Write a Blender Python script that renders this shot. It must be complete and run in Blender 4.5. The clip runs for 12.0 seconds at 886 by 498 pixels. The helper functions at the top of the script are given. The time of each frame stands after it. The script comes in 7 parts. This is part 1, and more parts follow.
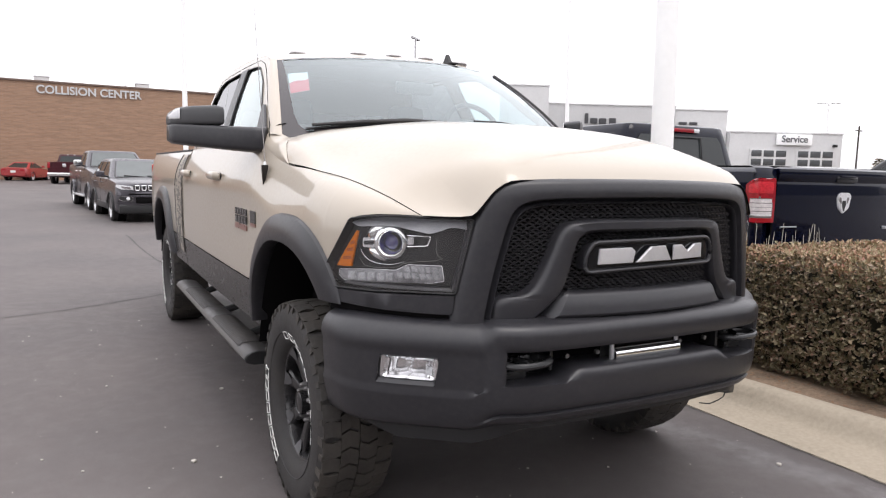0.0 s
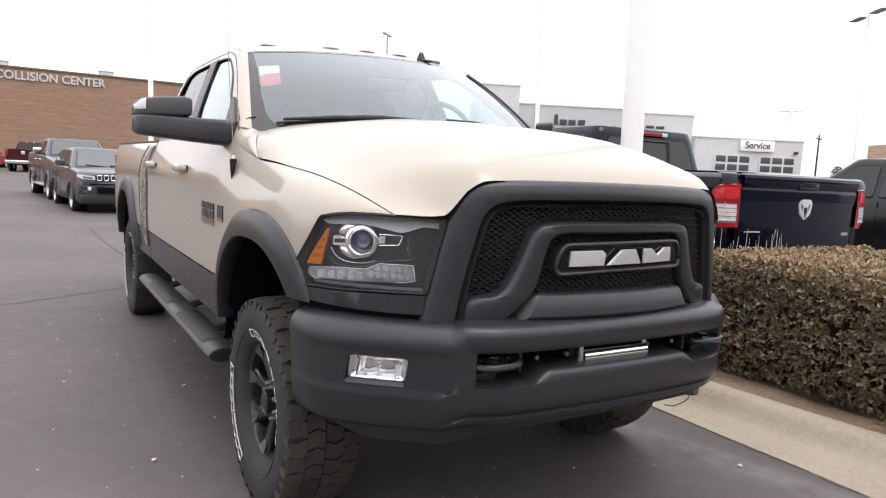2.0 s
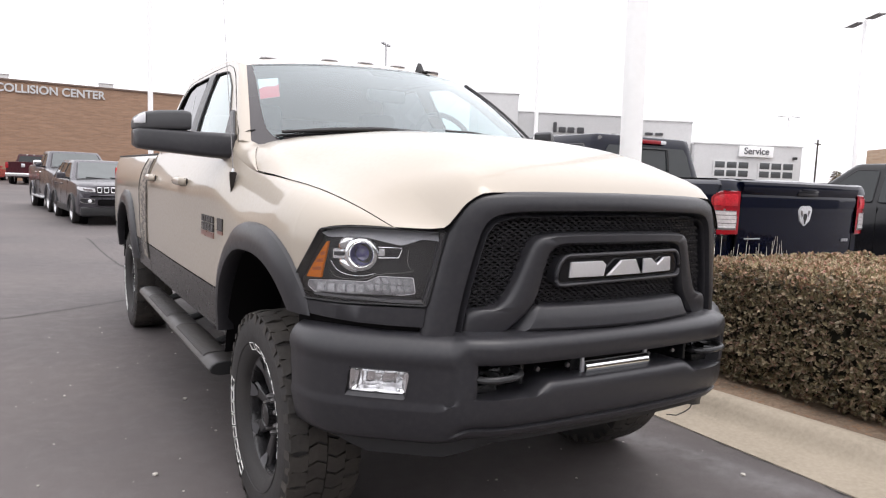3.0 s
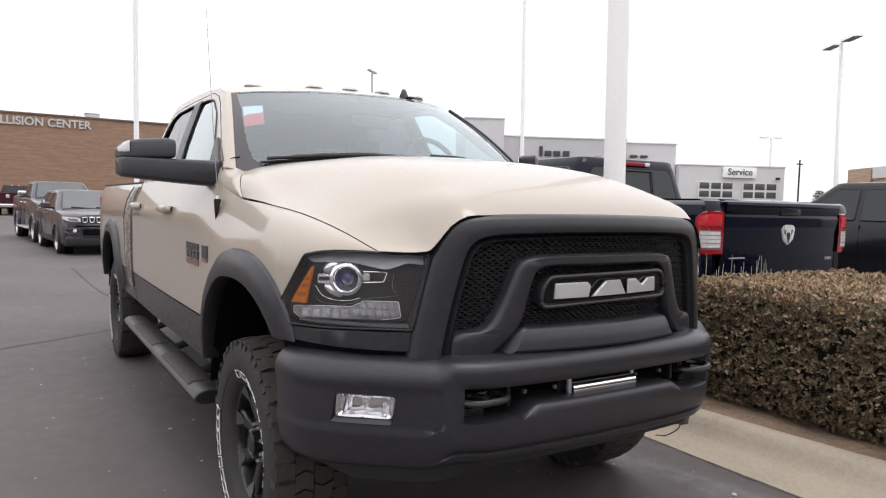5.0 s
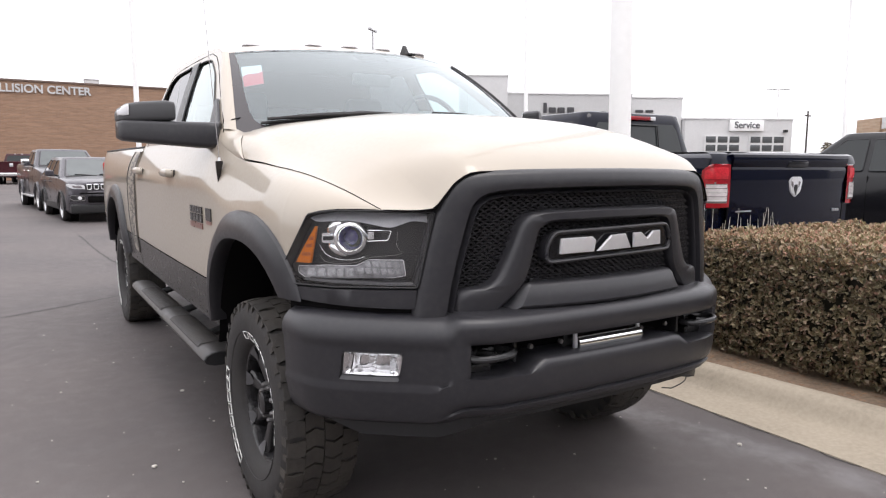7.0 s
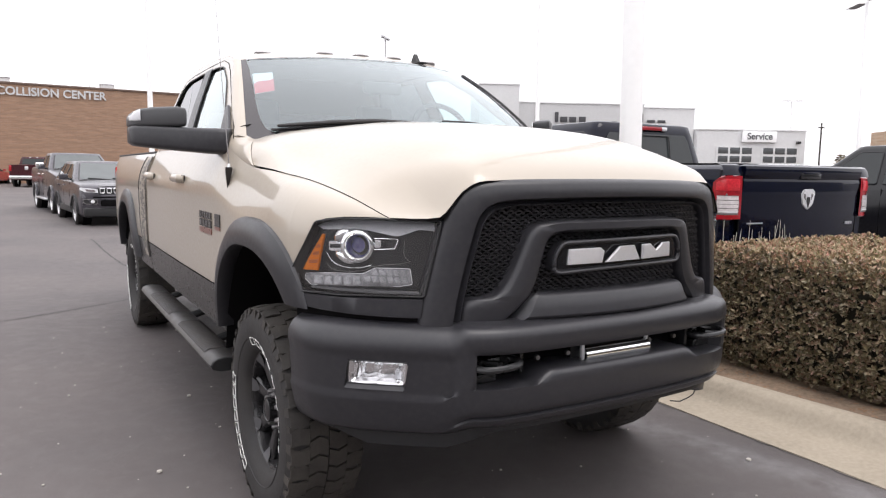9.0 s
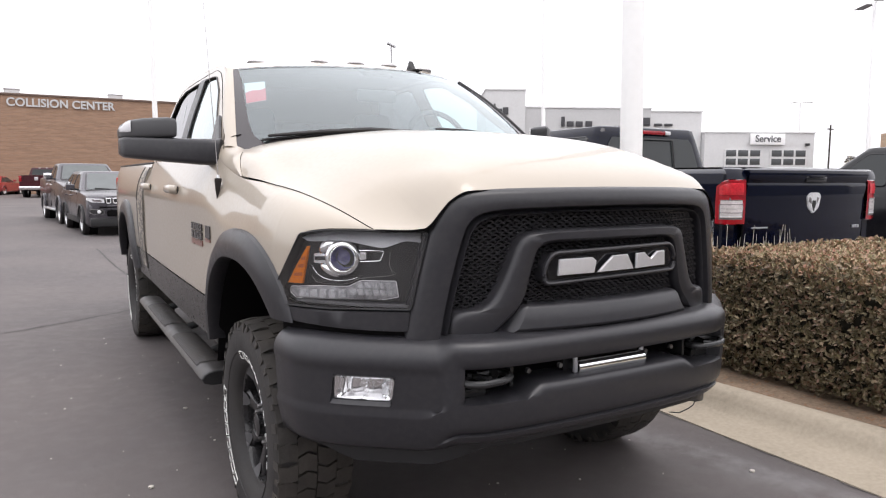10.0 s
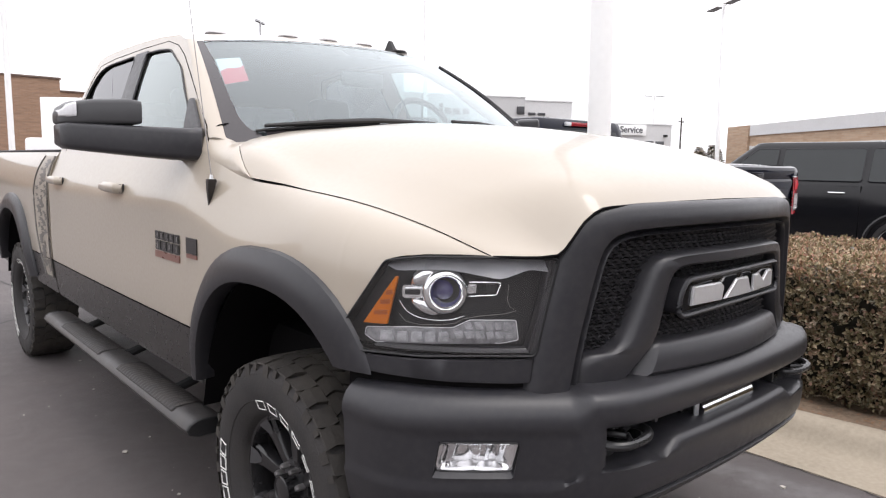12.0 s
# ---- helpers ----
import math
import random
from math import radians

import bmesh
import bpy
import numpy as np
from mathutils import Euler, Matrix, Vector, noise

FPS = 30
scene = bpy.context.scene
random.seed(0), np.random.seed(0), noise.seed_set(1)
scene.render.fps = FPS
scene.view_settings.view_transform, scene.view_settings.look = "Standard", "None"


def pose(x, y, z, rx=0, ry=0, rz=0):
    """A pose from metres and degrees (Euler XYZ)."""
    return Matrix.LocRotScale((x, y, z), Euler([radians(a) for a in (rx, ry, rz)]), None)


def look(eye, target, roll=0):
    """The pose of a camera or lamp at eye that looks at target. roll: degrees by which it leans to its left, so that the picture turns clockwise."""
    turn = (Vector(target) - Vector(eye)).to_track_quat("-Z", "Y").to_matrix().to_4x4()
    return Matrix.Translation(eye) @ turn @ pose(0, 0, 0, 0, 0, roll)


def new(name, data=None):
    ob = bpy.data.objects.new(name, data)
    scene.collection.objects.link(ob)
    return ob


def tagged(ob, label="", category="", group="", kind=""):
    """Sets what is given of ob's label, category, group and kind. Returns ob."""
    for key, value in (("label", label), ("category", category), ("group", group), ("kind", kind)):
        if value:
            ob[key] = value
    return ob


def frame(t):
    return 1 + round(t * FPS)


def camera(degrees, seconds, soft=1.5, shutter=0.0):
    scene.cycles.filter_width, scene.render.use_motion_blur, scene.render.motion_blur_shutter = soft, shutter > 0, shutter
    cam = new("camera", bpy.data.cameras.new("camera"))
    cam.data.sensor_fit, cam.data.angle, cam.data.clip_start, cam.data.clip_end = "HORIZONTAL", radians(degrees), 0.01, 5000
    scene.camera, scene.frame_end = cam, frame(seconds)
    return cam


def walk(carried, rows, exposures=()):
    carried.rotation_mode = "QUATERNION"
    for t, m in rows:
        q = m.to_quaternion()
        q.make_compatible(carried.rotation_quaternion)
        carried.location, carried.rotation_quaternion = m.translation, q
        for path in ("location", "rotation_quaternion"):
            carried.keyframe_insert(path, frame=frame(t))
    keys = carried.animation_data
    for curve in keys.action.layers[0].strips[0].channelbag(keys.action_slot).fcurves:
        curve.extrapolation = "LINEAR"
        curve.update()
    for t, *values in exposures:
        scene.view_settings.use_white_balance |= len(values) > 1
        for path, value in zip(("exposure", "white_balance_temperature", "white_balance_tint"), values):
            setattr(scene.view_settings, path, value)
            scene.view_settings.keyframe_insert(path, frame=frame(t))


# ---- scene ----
cam = camera(65.7, 12.0, soft=1.2)
PATH = [
    (0, (-1.7478, -1.6319, 1.3575), (-0.7930, 0.1113, 1.1346), 1.38),
    (0.5, (-1.7428, -1.6241, 1.3581), (-0.7688, 0.1078, 1.1301), 1.78),
    (1, (-1.7435, -1.6158, 1.3592), (-0.7426, 0.1002, 1.1279), 2.30),
    (1.5, (-1.7444, -1.6090, 1.3588), (-0.7202, 0.0934, 1.1291), 2.62),
    (2, (-1.7495, -1.6096, 1.3622), (-0.7139, 0.0864, 1.1355), 2.79),
    (2.5, (-1.7427, -1.6073, 1.3613), (-0.7062, 0.0888, 1.1408), 2.95),
    (3, (-1.7476, -1.6095, 1.3741), (-0.7125, 0.0898, 1.1715), 2.24),
    (5, (-1.7386, -1.6195, 1.3708), (-0.6743, 0.0688, 1.2406), 1.42),
    (5.5, (-1.7361, -1.6174, 1.3610), (-0.6712, 0.0690, 1.2130), 0.98),
    (6, (-1.7335, -1.6123, 1.3547), (-0.6762, 0.0722, 1.1437), 0.62),
    (6.5, (-1.7311, -1.6127, 1.3615), (-0.6795, 0.0721, 1.1256), 0.39),
    (7, (-1.7300, -1.6138, 1.3599), (-0.6836, 0.0728, 1.1146), 0.23),
    (9, (-1.7183, -1.6112, 1.3637), (-0.6952, 0.0928, 1.1404), 0.88),
    (9.5, (-1.6733, -1.6202, 1.3702), (-0.6511, 0.0852, 1.1543), 0.31),
    (10, (-1.6338, -1.6009, 1.3760), (-0.6314, 0.1174, 1.1692), 0.25),
    (10.5, (-1.6930, -1.4687, 1.3693), (-0.6947, 0.2400, 1.0795), 0.85),
    (11, (-1.8311, -1.2732, 1.4116), (-0.6264, 0.2877, 1.0763), 2.21),
    (11.5, (-1.8745, -1.0820, 1.4185), (-0.6065, 0.4280, 1.0835), 1.64),
    (12, (-1.9223, -0.8428, 1.4341), (-0.6123, 0.6482, 1.1875), 0.99),
]
EXPOSURES = [(t, stops + 0.08, 6500, 12) for t, stops in ((0.0, 0.18), (3.0, 0.18), (4.2, -0.05), (5.0, -0.14), (5.5, -0.17), (6.0, 0.01), (6.5, 0.15), (9.0, 0.20), (10.0, 0.16), (10.5, 0.23), (11.0, 0.41), (11.5, 0.37), (12.0, 0.16))]
walk(cam, [(t, look(eye, target, roll)) for t, eye, target, roll in PATH], EXPOSURES)

# ---------------------------------------------------------------- sky and light
world = bpy.data.worlds.new("overcast_sky")
scene.world = world
world.use_nodes = True
wn, wl = world.node_tree.nodes, world.node_tree.links
wn.clear()
w_out, w_bg = wn.new("ShaderNodeOutputWorld"), wn.new("ShaderNodeBackground")
w_sky, w_mix = wn.new("ShaderNodeTexSky"), wn.new("ShaderNodeMix")
w_sky.sky_type, w_sky.sun_disc = "NISHITA", False
w_sky.sun_elevation, w_sky.sun_rotation = radians(67), radians(167)
w_sky.air_density, w_sky.dust_density, w_sky.ozone_density = 1.0, 6.0, 1.0
w_mix.data_type = "RGBA"
w_mix.inputs[0].default_value = 0.93
w_mix.inputs[7].default_value = (10.0, 9.95, 10.25, 1)
wl.new(w_sky.outputs[0], w_mix.inputs[6])
# an overcast sky is brightest overhead
w_co, w_xyz, w_up, w_mul = wn.new("ShaderNodeTexCoord"), wn.new("ShaderNodeSeparateXYZ"), wn.new("ShaderNodeMapRange"), wn.new("ShaderNodeMix")
wl.new(w_co.outputs["Generated"], w_xyz.inputs[0]), wl.new(w_xyz.outputs[2], w_up.inputs[0])
w_up.inputs[1].default_value, w_up.inputs[2].default_value, w_up.inputs[3].default_value, w_up.inputs[4].default_value = 0.0, 1.0, 0.92, 1.62
w_mul.data_type, w_mul.blend_type = "RGBA", "MULTIPLY"
w_mul.inputs[0].default_value = 1.0
wl.new(w_mix.outputs[2], w_mul.inputs[6]), wl.new(w_up.outputs[0], w_mul.inputs[7])
wl.new(w_mul.outputs[2], w_bg.inputs[0])
wl.new(w_bg.outputs[0], w_out.inputs[0])
w_bg.inputs[1].default_value = 0.125

sun = new("sun", bpy.data.lights.new("sun", "SUN"))
sun.data.energy, sun.data.angle, sun.data.color = 0.7, radians(25), (1.0, 0.97, 0.93)
sun.matrix_basis = look((2, -9, 22), (0, 0, 0))


# ---------------------------------------------------------------- materials
def material(name):
    m = bpy.data.materials.new(name)
    m.use_nodes = True
    nodes = m.node_tree.nodes
    return m, nodes, m.node_tree.links, nodes["Principled BSDF"]


def simple(name, color, rough=0.5, metal=0.0, grain=0.12, scale=60.0, bump=0.0, coat=0.0, dust=0.0, spec=0.5):
    """One surface with variation at two scales, and fine relief."""
    m, n, l, b = material(name)
    co = n.new("ShaderNodeTexCoord")
    small, large = n.new("ShaderNodeTexNoise"), n.new("ShaderNodeTexNoise")
    small.inputs["Scale"].default_value, large.inputs["Scale"].default_value = scale, scale / 14
    small.inputs["Detail"].default_value = 5
    l.new(co.outputs["Object"], small.inputs["Vector"]), l.new(co.outputs["Object"], large.inputs["Vector"])
    add = n.new("ShaderNodeMath")
    add.operation = "ADD"
    l.new(small.outputs[0], add.inputs[0]), l.new(large.outputs[0], add.inputs[1])
    ramp = n.new("ShaderNodeMapRange")
    ramp.inputs[1].default_value, ramp.inputs[2].default_value = 0.6, 1.4
    ramp.inputs[3].default_value, ramp.inputs[4].default_value = 1 - grain, 1 + grain
    l.new(add.outputs[0], ramp.inputs[0])
    mul = n.new("ShaderNodeMix")
    mul.data_type, mul.blend_type = "RGBA", "MULTIPLY"
    mul.inputs[0].default_value = 1.0
    mul.inputs[6].default_value = (*color, 1)
    l.new(ramp.outputs[0], mul.inputs[7])
    last = mul.outputs[2]
    if dust:
        dmix = n.new("ShaderNodeMix")
        dmix.data_type = "RGBA"
        cut = n.new("ShaderNodeMapRange")
        cut.inputs[1].default_value, cut.inputs[2].default_value = 0.42, 0.75
        cut.inputs[3].default_value, cut.inputs[4].default_value = 0, dust
        l.new(large.outputs[0], cut.inputs[0]), l.new(cut.outputs[0], dmix.inputs[0])
        l.new(last, dmix.inputs[6])
        dmix.inputs[7].default_value = (0.32, 0.28, 0.23, 1)
        last = dmix.outputs[2]
    l.new(last, b.inputs["Base Color"])
    rr = n.new("ShaderNodeMapRange")
    rr.inputs[1].default_value, rr.inputs[2].default_value = 0.3, 0.7
    rr.inputs[3].default_value, rr.inputs[4].default_value = max(rough * 0.85, 0.0), min(rough * 1.15, 1)
    l.new(large.outputs[0], rr.inputs[0]), l.new(rr.outputs[0], b.inputs["Roughness"])
    b.inputs["Metallic"].default_value = metal
    b.inputs["Specular IOR Level"].default_value = spec
    b.inputs["Coat Weight"].default_value = coat
    b.inputs["Coat Roughness"].default_value = 0.04
    if bump:
        bp = n.new("ShaderNodeBump")
        bp.inputs["Strength"].default_value, bp.inputs["Distance"].default_value = bump, 0.004
        l.new(small.outputs[0], bp.inputs["Height"]), l.new(bp.outputs[0], b.inputs["Normal"])
    return m


def glass(name, color, clear=0.8, rough=0.02, gain=1.0, least=0.05):
    """A thin pane: it lets part of the light straight through and mirrors the rest like glass."""
    m, n, l, b = material(name)
    n.remove(b)
    out = n["Material Output"]
    tr, gl, mx, fr = n.new("ShaderNodeBsdfTransparent"), n.new("ShaderNodeBsdfGlossy"), n.new("ShaderNodeMixShader"), n.new("ShaderNodeLayerWeight")
    tr.inputs[0].default_value = (*[c * clear for c in color], 1)
    gl.inputs["Roughness"].default_value = rough
    gl.inputs[0].default_value = (*[0.55 + 0.45 * c for c in color], 1)
    fr.inputs[0].default_value = 0.5
    steep = n.new("ShaderNodeMath")
    steep.operation = "POWER"
    steep.inputs[1].default_value = 4.2
    l.new(fr.outputs["Facing"], steep.inputs[0])
    boost = n.new("ShaderNodeMath")
    boost.operation, boost.use_clamp = "MULTIPLY_ADD", True
    boost.inputs[1].default_value, boost.inputs[2].default_value = gain, least
    l.new(steep.outputs[0], boost.inputs[0]), l.new(boost.outputs[0], mx.inputs[0])
    l.new(tr.outputs[0], mx.inputs[1]), l.new(gl.outputs[0], mx.inputs[2]), l.new(mx.outputs[0], out.inputs[0])
    return m


SAND = simple("sand_car_paint", (0.408, 0.356, 0.290), 0.38, 0.0, 0.02, 900, coat=0.8, dust=0.06)
TRIM = simple("satin_dark_grey_trim", (0.0222, 0.0218, 0.0256), 0.35, grain=0.08, scale=700, bump=0.10, dust=0.02)
ROCKER = simple("matt_charcoal_paint", (0.015, 0.0135, 0.0135), 0.30, grain=0.05, scale=500, dust=0.03, spec=0.6)
BLACK = simple("black_plastic", (0.012, 0.012, 0.013), 0.5, grain=0.2, scale=300, bump=0.1)
# almost no sheen: gives wells, underside and recesses their shade by colour
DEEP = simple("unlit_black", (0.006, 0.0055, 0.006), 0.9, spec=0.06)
GLOSSBLACK = simple("gloss_black", (0.012, 0.012, 0.014), 0.12, grain=0.1, scale=100)
RUBBER = simple("tyre_rubber", (0.021, 0.0193, 0.0193), 0.7, grain=0.25, scale=120, bump=0.35, dust=0.04)
PADRUBBER = simple("dusty_pad_rubber", (0.022, 0.019, 0.0185), 0.6, grain=0.35, scale=160, bump=0.6, dust=0.08)
TREAD = simple("dusty_tread_rubber", (0.030, 0.0262, 0.0230), 0.75, grain=0.3, scale=70, bump=0.5, dust=0.10)
CHROME = simple("chrome", (0.90, 0.91, 0.92), 0.07, 1.0, 0.03, 40)
SATIN = simple("satin_silver", (0.74, 0.75, 0.77), 0.34, 1.0, 0.05, 90)
WHITEPRINT = simple("white_lettering", (0.75, 0.75, 0.72), 0.6, grain=0.15, scale=90)
AMBER = simple("amber_reflector", (0.52, 0.145, 0.010), 0.45, grain=0.15, scale=150, spec=0.2)
RED = simple("red_lens", (0.34, 0.008, 0.016), 0.10, grain=0.35, scale=28, coat=0.3)
CLEARLENS = simple("clear_lens", (0.72, 0.72, 0.74), 0.15, grain=0.12, scale=120, coat=0.6)
GLASS = glass("window_glass", (0.74, 0.89, 0.92), 0.82, gain=1.15, least=0.15)
DARKGLASS = glass("tinted_glass", (0.40, 0.41, 0.43), 0.22, least=0.12)
PRIVACY = glass("privacy_glass", (0.40, 0.41, 0.43), 0.10, least=0.10)
SIDEGLASS = glass("clear_side_glass", (0.80, 0.96, 0.95), 0.88, gain=1.25, least=0.12)
LENS = glass("headlamp_cover", (1, 1, 1), 0.97, gain=0.8, least=0.032)
NUT = simple("dull_wheel_nut", (0.22, 0.21, 0.21), 0.4, 0.7, 0.2, 60)
SEAT = simple("grey_upholstery", (0.10, 0.10, 0.105), 0.8, grain=0.2, scale=90, bump=0.3)


# ---------------------------------------------------------------- mesh tools
def part(name, bm, mat, parent=None, label="", smooth=35):
    """Links a bmesh as one mesh object under a thing or a part."""
    me = bpy.data.meshes.new(name)
    for f in bm.faces:
        f.smooth = smooth > 0
    bm.to_mesh(me)
    bm.free()
    if smooth > 0:
        me.set_sharp_from_angle(angle=radians(smooth))
    for one in mat if isinstance(mat, (list, tuple)) else (mat,):
        me.materials.append(one)
    ob = new(name, me)
    ob.parent = parent
    return tagged(ob, label)


def thing(name, label, category, m=None, group="", kind=""):
    ob = new(name)
    ob.empty_display_size = 0.2
    if m is not None:
        ob.matrix_basis = m
    return tagged(ob, label, category, group, kind)


def sheet(rows, closed=False, bm=None):
    """Quads between rows of points, all of one length."""
    bm = bm or bmesh.new()
    vs = [[bm.verts.new(p) for p in row] for row in rows]
    for a, b in zip(vs, vs[1:]):
        k = len(a)
        for i in range(k if closed else k - 1):
            j = (i + 1) % k
            bm.faces.new((a[i], a[j], b[j], b[i]))
    return bm


def capped(rows, bm=None):
    """Closed loops joined into a solid with both ends shut."""
    bm = bm or bmesh.new()
    start = len(bm.verts)
    sheet(rows, True, bm)
    bm.verts.ensure_lookup_table()
    k = len(rows[0])
    bm.faces.new([bm.verts[start + i] for i in range(k)])
    bm.faces.new([bm.verts[start + (len(rows) - 1) * k + i] for i in range(k)])
    bmesh.ops.recalc_face_normals(bm, faces=bm.faces)
    return bm


def box(cx, cy, cz, sx, sy, sz, bevel=0.0, seg=2, turn=None, bm=None):
    own = bmesh.new()
    bmesh.ops.create_cube(own, size=1, matrix=Matrix.Diagonal((sx, sy, sz, 1)))
    if bevel:
        bmesh.ops.bevel(own, geom=own.edges[:], offset=bevel, segments=seg, affect="EDGES", profile=0.6)
    m = Matrix.Translation((cx, cy, cz))
    if turn is not None:
        m = m @ turn
    own.transform(m)
    if bm is None:
        return own
    return joined(bm, own)


def joined(bm, own):
    """Adds the mesh own to bm."""
    own.verts.index_update()
    vs = [bm.verts.new(v.co) for v in own.verts]
    for f in own.faces:
        g = bm.faces.new([vs[v.index] for v in f.verts])
        g.material_index = f.material_index
    own.free()
    return bm


def tube(points, radius, sides=8, bm=None, flat=1.0):
    """A rod along points."""
    pts = [Vector(p) for p in points]
    rows = []
    for i, p in enumerate(pts):
        d = (pts[min(i + 1, len(pts) - 1)] - pts[max(i - 1, 0)]).normalized()
        a = d.cross(Vector((0, 0, 1)))
        if a.length < 0.01:
            a = d.cross(Vector((0, 1, 0)))
        a.normalize()
        b = a.cross(d)
        r = radius[i] if isinstance(radius, (list, tuple)) else radius
        rows.append([p + a * math.cos(2 * math.pi * k / sides) * r + b * math.sin(2 * math.pi * k / sides) * r * flat for k in range(sides)])
    return capped(rows, bm)


def prism(outline, depth, place, bm=None, bevel=0.0):
    """A flat outline (u, v) with thickness; place(u, v, w) gives the point."""
    own = bmesh.new()
    f = own.faces.new([own.verts.new((u, v, 0)) for u, v in outline])
    ext = bmesh.ops.extrude_face_region(own, geom=[f])
    for v in ext["geom"]:
        if isinstance(v, bmesh.types.BMVert):
            v.co.z = depth
    if bevel:
        bmesh.ops.bevel(own, geom=[e for e in own.edges if abs(e.verts[0].co.z - depth) < 1e-6 and abs(e.verts[1].co.z - depth) < 1e-6], offset=bevel, segments=2, affect="EDGES")
    big = [g for g in own.faces if len(g.verts) > 4]
    bmesh.ops.triangulate(own, faces=big)
    for v in own.verts:
        v.co = place(*v.co)
    bmesh.ops.recalc_face_normals(own, faces=own.faces)
    return own if bm is None else joined(bm, own)


def revolve(profile, place, steps=48, bm=None, share=1.0):
    """Turns (radius, height) about an axis; place(a, b, h) gives the point, with a and b across the axis."""
    rows = []
    for i in range(steps + (share < 1)):
        c = 2 * math.pi * share * i / steps
        rows.append([place(r * math.cos(c), r * math.sin(c), h) for r, h in profile])
    if share == 1:
        rows.append(rows[0])
    bm = sheet(rows, False, bm)
    bmesh.ops.remove_doubles(bm, verts=bm.verts, dist=1e-5)
    bmesh.ops.recalc_face_normals(bm, faces=bm.faces)
    return bm


def curve(table):
    """A smooth function through (x, y) rows."""
    xs, ys = [r[0] for r in table], [r[1] for r in table]
    n = len(xs)
    slope = [0.0] * n
    for i in range(n):
        lo, hi = max(i - 1, 0), min(i + 1, n - 1)
        slope[i] = (ys[hi] - ys[lo]) / (xs[hi] - xs[lo])

    def f(x):
        if x <= xs[0]:
            return ys[0]
        if x >= xs[-1]:
            return ys[-1]
        i = max(k for k in range(n - 1) if xs[k] <= x)
        h = xs[i + 1] - xs[i]
        s = (x - xs[i]) / h
        return (ys[i] * (1 + 2 * s) * (1 - s) ** 2 + slope[i] * h * s * (1 - s) ** 2
                + ys[i + 1] * s * s * (3 - 2 * s) - slope[i + 1] * h * s * s * (1 - s))
    return f


def spread(a, b, n):
    return [a + (b - a) * i / (n - 1) for i in range(n)]


def rounded(outline, r, n=4):
    """An outline with its corners rounded."""
    out = []
    k = len(outline)
    for i in range(k):
        p, q, s = Vector(outline[i - 1]), Vector(outline[i]), Vector(outline[(i + 1) % k])
        a, b = (p - q), (s - q)
        d = min(r, a.length * 0.45, b.length * 0.45)
        a, b = q + a.normalized() * d, q + b.normalized() * d
        for j in range(n + 1):
            w = j / n
            out.append(tuple(a * (1 - w) ** 2 + q * 2 * w * (1 - w) + b * w * w))
    return out


def inside(p, poly):
    x, y = p
    hit = False
    for (x0, y0), (x1, y1) in zip(poly, poly[1:] + poly[:1]):
        if (y0 > y) != (y1 > y) and x < (x1 - x0) * (y - y0) / (y1 - y0) + x0:
            hit = not hit
    return hit


# ---------------------------------------------------------------- the sand-coloured pickup
truck = thing("pickup_truck", "sand-coloured heavy-duty crew cab pickup with dark grey bumper by kerb", "pickup truck")
FRONT_Y, REAR_Y, HUB_Z = 1.0, 4.80, 0.42

side_mid = curve([(0.29, 0.775), (0.36, 0.85), (0.44, 0.915), (0.53, 0.955), (0.66, 0.982), (0.9, 0.998), (1.3, 1.004), (1.7, 1.01), (2.6, 1.014), (3.8, 1.01), (4.8, 1.012), (5.6, 1.005), (6.05, 0.985)])
top_x = curve([(0.29, 0.77), (0.47, 0.822), (0.7, 0.866), (1.0, 0.906), (1.248, 0.933), (1.45, 0.945), (1.62, 0.94), (2.0, 0.936), (3.88, 0.932)])
top_z = curve([(0.29, 1.216), (0.47, 1.276), (0.7, 1.324), (1.0, 1.356), (1.248, 1.376), (1.45, 1.425), (1.62, 1.462), (2.0, 1.47), (3.88, 1.478)])
shoulder = curve([(0.29, 0.06), (0.5, 0.16), (0.8, 0.21), (1.2, 0.25), (1.6, 0.27), (2.0, 0.28), (3.68, 0.28), (3.72, 0.26), (6, 0.26)])
CAB_END = 3.69


def side_x(y, z):
    """Half the body's width at a height."""
    if y < CAB_END:
        tx, tz = top_x(y), top_z(y)
    else:
        tx, tz = 0.936, 1.468
    b = side_mid(y)
    q = max(0.0, min(1.0, (tz - z) / shoulder(y)))
    bend = max(0.0, min(1.0, (y - 0.8) / 0.8))
    x = tx + (b - tx) * (1 - (1 - q) ** (2.3 - 1.05 * bend)) ** (0.5 + 0.45 * bend)
    if y >= CAB_END:
        x = tx + (b - tx) * (1 - (1 - q) ** 2.2)
    elif bend > 0:
        # the doors lean straight in above a crease
        p = max(0.0, (tz - z) / 0.195)
        lean = p if p < 0.88 else 1 - (1.12 - p) ** 2 / 0.48 if p < 1.12 else 1.0
        x += (tx + (b - tx) * lean - x) * bend
    if z < 0.98:
        x -= 0.05 * ((0.98 - z) / 0.45) ** 2
    return x


def arch(y0, y, z, a, b):
    return abs((y - y0) / a) ** 2.5 + (max(z - HUB_Z, 0) / b) ** 2.5 < 1


HEAD_LINE = [(0.28, 1.219), (0.35, 1.22), (0.41, 1.218), (0.46, 1.211), (0.487, 1.203), (0.52, 1.156), (0.572, 1.082), (0.62, 1.016), (0.635, 0.94)]


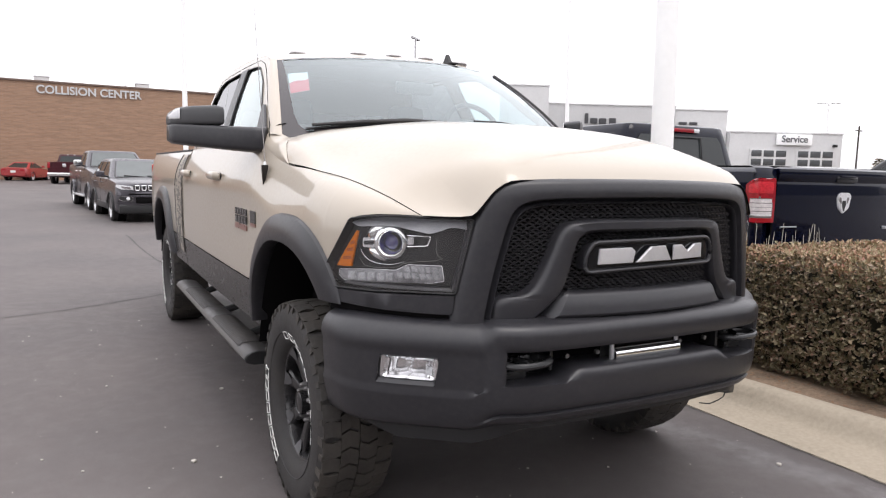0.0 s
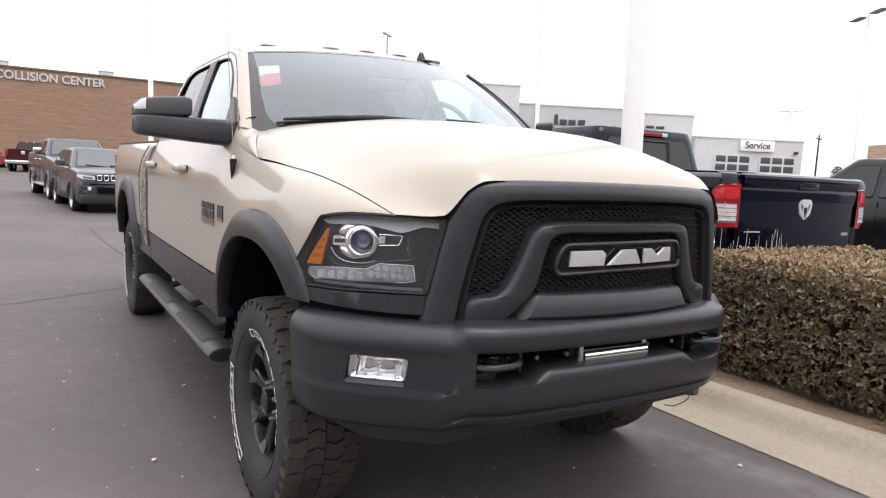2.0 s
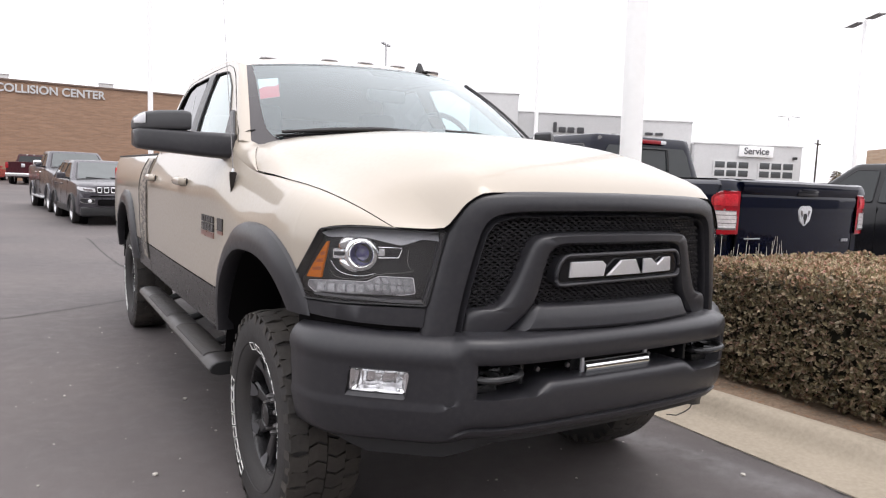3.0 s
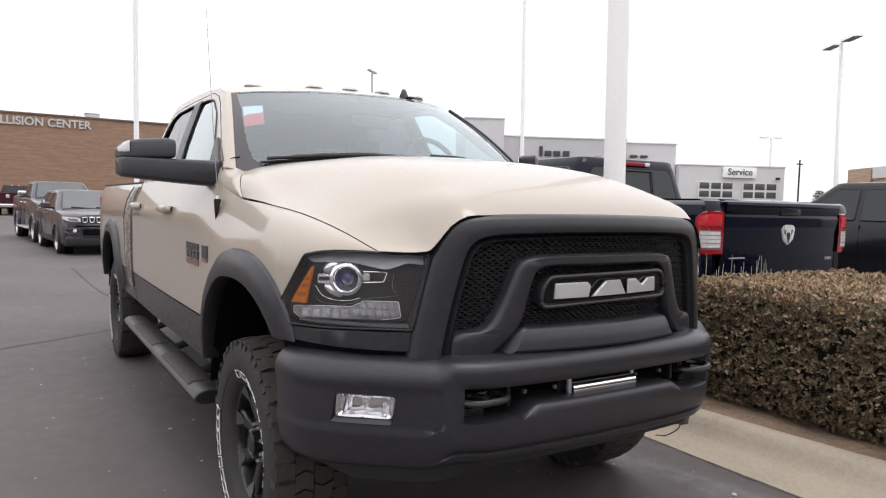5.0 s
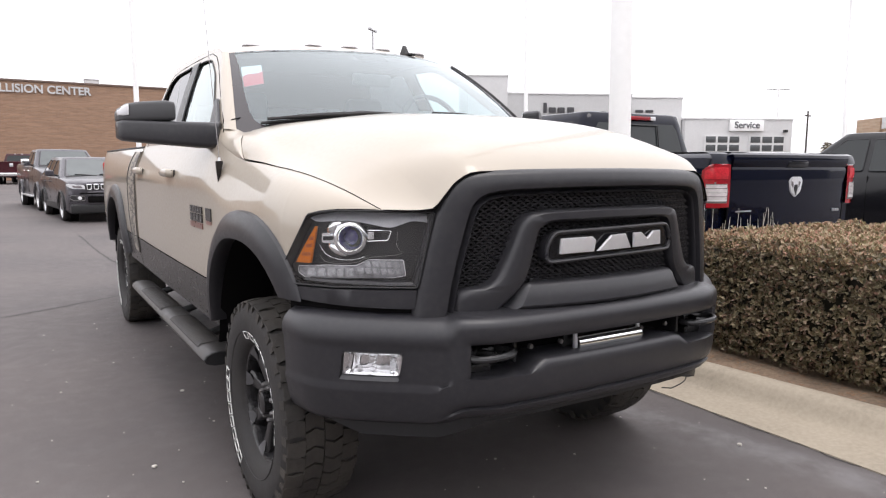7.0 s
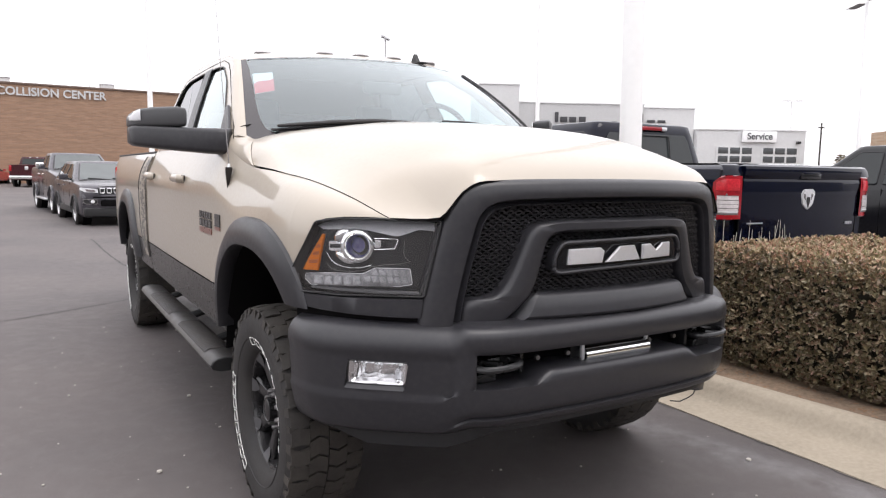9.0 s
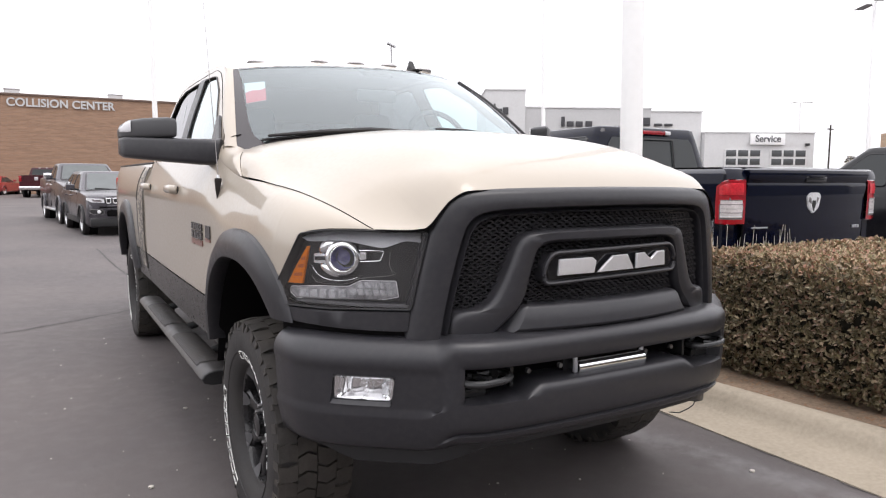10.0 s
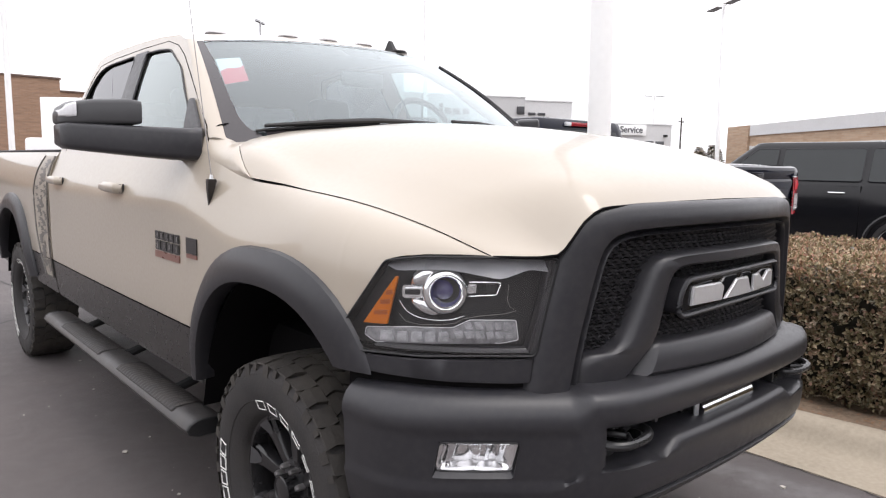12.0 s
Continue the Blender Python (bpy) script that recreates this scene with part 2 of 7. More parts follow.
def largest_only(bm):
    """Keeps the largest connected piece of a mesh."""
    left, best = set(bm.faces), []
    while left:
        todo, own = [left.pop()], []
        while todo:
            f = todo.pop()
            own.append(f)
            for e in f.edges:
                for g in e.link_faces:
                    if g in left:
                        left.discard(g)
                        todo.append(g)
        best = own if len(own) > len(best) else best
    keep = set(best)
    bmesh.ops.delete(bm, geom=[f for f in bm.faces if f not in keep], context="FACES")


def side_panel(name, y0, y1, z_low, z_high, mat, parent, sgn=-1, label="", step=0.03, lift=0.0):
    """A piece of the body's side between two heights (None: up to the top edge), open at the wheel arches."""
    if y0 < 0.5:
        step = 0.012
    ny = max(2, int((y1 - y0) / step) + 1)
    nz = 56 if y0 < 0.5 else 26
    rows = []
    for y in spread(y0, y1, ny):
        tz = (top_z(y) if y < CAB_END else 1.468) if z_high is None else z_high
        row = []
        for i in range(nz):
            s = i / (nz - 1)
            s = s ** 1.5 if z_high is None else s
            low = float(np.interp(y, [p[0] for p in HEAD_LINE], [p[1] for p in HEAD_LINE])) if y < 0.635 else z_low
            z = tz + (min(low, tz - 0.001) - tz) * s
            row.append((sgn * (side_x(y, z) + lift), y, z))
        rows.append(row)
    bm = sheet(rows)
    cut = []
    for f in bm.faces:
        c = f.calc_center_median()
        gone = arch(FRONT_Y, c.y, c.z, 0.545, 0.70) or arch(REAR_Y, c.y, c.z, 0.545, 0.70)
        if gone:
            cut.append(f)
    bmesh.ops.delete(bm, geom=cut, context="FACES")
    largest_only(bm)
    bmesh.ops.recalc_face_normals(bm, faces=bm.faces)
    ob = part(name, bm, mat, parent, label, smooth=50)
    return ob


# inner shell, so that gaps between the panels read dark
for sgn in (-1, 1):
    for y0, y1 in ((1.59, 4.2), (5.4, 5.98)):
        rows = []
        for y in spread(y0, y1, 30):
            tz = (top_z(y) if y < CAB_END else 1.468) - 0.02
            rows.append([(sgn * (side_x(y, z) - 0.02), y, z) for z in spread(0.66, tz, 14)])
        part("inner_shell", sheet(rows), SAND, truck)
# near-black blocks stand in for the shade under body and hood
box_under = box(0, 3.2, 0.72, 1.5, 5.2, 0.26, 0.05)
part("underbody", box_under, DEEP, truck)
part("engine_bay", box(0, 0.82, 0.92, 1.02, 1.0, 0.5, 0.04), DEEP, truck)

PANELS = [("front_fender", 0.29, 1.5782), ("front_door", 1.5800, 2.6002), ("rear_door", 2.6020, 3.5482), ("cab_corner", 3.5500, 3.68), ("bed_side", 3.70, 6.02)]
for sgn in (-1, 1):
    for name, y0, y1 in PANELS:
        panel = side_panel(name, y0, y1, 0.832, None, SAND, truck, sgn)
        if y0 > 3.69:
            side_panel("lower_panel", y0, 4.30, 0.625, 0.829, ROCKER, panel, sgn, "matt charcoal lower panel")
            side_panel("lower_panel", 5.30, y1, 0.625, 0.829, ROCKER, panel, sgn, "matt charcoal lower panel")
        elif y0 > 0.5:
            side_panel("lower_panel", y0, y1, 0.625, 0.829, ROCKER, panel, sgn, "matt charcoal lower panel")
        else:
            side_panel("lower_panel", 1.45, y1, 0.625, 0.829, ROCKER, panel, sgn, "matt charcoal lower panel")
        if y0 > 1 and y0 < 3.6:
            part("sill_line", tube([(sgn * (side_x(y, 0.627) - 0.002), y, 0.626) for y in spread(y0, y1, 12)], 0.003, 6), PADRUBBER, panel)
        # thin line where the two colours meet
        if y0 > 1:
            ys = [y for y in spread(y0, y1, 30) if not arch(REAR_Y, y, 0.83, 0.545, 0.70)]
            for run in ([y for y in ys if y < 4.8], [y for y in ys if y > 4.8]):
                if len(run) > 1:
                    part("pinstripe", tube([(sgn * (side_x(y, 0.83) + 0.001), y, 0.8305) for y in run], 0.003, 6), DEEP, panel)


# flares over the four wheels
def flare(y0, sgn):
    rows = []
    for i in range(41):
        c = radians(-18 + 216 * i / 40)
        cs, sn = math.cos(c), math.sin(c)

        def at(a, b):
            return (math.copysign(abs(cs) ** 0.8, cs) * a, math.copysign(abs(sn) ** 0.8, sn) * b)
        row = []
        for a, b, lift in ((0.596, 0.762, 0.001), (0.592, 0.757, 0.014), (0.568, 0.725, 0.032), (0.522, 0.675, 0.044), (0.505, 0.655, 0.040), (0.50, 0.648, 0.02), (0.51, 0.66, -0.03)):
            dy, dz = at(a, b)
            y, z = y0 - dy, HUB_Z + dz
            zz = max(z, 0.66)
            if y0 < 2 and y < y0:
                k = max(0.0, min(1.0, (z - 0.87) / 0.22))
                lift = lift * (0.25 + 0.75 * k) if lift > 0 else lift
                y += 0.035 * (1 - k)
            row.append((sgn * (max(side_x(max(y, 0.53), zz), 0.955) + lift), y, z))
        rows.append(row)
    bm = sheet(rows)
    bmesh.ops.recalc_face_normals(bm, faces=bm.faces)
    # the front end of the front flare stops at the bumper, the rear at the sill
    for ahead, z in ((True, 0.908 if y0 < 2 else 0.66), (False, 0.66)):
        some = [f for f in bm.faces if (f.calc_center_median().y < y0) == ahead]
        geom = list({v for f in some for v in f.verts}) + list({e for f in some for e in f.edges}) + some
        bmesh.ops.bisect_plane(bm, geom=geom, plane_co=(0, 0, z), plane_no=(0, 0, 1), clear_inner=True)
    return bm


# wheel well sheets, drawn in flat near-black in place of shade
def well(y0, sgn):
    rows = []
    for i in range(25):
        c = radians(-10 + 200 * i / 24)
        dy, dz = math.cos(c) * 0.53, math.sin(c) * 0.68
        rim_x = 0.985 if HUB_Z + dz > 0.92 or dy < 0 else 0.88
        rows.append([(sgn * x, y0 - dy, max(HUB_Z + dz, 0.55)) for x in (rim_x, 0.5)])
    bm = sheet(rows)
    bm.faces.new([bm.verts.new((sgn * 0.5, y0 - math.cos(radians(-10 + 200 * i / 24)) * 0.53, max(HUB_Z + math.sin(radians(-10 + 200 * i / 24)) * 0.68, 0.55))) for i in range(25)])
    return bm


for sgn in (-1, 1):
    for y0 in (FRONT_Y, REAR_Y):
        part("fender_flare", flare(y0, sgn), TRIM, truck, "dark grey plastic wheel arch flare")
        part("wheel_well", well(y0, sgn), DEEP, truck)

# ---- hood
hood_mid = curve([(0.0, 1.347), (0.02, 1.377), (0.05, 1.408), (0.10, 1.442), (0.2, 1.487), (0.32, 1.524), (0.45, 1.551), (0.6, 1.573), (0.8, 1.588), (1.0, 1.585)])
drop_mid = curve([(0.0, 0.0), (0.35, 0.004), (0.5, 0.011), (0.6, 0.023), (0.7, 0.047), (0.8, 0.078), (0.9, 0.110), (0.96, 0.128), (1.0, 0.143)])
front_y = curve([(0.0, 0.115), (0.4, 0.125), (0.65, 0.15), (0.75, 0.168), (0.83, 0.19), (0.9, 0.232), (1.0, 0.294)])
rear_y = curve([(0.0, 1.375), (0.5, 1.405), (0.8, 1.455), (0.88, 1.463), (0.925, 1.44), (0.962, 1.377), (0.987, 1.29), (1.0, 1.215)])
drop_front = curve([(0.0, 0.0), (0.45, 0.004), (0.62, 0.010), (0.69, 0.014), (0.755, 0.045), (0.80, 0.09), (0.84, 0.125), (1.0, 0.131)])
drop_rear = curve([(0.0, 0.0), (0.3, 0.003), (0.40, 0.008), (0.5, 0.014), (0.7, 0.027), (0.85, 0.047), (0.925, 0.064), (0.962, 0.080), (0.987, 0.118), (1.0, 0.143)])


def hood_point(u, v):
    a = abs(u)
    y = front_y(a) + (rear_y(a) - front_y(a)) * v
    ye = 0.294 + (1.215 - 0.294) * v
    x = u * top_x(ye)
    mix = min(1.0, v / 0.2)
    mix = mix * mix * (3 - 2 * mix)
    back = max(0.0, (v - 0.55) / 0.45)
    back = back * back * (3 - 2 * back)
    df, dm, dr = drop_front(a) / 0.131, drop_mid(a) / 0.143, drop_rear(a) / 0.143
    total = hood_mid(v) - top_z(ye)
    return (x, y, hood_mid(v) - (df * (1 - mix) + (dm * (1 - back) + dr * back) * mix) * total)


us = sorted({round(s * k, 4) for k in [0, .1, .2, .28, .33, .38, .43, .48, .55, .6, .65, .69, .72, .755, .78, .8, .82, .84, .88, .92, .95, .975, .99, 0.997] for s in (-1, 1)})
bm = sheet([[hood_point(u, v) for u in us] for v in [0, 0.006, 0.013, 0.02, 0.03, 0.04, 0.055, 0.075, 0.10, 0.125, 0.15, 0.175, 0.2] + spread(0.23, 1, 28)])
bmesh.ops.recalc_face_normals(bm, faces=bm.faces)
hood = part("hood", bm, SAND, truck, smooth=60)
for sgn in (-1, 1):
    pts = [(sgn * top_x(y), y, top_z(y) + 0.0015) for y in spread(0.296, 1.19, 30)]
    pts += [hood_point(sgn * u, 1.0) for u in (0.9995, 0.987, 0.975, 0.962, 0.945)]
    part("hood_gap", tube(pts, 0.0013, 6), DEEP, hood)
edge = [hood_point(u, 0.0) for u in us]
part("front_gap", tube([(x, y - 0.002, z - 0.001) for x, y, z in edge], 0.0035, 6), DEEP, hood)

# cowl behind the hood
bm = sheet([[(x, 1.33 + 0.10 * abs(x) ** 2 + k, z - 0.06 * abs(x) ** 2) for x in spread(-0.81, 0.81, 20)] for k, z in ((0.03, 1.515), (0.12, 1.522), (0.17, 1.53))])
part("cowl", bm, BLACK, truck)


# ---- greenhouse
def pane_side(z):
    return 0.936 - (z - 1.465) * 0.35


CAB_OUT = [(1.55, 1.435), (1.575, 1.50), (1.675, 1.585), (1.85, 1.72), (2.04, 1.862), (2.17, 1.940), (2.3, 1.976), (2.6, 1.997), (3.0, 2.006), (3.4, 2.004), (3.6, 1.996), (3.68, 1.975), (3.72, 1.91), (3.75, 1.80), (3.83, 1.55), (3.885, 1.475), (3.0, 1.47), (2.0, 1.468), (1.62, 1.46)]
WIN_F = rounded([(1.71, 1.50), (1.76, 1.573), (1.886, 1.673), (2.083, 1.813), (2.34, 1.915), (2.50, 1.928), (2.715, 1.934), (2.64, 1.50)], 0.04)
WIN_R = rounded([(2.79, 1.50), (2.89, 1.938), (3.40, 1.932), (3.55, 1.905), (3.63, 1.80), (3.68, 1.50)], 0.05)


def pierced(outline, holes, place):
    bm = bmesh.new()
    edges = []
    for loop in [outline] + holes:
        vs = [bm.verts.new((*p, 0)) for p in loop]
        edges += [bm.edges.new((a, b)) for a, b in zip(vs, vs[1:] + vs[:1])]
    bmesh.ops.triangle_fill(bm, edges=edges, use_beauty=True)
    for f in [f for f in bm.faces if any(inside(f.calc_center_median()[:2], h) for h in holes)]:
        bm.faces.remove(f)
    bmesh.ops.subdivide_edges(bm, edges=[e for e in bm.edges if e.calc_length() > 0.25], cuts=2)
    for v in bm.verts:
        v.co = place(v.co.x, v.co.y)
    bmesh.ops.recalc_face_normals(bm, faces=bm.faces)
    return bm


def leaned(x, y, z):
    """The cab sits a little higher and further in on the kerb side."""
    k = max(0.0, (z - 1.47) / 0.5)
    return (x - 0.07 * k * max(0.0, x) / 0.75, y, z + 0.05 * k * (x + 0.75) / 1.5)


def drawn_in(y):
    """The rear half of the cab is shorter than its outline."""
    return y if y < 1.9 else 1.9 + (y - 1.9) * 0.895


def cab_at(sgn, lift=0.0):
    def place(y, z):
        bow = 0.012 * math.sin(max(0, min(1, (z - 1.46) / 0.5)) * math.pi)
        lean = 0.05 * max(0.0, (1.9 - y) / 0.45) ** 2 * 0.3
        tuck = 0.05 * max(0.0, min(1.0, (z - 1.5) / 0.2)) if sgn > 0 else 0.0
        late = 0.085 * max(0.0, min(1.0, (z - 1.5) / 0.43)) * max(0.0, min(1.0, (2.6 - y) / 0.4)) if sgn > 0 else 0.0
        return leaned(sgn * (pane_side(z) + bow + lift - lean - tuck), drawn_in(y) + late, z)
    return place


BPILLAR = [(2.62, 1.475), (2.705, 1.945), (2.90, 1.945), (2.81, 1.475)]
for sgn in (-1, 1):
    frame_ob = part("cab_side", pierced(CAB_OUT, [WIN_F, WIN_R], cab_at(sgn)), SAND, truck, smooth=50)
    for win, nm in ((WIN_F, "front_side_window"), (WIN_R, "rear_side_window")):
        pane = part(nm, pierced(win, [], cab_at(sgn, -0.008)), SIDEGLASS if nm[0] == "f" else DARKGLASS, truck)
        pane.visible_shadow = False
        ring = [cab_at(sgn, 0.002)(*p) for p in win]
        part("rubber_seal", tube(ring + ring[:1], 0.0045, 6), BLACK, pane)
    cover_rows = []
    for k in spread(0, 1, 14):
        a, b = Vector(BPILLAR[0]).lerp(Vector(BPILLAR[1]), k), Vector(BPILLAR[3]).lerp(Vector(BPILLAR[2]), k)
        cover_rows.append([cab_at(sgn, lift)(a.x + (b.x - a.x) * w, a.y) for w, lift in ((0, -0.004), (0, 0.004), (0.5, 0.006), (1, 0.004), (1, -0.004))])
    part("pillar_cover", sheet(cover_rows), TRIM, truck, "black pillar between the side windows")
    # door gaps over the window frames
    gap = [(1.578, 1.50), (1.626, 1.557), (1.826, 1.705), (2.103, 1.865), (2.25, 1.925), (2.42, 1.960), (2.80, 1.966)]
    gap_back = [(2.80, 1.966), (3.3, 1.962), (3.58, 1.945), (3.66, 1.87), (3.70, 1.72), (3.755, 1.47)]
    part("door_gap", tube([cab_at(sgn, 0.0005)(*p) for p in gap + gap_back[1:]], 0.002, 6), DEEP, frame_ob)


def roof_point(s, y):
    """The roof's skin, s across from -1 to 1."""
    edge_z = np.interp(y, [2.04, 2.17, 2.3, 2.6, 3.0, 3.4, 3.6, 3.68, 3.72, 3.75], [1.862, 1.940, 1.976, 1.997, 2.006, 2.004, 1.996, 1.975, 1.91, 1.80])
    half = pane_side(edge_z)
    crown = 0.040 * (1 - abs(s) ** 2.6)
    late = 0.085 * max(0.0, s) ** 2 * max(0.0, min(1.0, (2.6 - y) / 0.4))
    return leaned(s * half, drawn_in(y) + late, edge_z + crown)


def shield(s, v, lift=0.0):
    """The windshield: s across -1 to 1, v from the cowl to the header."""
    xb, xt = 0.885, 0.752
    half = xb + (xt - xb) * v
    bow = 1 - s * s
    y = (1.545 - 0.17 * bow) * (1 - v) + (2.12 - 0.07 * bow) * v
    z = (1.50 + 0.075 * bow) * (1 - v) + (1.932 + 0.036 * (1 - abs(s) ** 2.6)) * v
    z += 0.02 * math.sin(v * math.pi)
    y += 0.075 * v * max(0.0, s) ** 2
    z += 0.012 * math.sin(v * math.pi) * max(0.0, s) ** 2
    return Vector(leaned(s * half, y, z)) + Vector((0, -lift * 0.6, lift))


rows = [[shield(s, 1.0) for s in spread(-1, 1, 25)]]
for y in [2.19, 2.24, 2.3, 2.45, 2.6, 2.8, 3.0, 3.2, 3.4, 3.52, 3.60, 3.64, 3.68, 3.70, 3.72, 3.75]:
    rows.append([roof_point(s, y) for s in spread(-1, 1, 25)])
# keep the crown at the windshield header
part("roof", sheet(rows), SAND, truck, smooth=60)


ws = part("windshield", sheet([[shield(s, v) for s in spread(-1, 1, 25)] for v in spread(0, 1, 13)]), GLASS, truck, smooth=80)
ws.visible_shadow = False


def band(s0, s1, v0, v1, lift):
    return sheet([[shield(s, v, lift) for s in spread(s0, s1, 14)] for v in spread(v0, v1, 12)])


FRIT = simple("dark_glass_border", (0.035, 0.03, 0.032), 0.15, grain=0.1, scale=80)
frit_edge = curve([(0.0, 0.84), (0.04, 0.875), (0.10, 0.90), (0.22, 0.917), (0.5, 0.928), (0.8, 0.936), (1.0, 0.95)])
for sgn in (-1, 1):
    part("glass_border", sheet([[shield(sgn * s, v, 0.003) for s in spread(frit_edge(v), 1.0, 6)] for v in spread(-0.07, 0.992, 26)]), FRIT, ws)
for s0, s1, v0, v1 in ((-0.945, 0.945, 0.985, 0.995), (-0.83, 0.83, 0, 0.03)):
    part("glass_border", band(s0, s1, v0, v1, 0.003), FRIT, ws)
part("glass_moulding", tube([shield(0.992, v, 0.004) for v in spread(0.02, 0.985, 14)], 0.008, 8), BLACK, ws)
part("mirror_patch", band(-0.1, 0.16, 0.84, 0.955, -0.006), DEEP, ws)

# pillar between the windshield and the door frame
for sgn in (-1, 1):
    rows = []
    for v in spread(0, 1, 14):
        a = shield(sgn * 0.985, v, 0.005)
        y = np.interp(v, [0, 0.25, 0.5, 0.75, 1], [1.59, 1.675, 1.85, 2.02, 2.18])
        z = np.interp(y, [1.55, 1.575, 1.675, 1.85, 2.04, 2.17, 2.3], [1.435, 1.50, 1.585, 1.72, 1.862, 1.937, 1.962])
        b = Vector(cab_at(sgn)(y, z)) if sgn < 0 else a + Vector((0.010, 0.02, -0.015))
        mid = (a + b) / 2 + Vector((sgn * 0.008, -0.006, 0.004))
        rows.append([a, a * 0.7 + mid * 0.3 + Vector((sgn * 0.003, -0.003, 0)), mid, b * 0.75 + mid * 0.25 + Vector((sgn * 0.004, -0.004, 0)), b])
    bm = sheet(rows)
    bmesh.ops.recalc_face_normals(bm, faces=bm.faces)
    part("front_pillar", bm, SAND, truck, smooth=70)
    # corner of the fender that runs up to the pillar
    rim_ = [Vector(hood_point(sgn * u, 1.0)) for u in (1.0, 0.987, 0.975, 0.962, 0.945, 0.925, 0.90)]
    rim_ += [Vector((sgn * 0.855, 1.50, 1.497)), Vector((sgn * 0.872, 1.55, 1.515)), Vector((sgn * 0.885, 1.60, 1.545))]
    rows = []
    for k, inner in enumerate(rim_):
        y = 1.21 + 0.41 * k / (len(rim_) - 1)
        outer = Vector((sgn * top_x(y), y, top_z(y)))
        mid = (outer + inner) / 2 + Vector((sgn * 0.010, 0, 0.010))
        rows.append([outer + Vector((0, 0, -0.02)), outer, outer * 0.65 + mid * 0.35 + Vector((sgn * 0.003, 0, 0.003)), mid, inner * 0.65 + mid * 0.35 + Vector((0, 0, 0.003)), inner, inner + Vector((-sgn * 0.02, -0.02, -0.010))])
    bm = sheet(rows)
    bmesh.ops.recalc_face_normals(bm, faces=bm.faces)
    corner = part("cowl_corner", bm, SAND, truck, smooth=70)
    part("seam", tube([(sgn * 0.912, 1.612, 1.535), (sgn * 0.87, 1.598, 1.560), (sgn * 0.835, 1.60, 1.568)], 0.0025, 6), DEEP, corner)

# back of the cab, bed, tailgate
BACK_OUT = [(-0.93, 0.7), (-0.93, 1.47), (-0.905, 1.55), (-0.82, 1.80), (-0.79, 1.83), (-0.55, 1.865), (0, 1.89), (0.55, 1.865), (0.79, 1.83), (0.82, 1.80), (0.905, 1.55), (0.93, 1.47), (0.93, 0.7)]
BACK_WIN = rounded([(-0.64, 1.53), (-0.60, 1.77), (0.60, 1.77), (0.64, 1.53)], 0.04)


def back_at(x, z):
    return leaned(x - (0.05 * max(0.0, min(1.0, (z - 1.5) / 0.2)) if x > 0 else 0.0) * min(1.0, max(x, 0) / 0.6), float(np.interp(z, [1.47, 1.55, 1.79, 1.83, 1.90], [3.677, 3.627, 3.557, 3.542, 3.52])), z)


part("cab_back", pierced(BACK_OUT, [BACK_WIN], back_at), SAND, truck)
rear_pane = part("rear_window", pierced(BACK_WIN, [], lambda x, z: Vector(back_at(x, z)) - Vector((0, 0.01, 0))), PRIVACY, truck)
rear_pane.visible_shadow = False
for sgn in (-1, 1):
    part("bed_rail", box(sgn * 0.910, 4.862, 1.471, 0.062, 2.31, 0.016, 0.006), BLACK, truck, "black plastic bed rail cap")
    part("bed_wall", box(sgn * 0.87, 4.862, 1.2, 0.05, 2.3, 0.52, 0.01), BLACK, truck)
    part("bed_flange", sheet([[(sgn * (side_x(3.702, z) - k), 3.702 + 0.004 * (k > 0), z) for k in (0.001, 0.02, 0.10)] for z in spread(0.84, 1.466, 16)]), SAND, truck)
part("bed_front", box(0, 3.72, 1.2, 1.88, 0.03, 0.53, 0.01), SAND, truck)
part("bed_floor", box(0, 4.86, 0.93, 1.76, 2.25, 0.04, 0.01), BLACK, truck)
part("tailgate", box(0, 6.02, 1.17, 1.62, 0.07, 0.56, 0.02), SAND, truck)
for sgn in (-1, 1):
    part("tail_lamp", box(sgn * 0.91, 6.0, 1.17, 0.15, 0.1, 0.4, 0.02), RED, truck)
part("rear_bumper", box(0, 6.1, 0.72, 1.9, 0.2, 0.2, 0.04), TRIM, truck)


# ---------------------------------------------------------------- front of the pickup
def grille_y(x):
    return 0.06 + 0.33 * x * x


def dense(points, n):
    """n points evenly along a line of points."""
    pts = [Vector(p) for p in points]
    lens = [0.0]
    for a, b in zip(pts, pts[1:]):
        lens.append(lens[-1] + (b - a).length)
    out = []
    for i in range(n):
        d = lens[-1] * i / (n - 1)
        k = max(j for j in range(len(pts) - 1) if lens[j] <= d + 1e-9)
        w = (d - lens[k]) / max(lens[k + 1] - lens[k], 1e-9)
        out.append(pts[k].lerp(pts[k + 1], min(w, 1)))
    return out


def smoothed(points, times=2):
    pts = [Vector(p) for p in points]
    for _ in range(times):
        nxt = [pts[0]]
        for a, b in zip(pts, pts[1:]):
            nxt += [a * 0.75 + b * 0.25, a * 0.25 + b * 0.75]
        nxt.append(pts[-1])
        pts = nxt
    return pts


def mirrored(half):
    """An open outline from the lower edge over the top to the other lower edge, from its half with x < 0."""
    return [(x, z) for x, z in half] + [(-x, z) for x, z in reversed(half)]


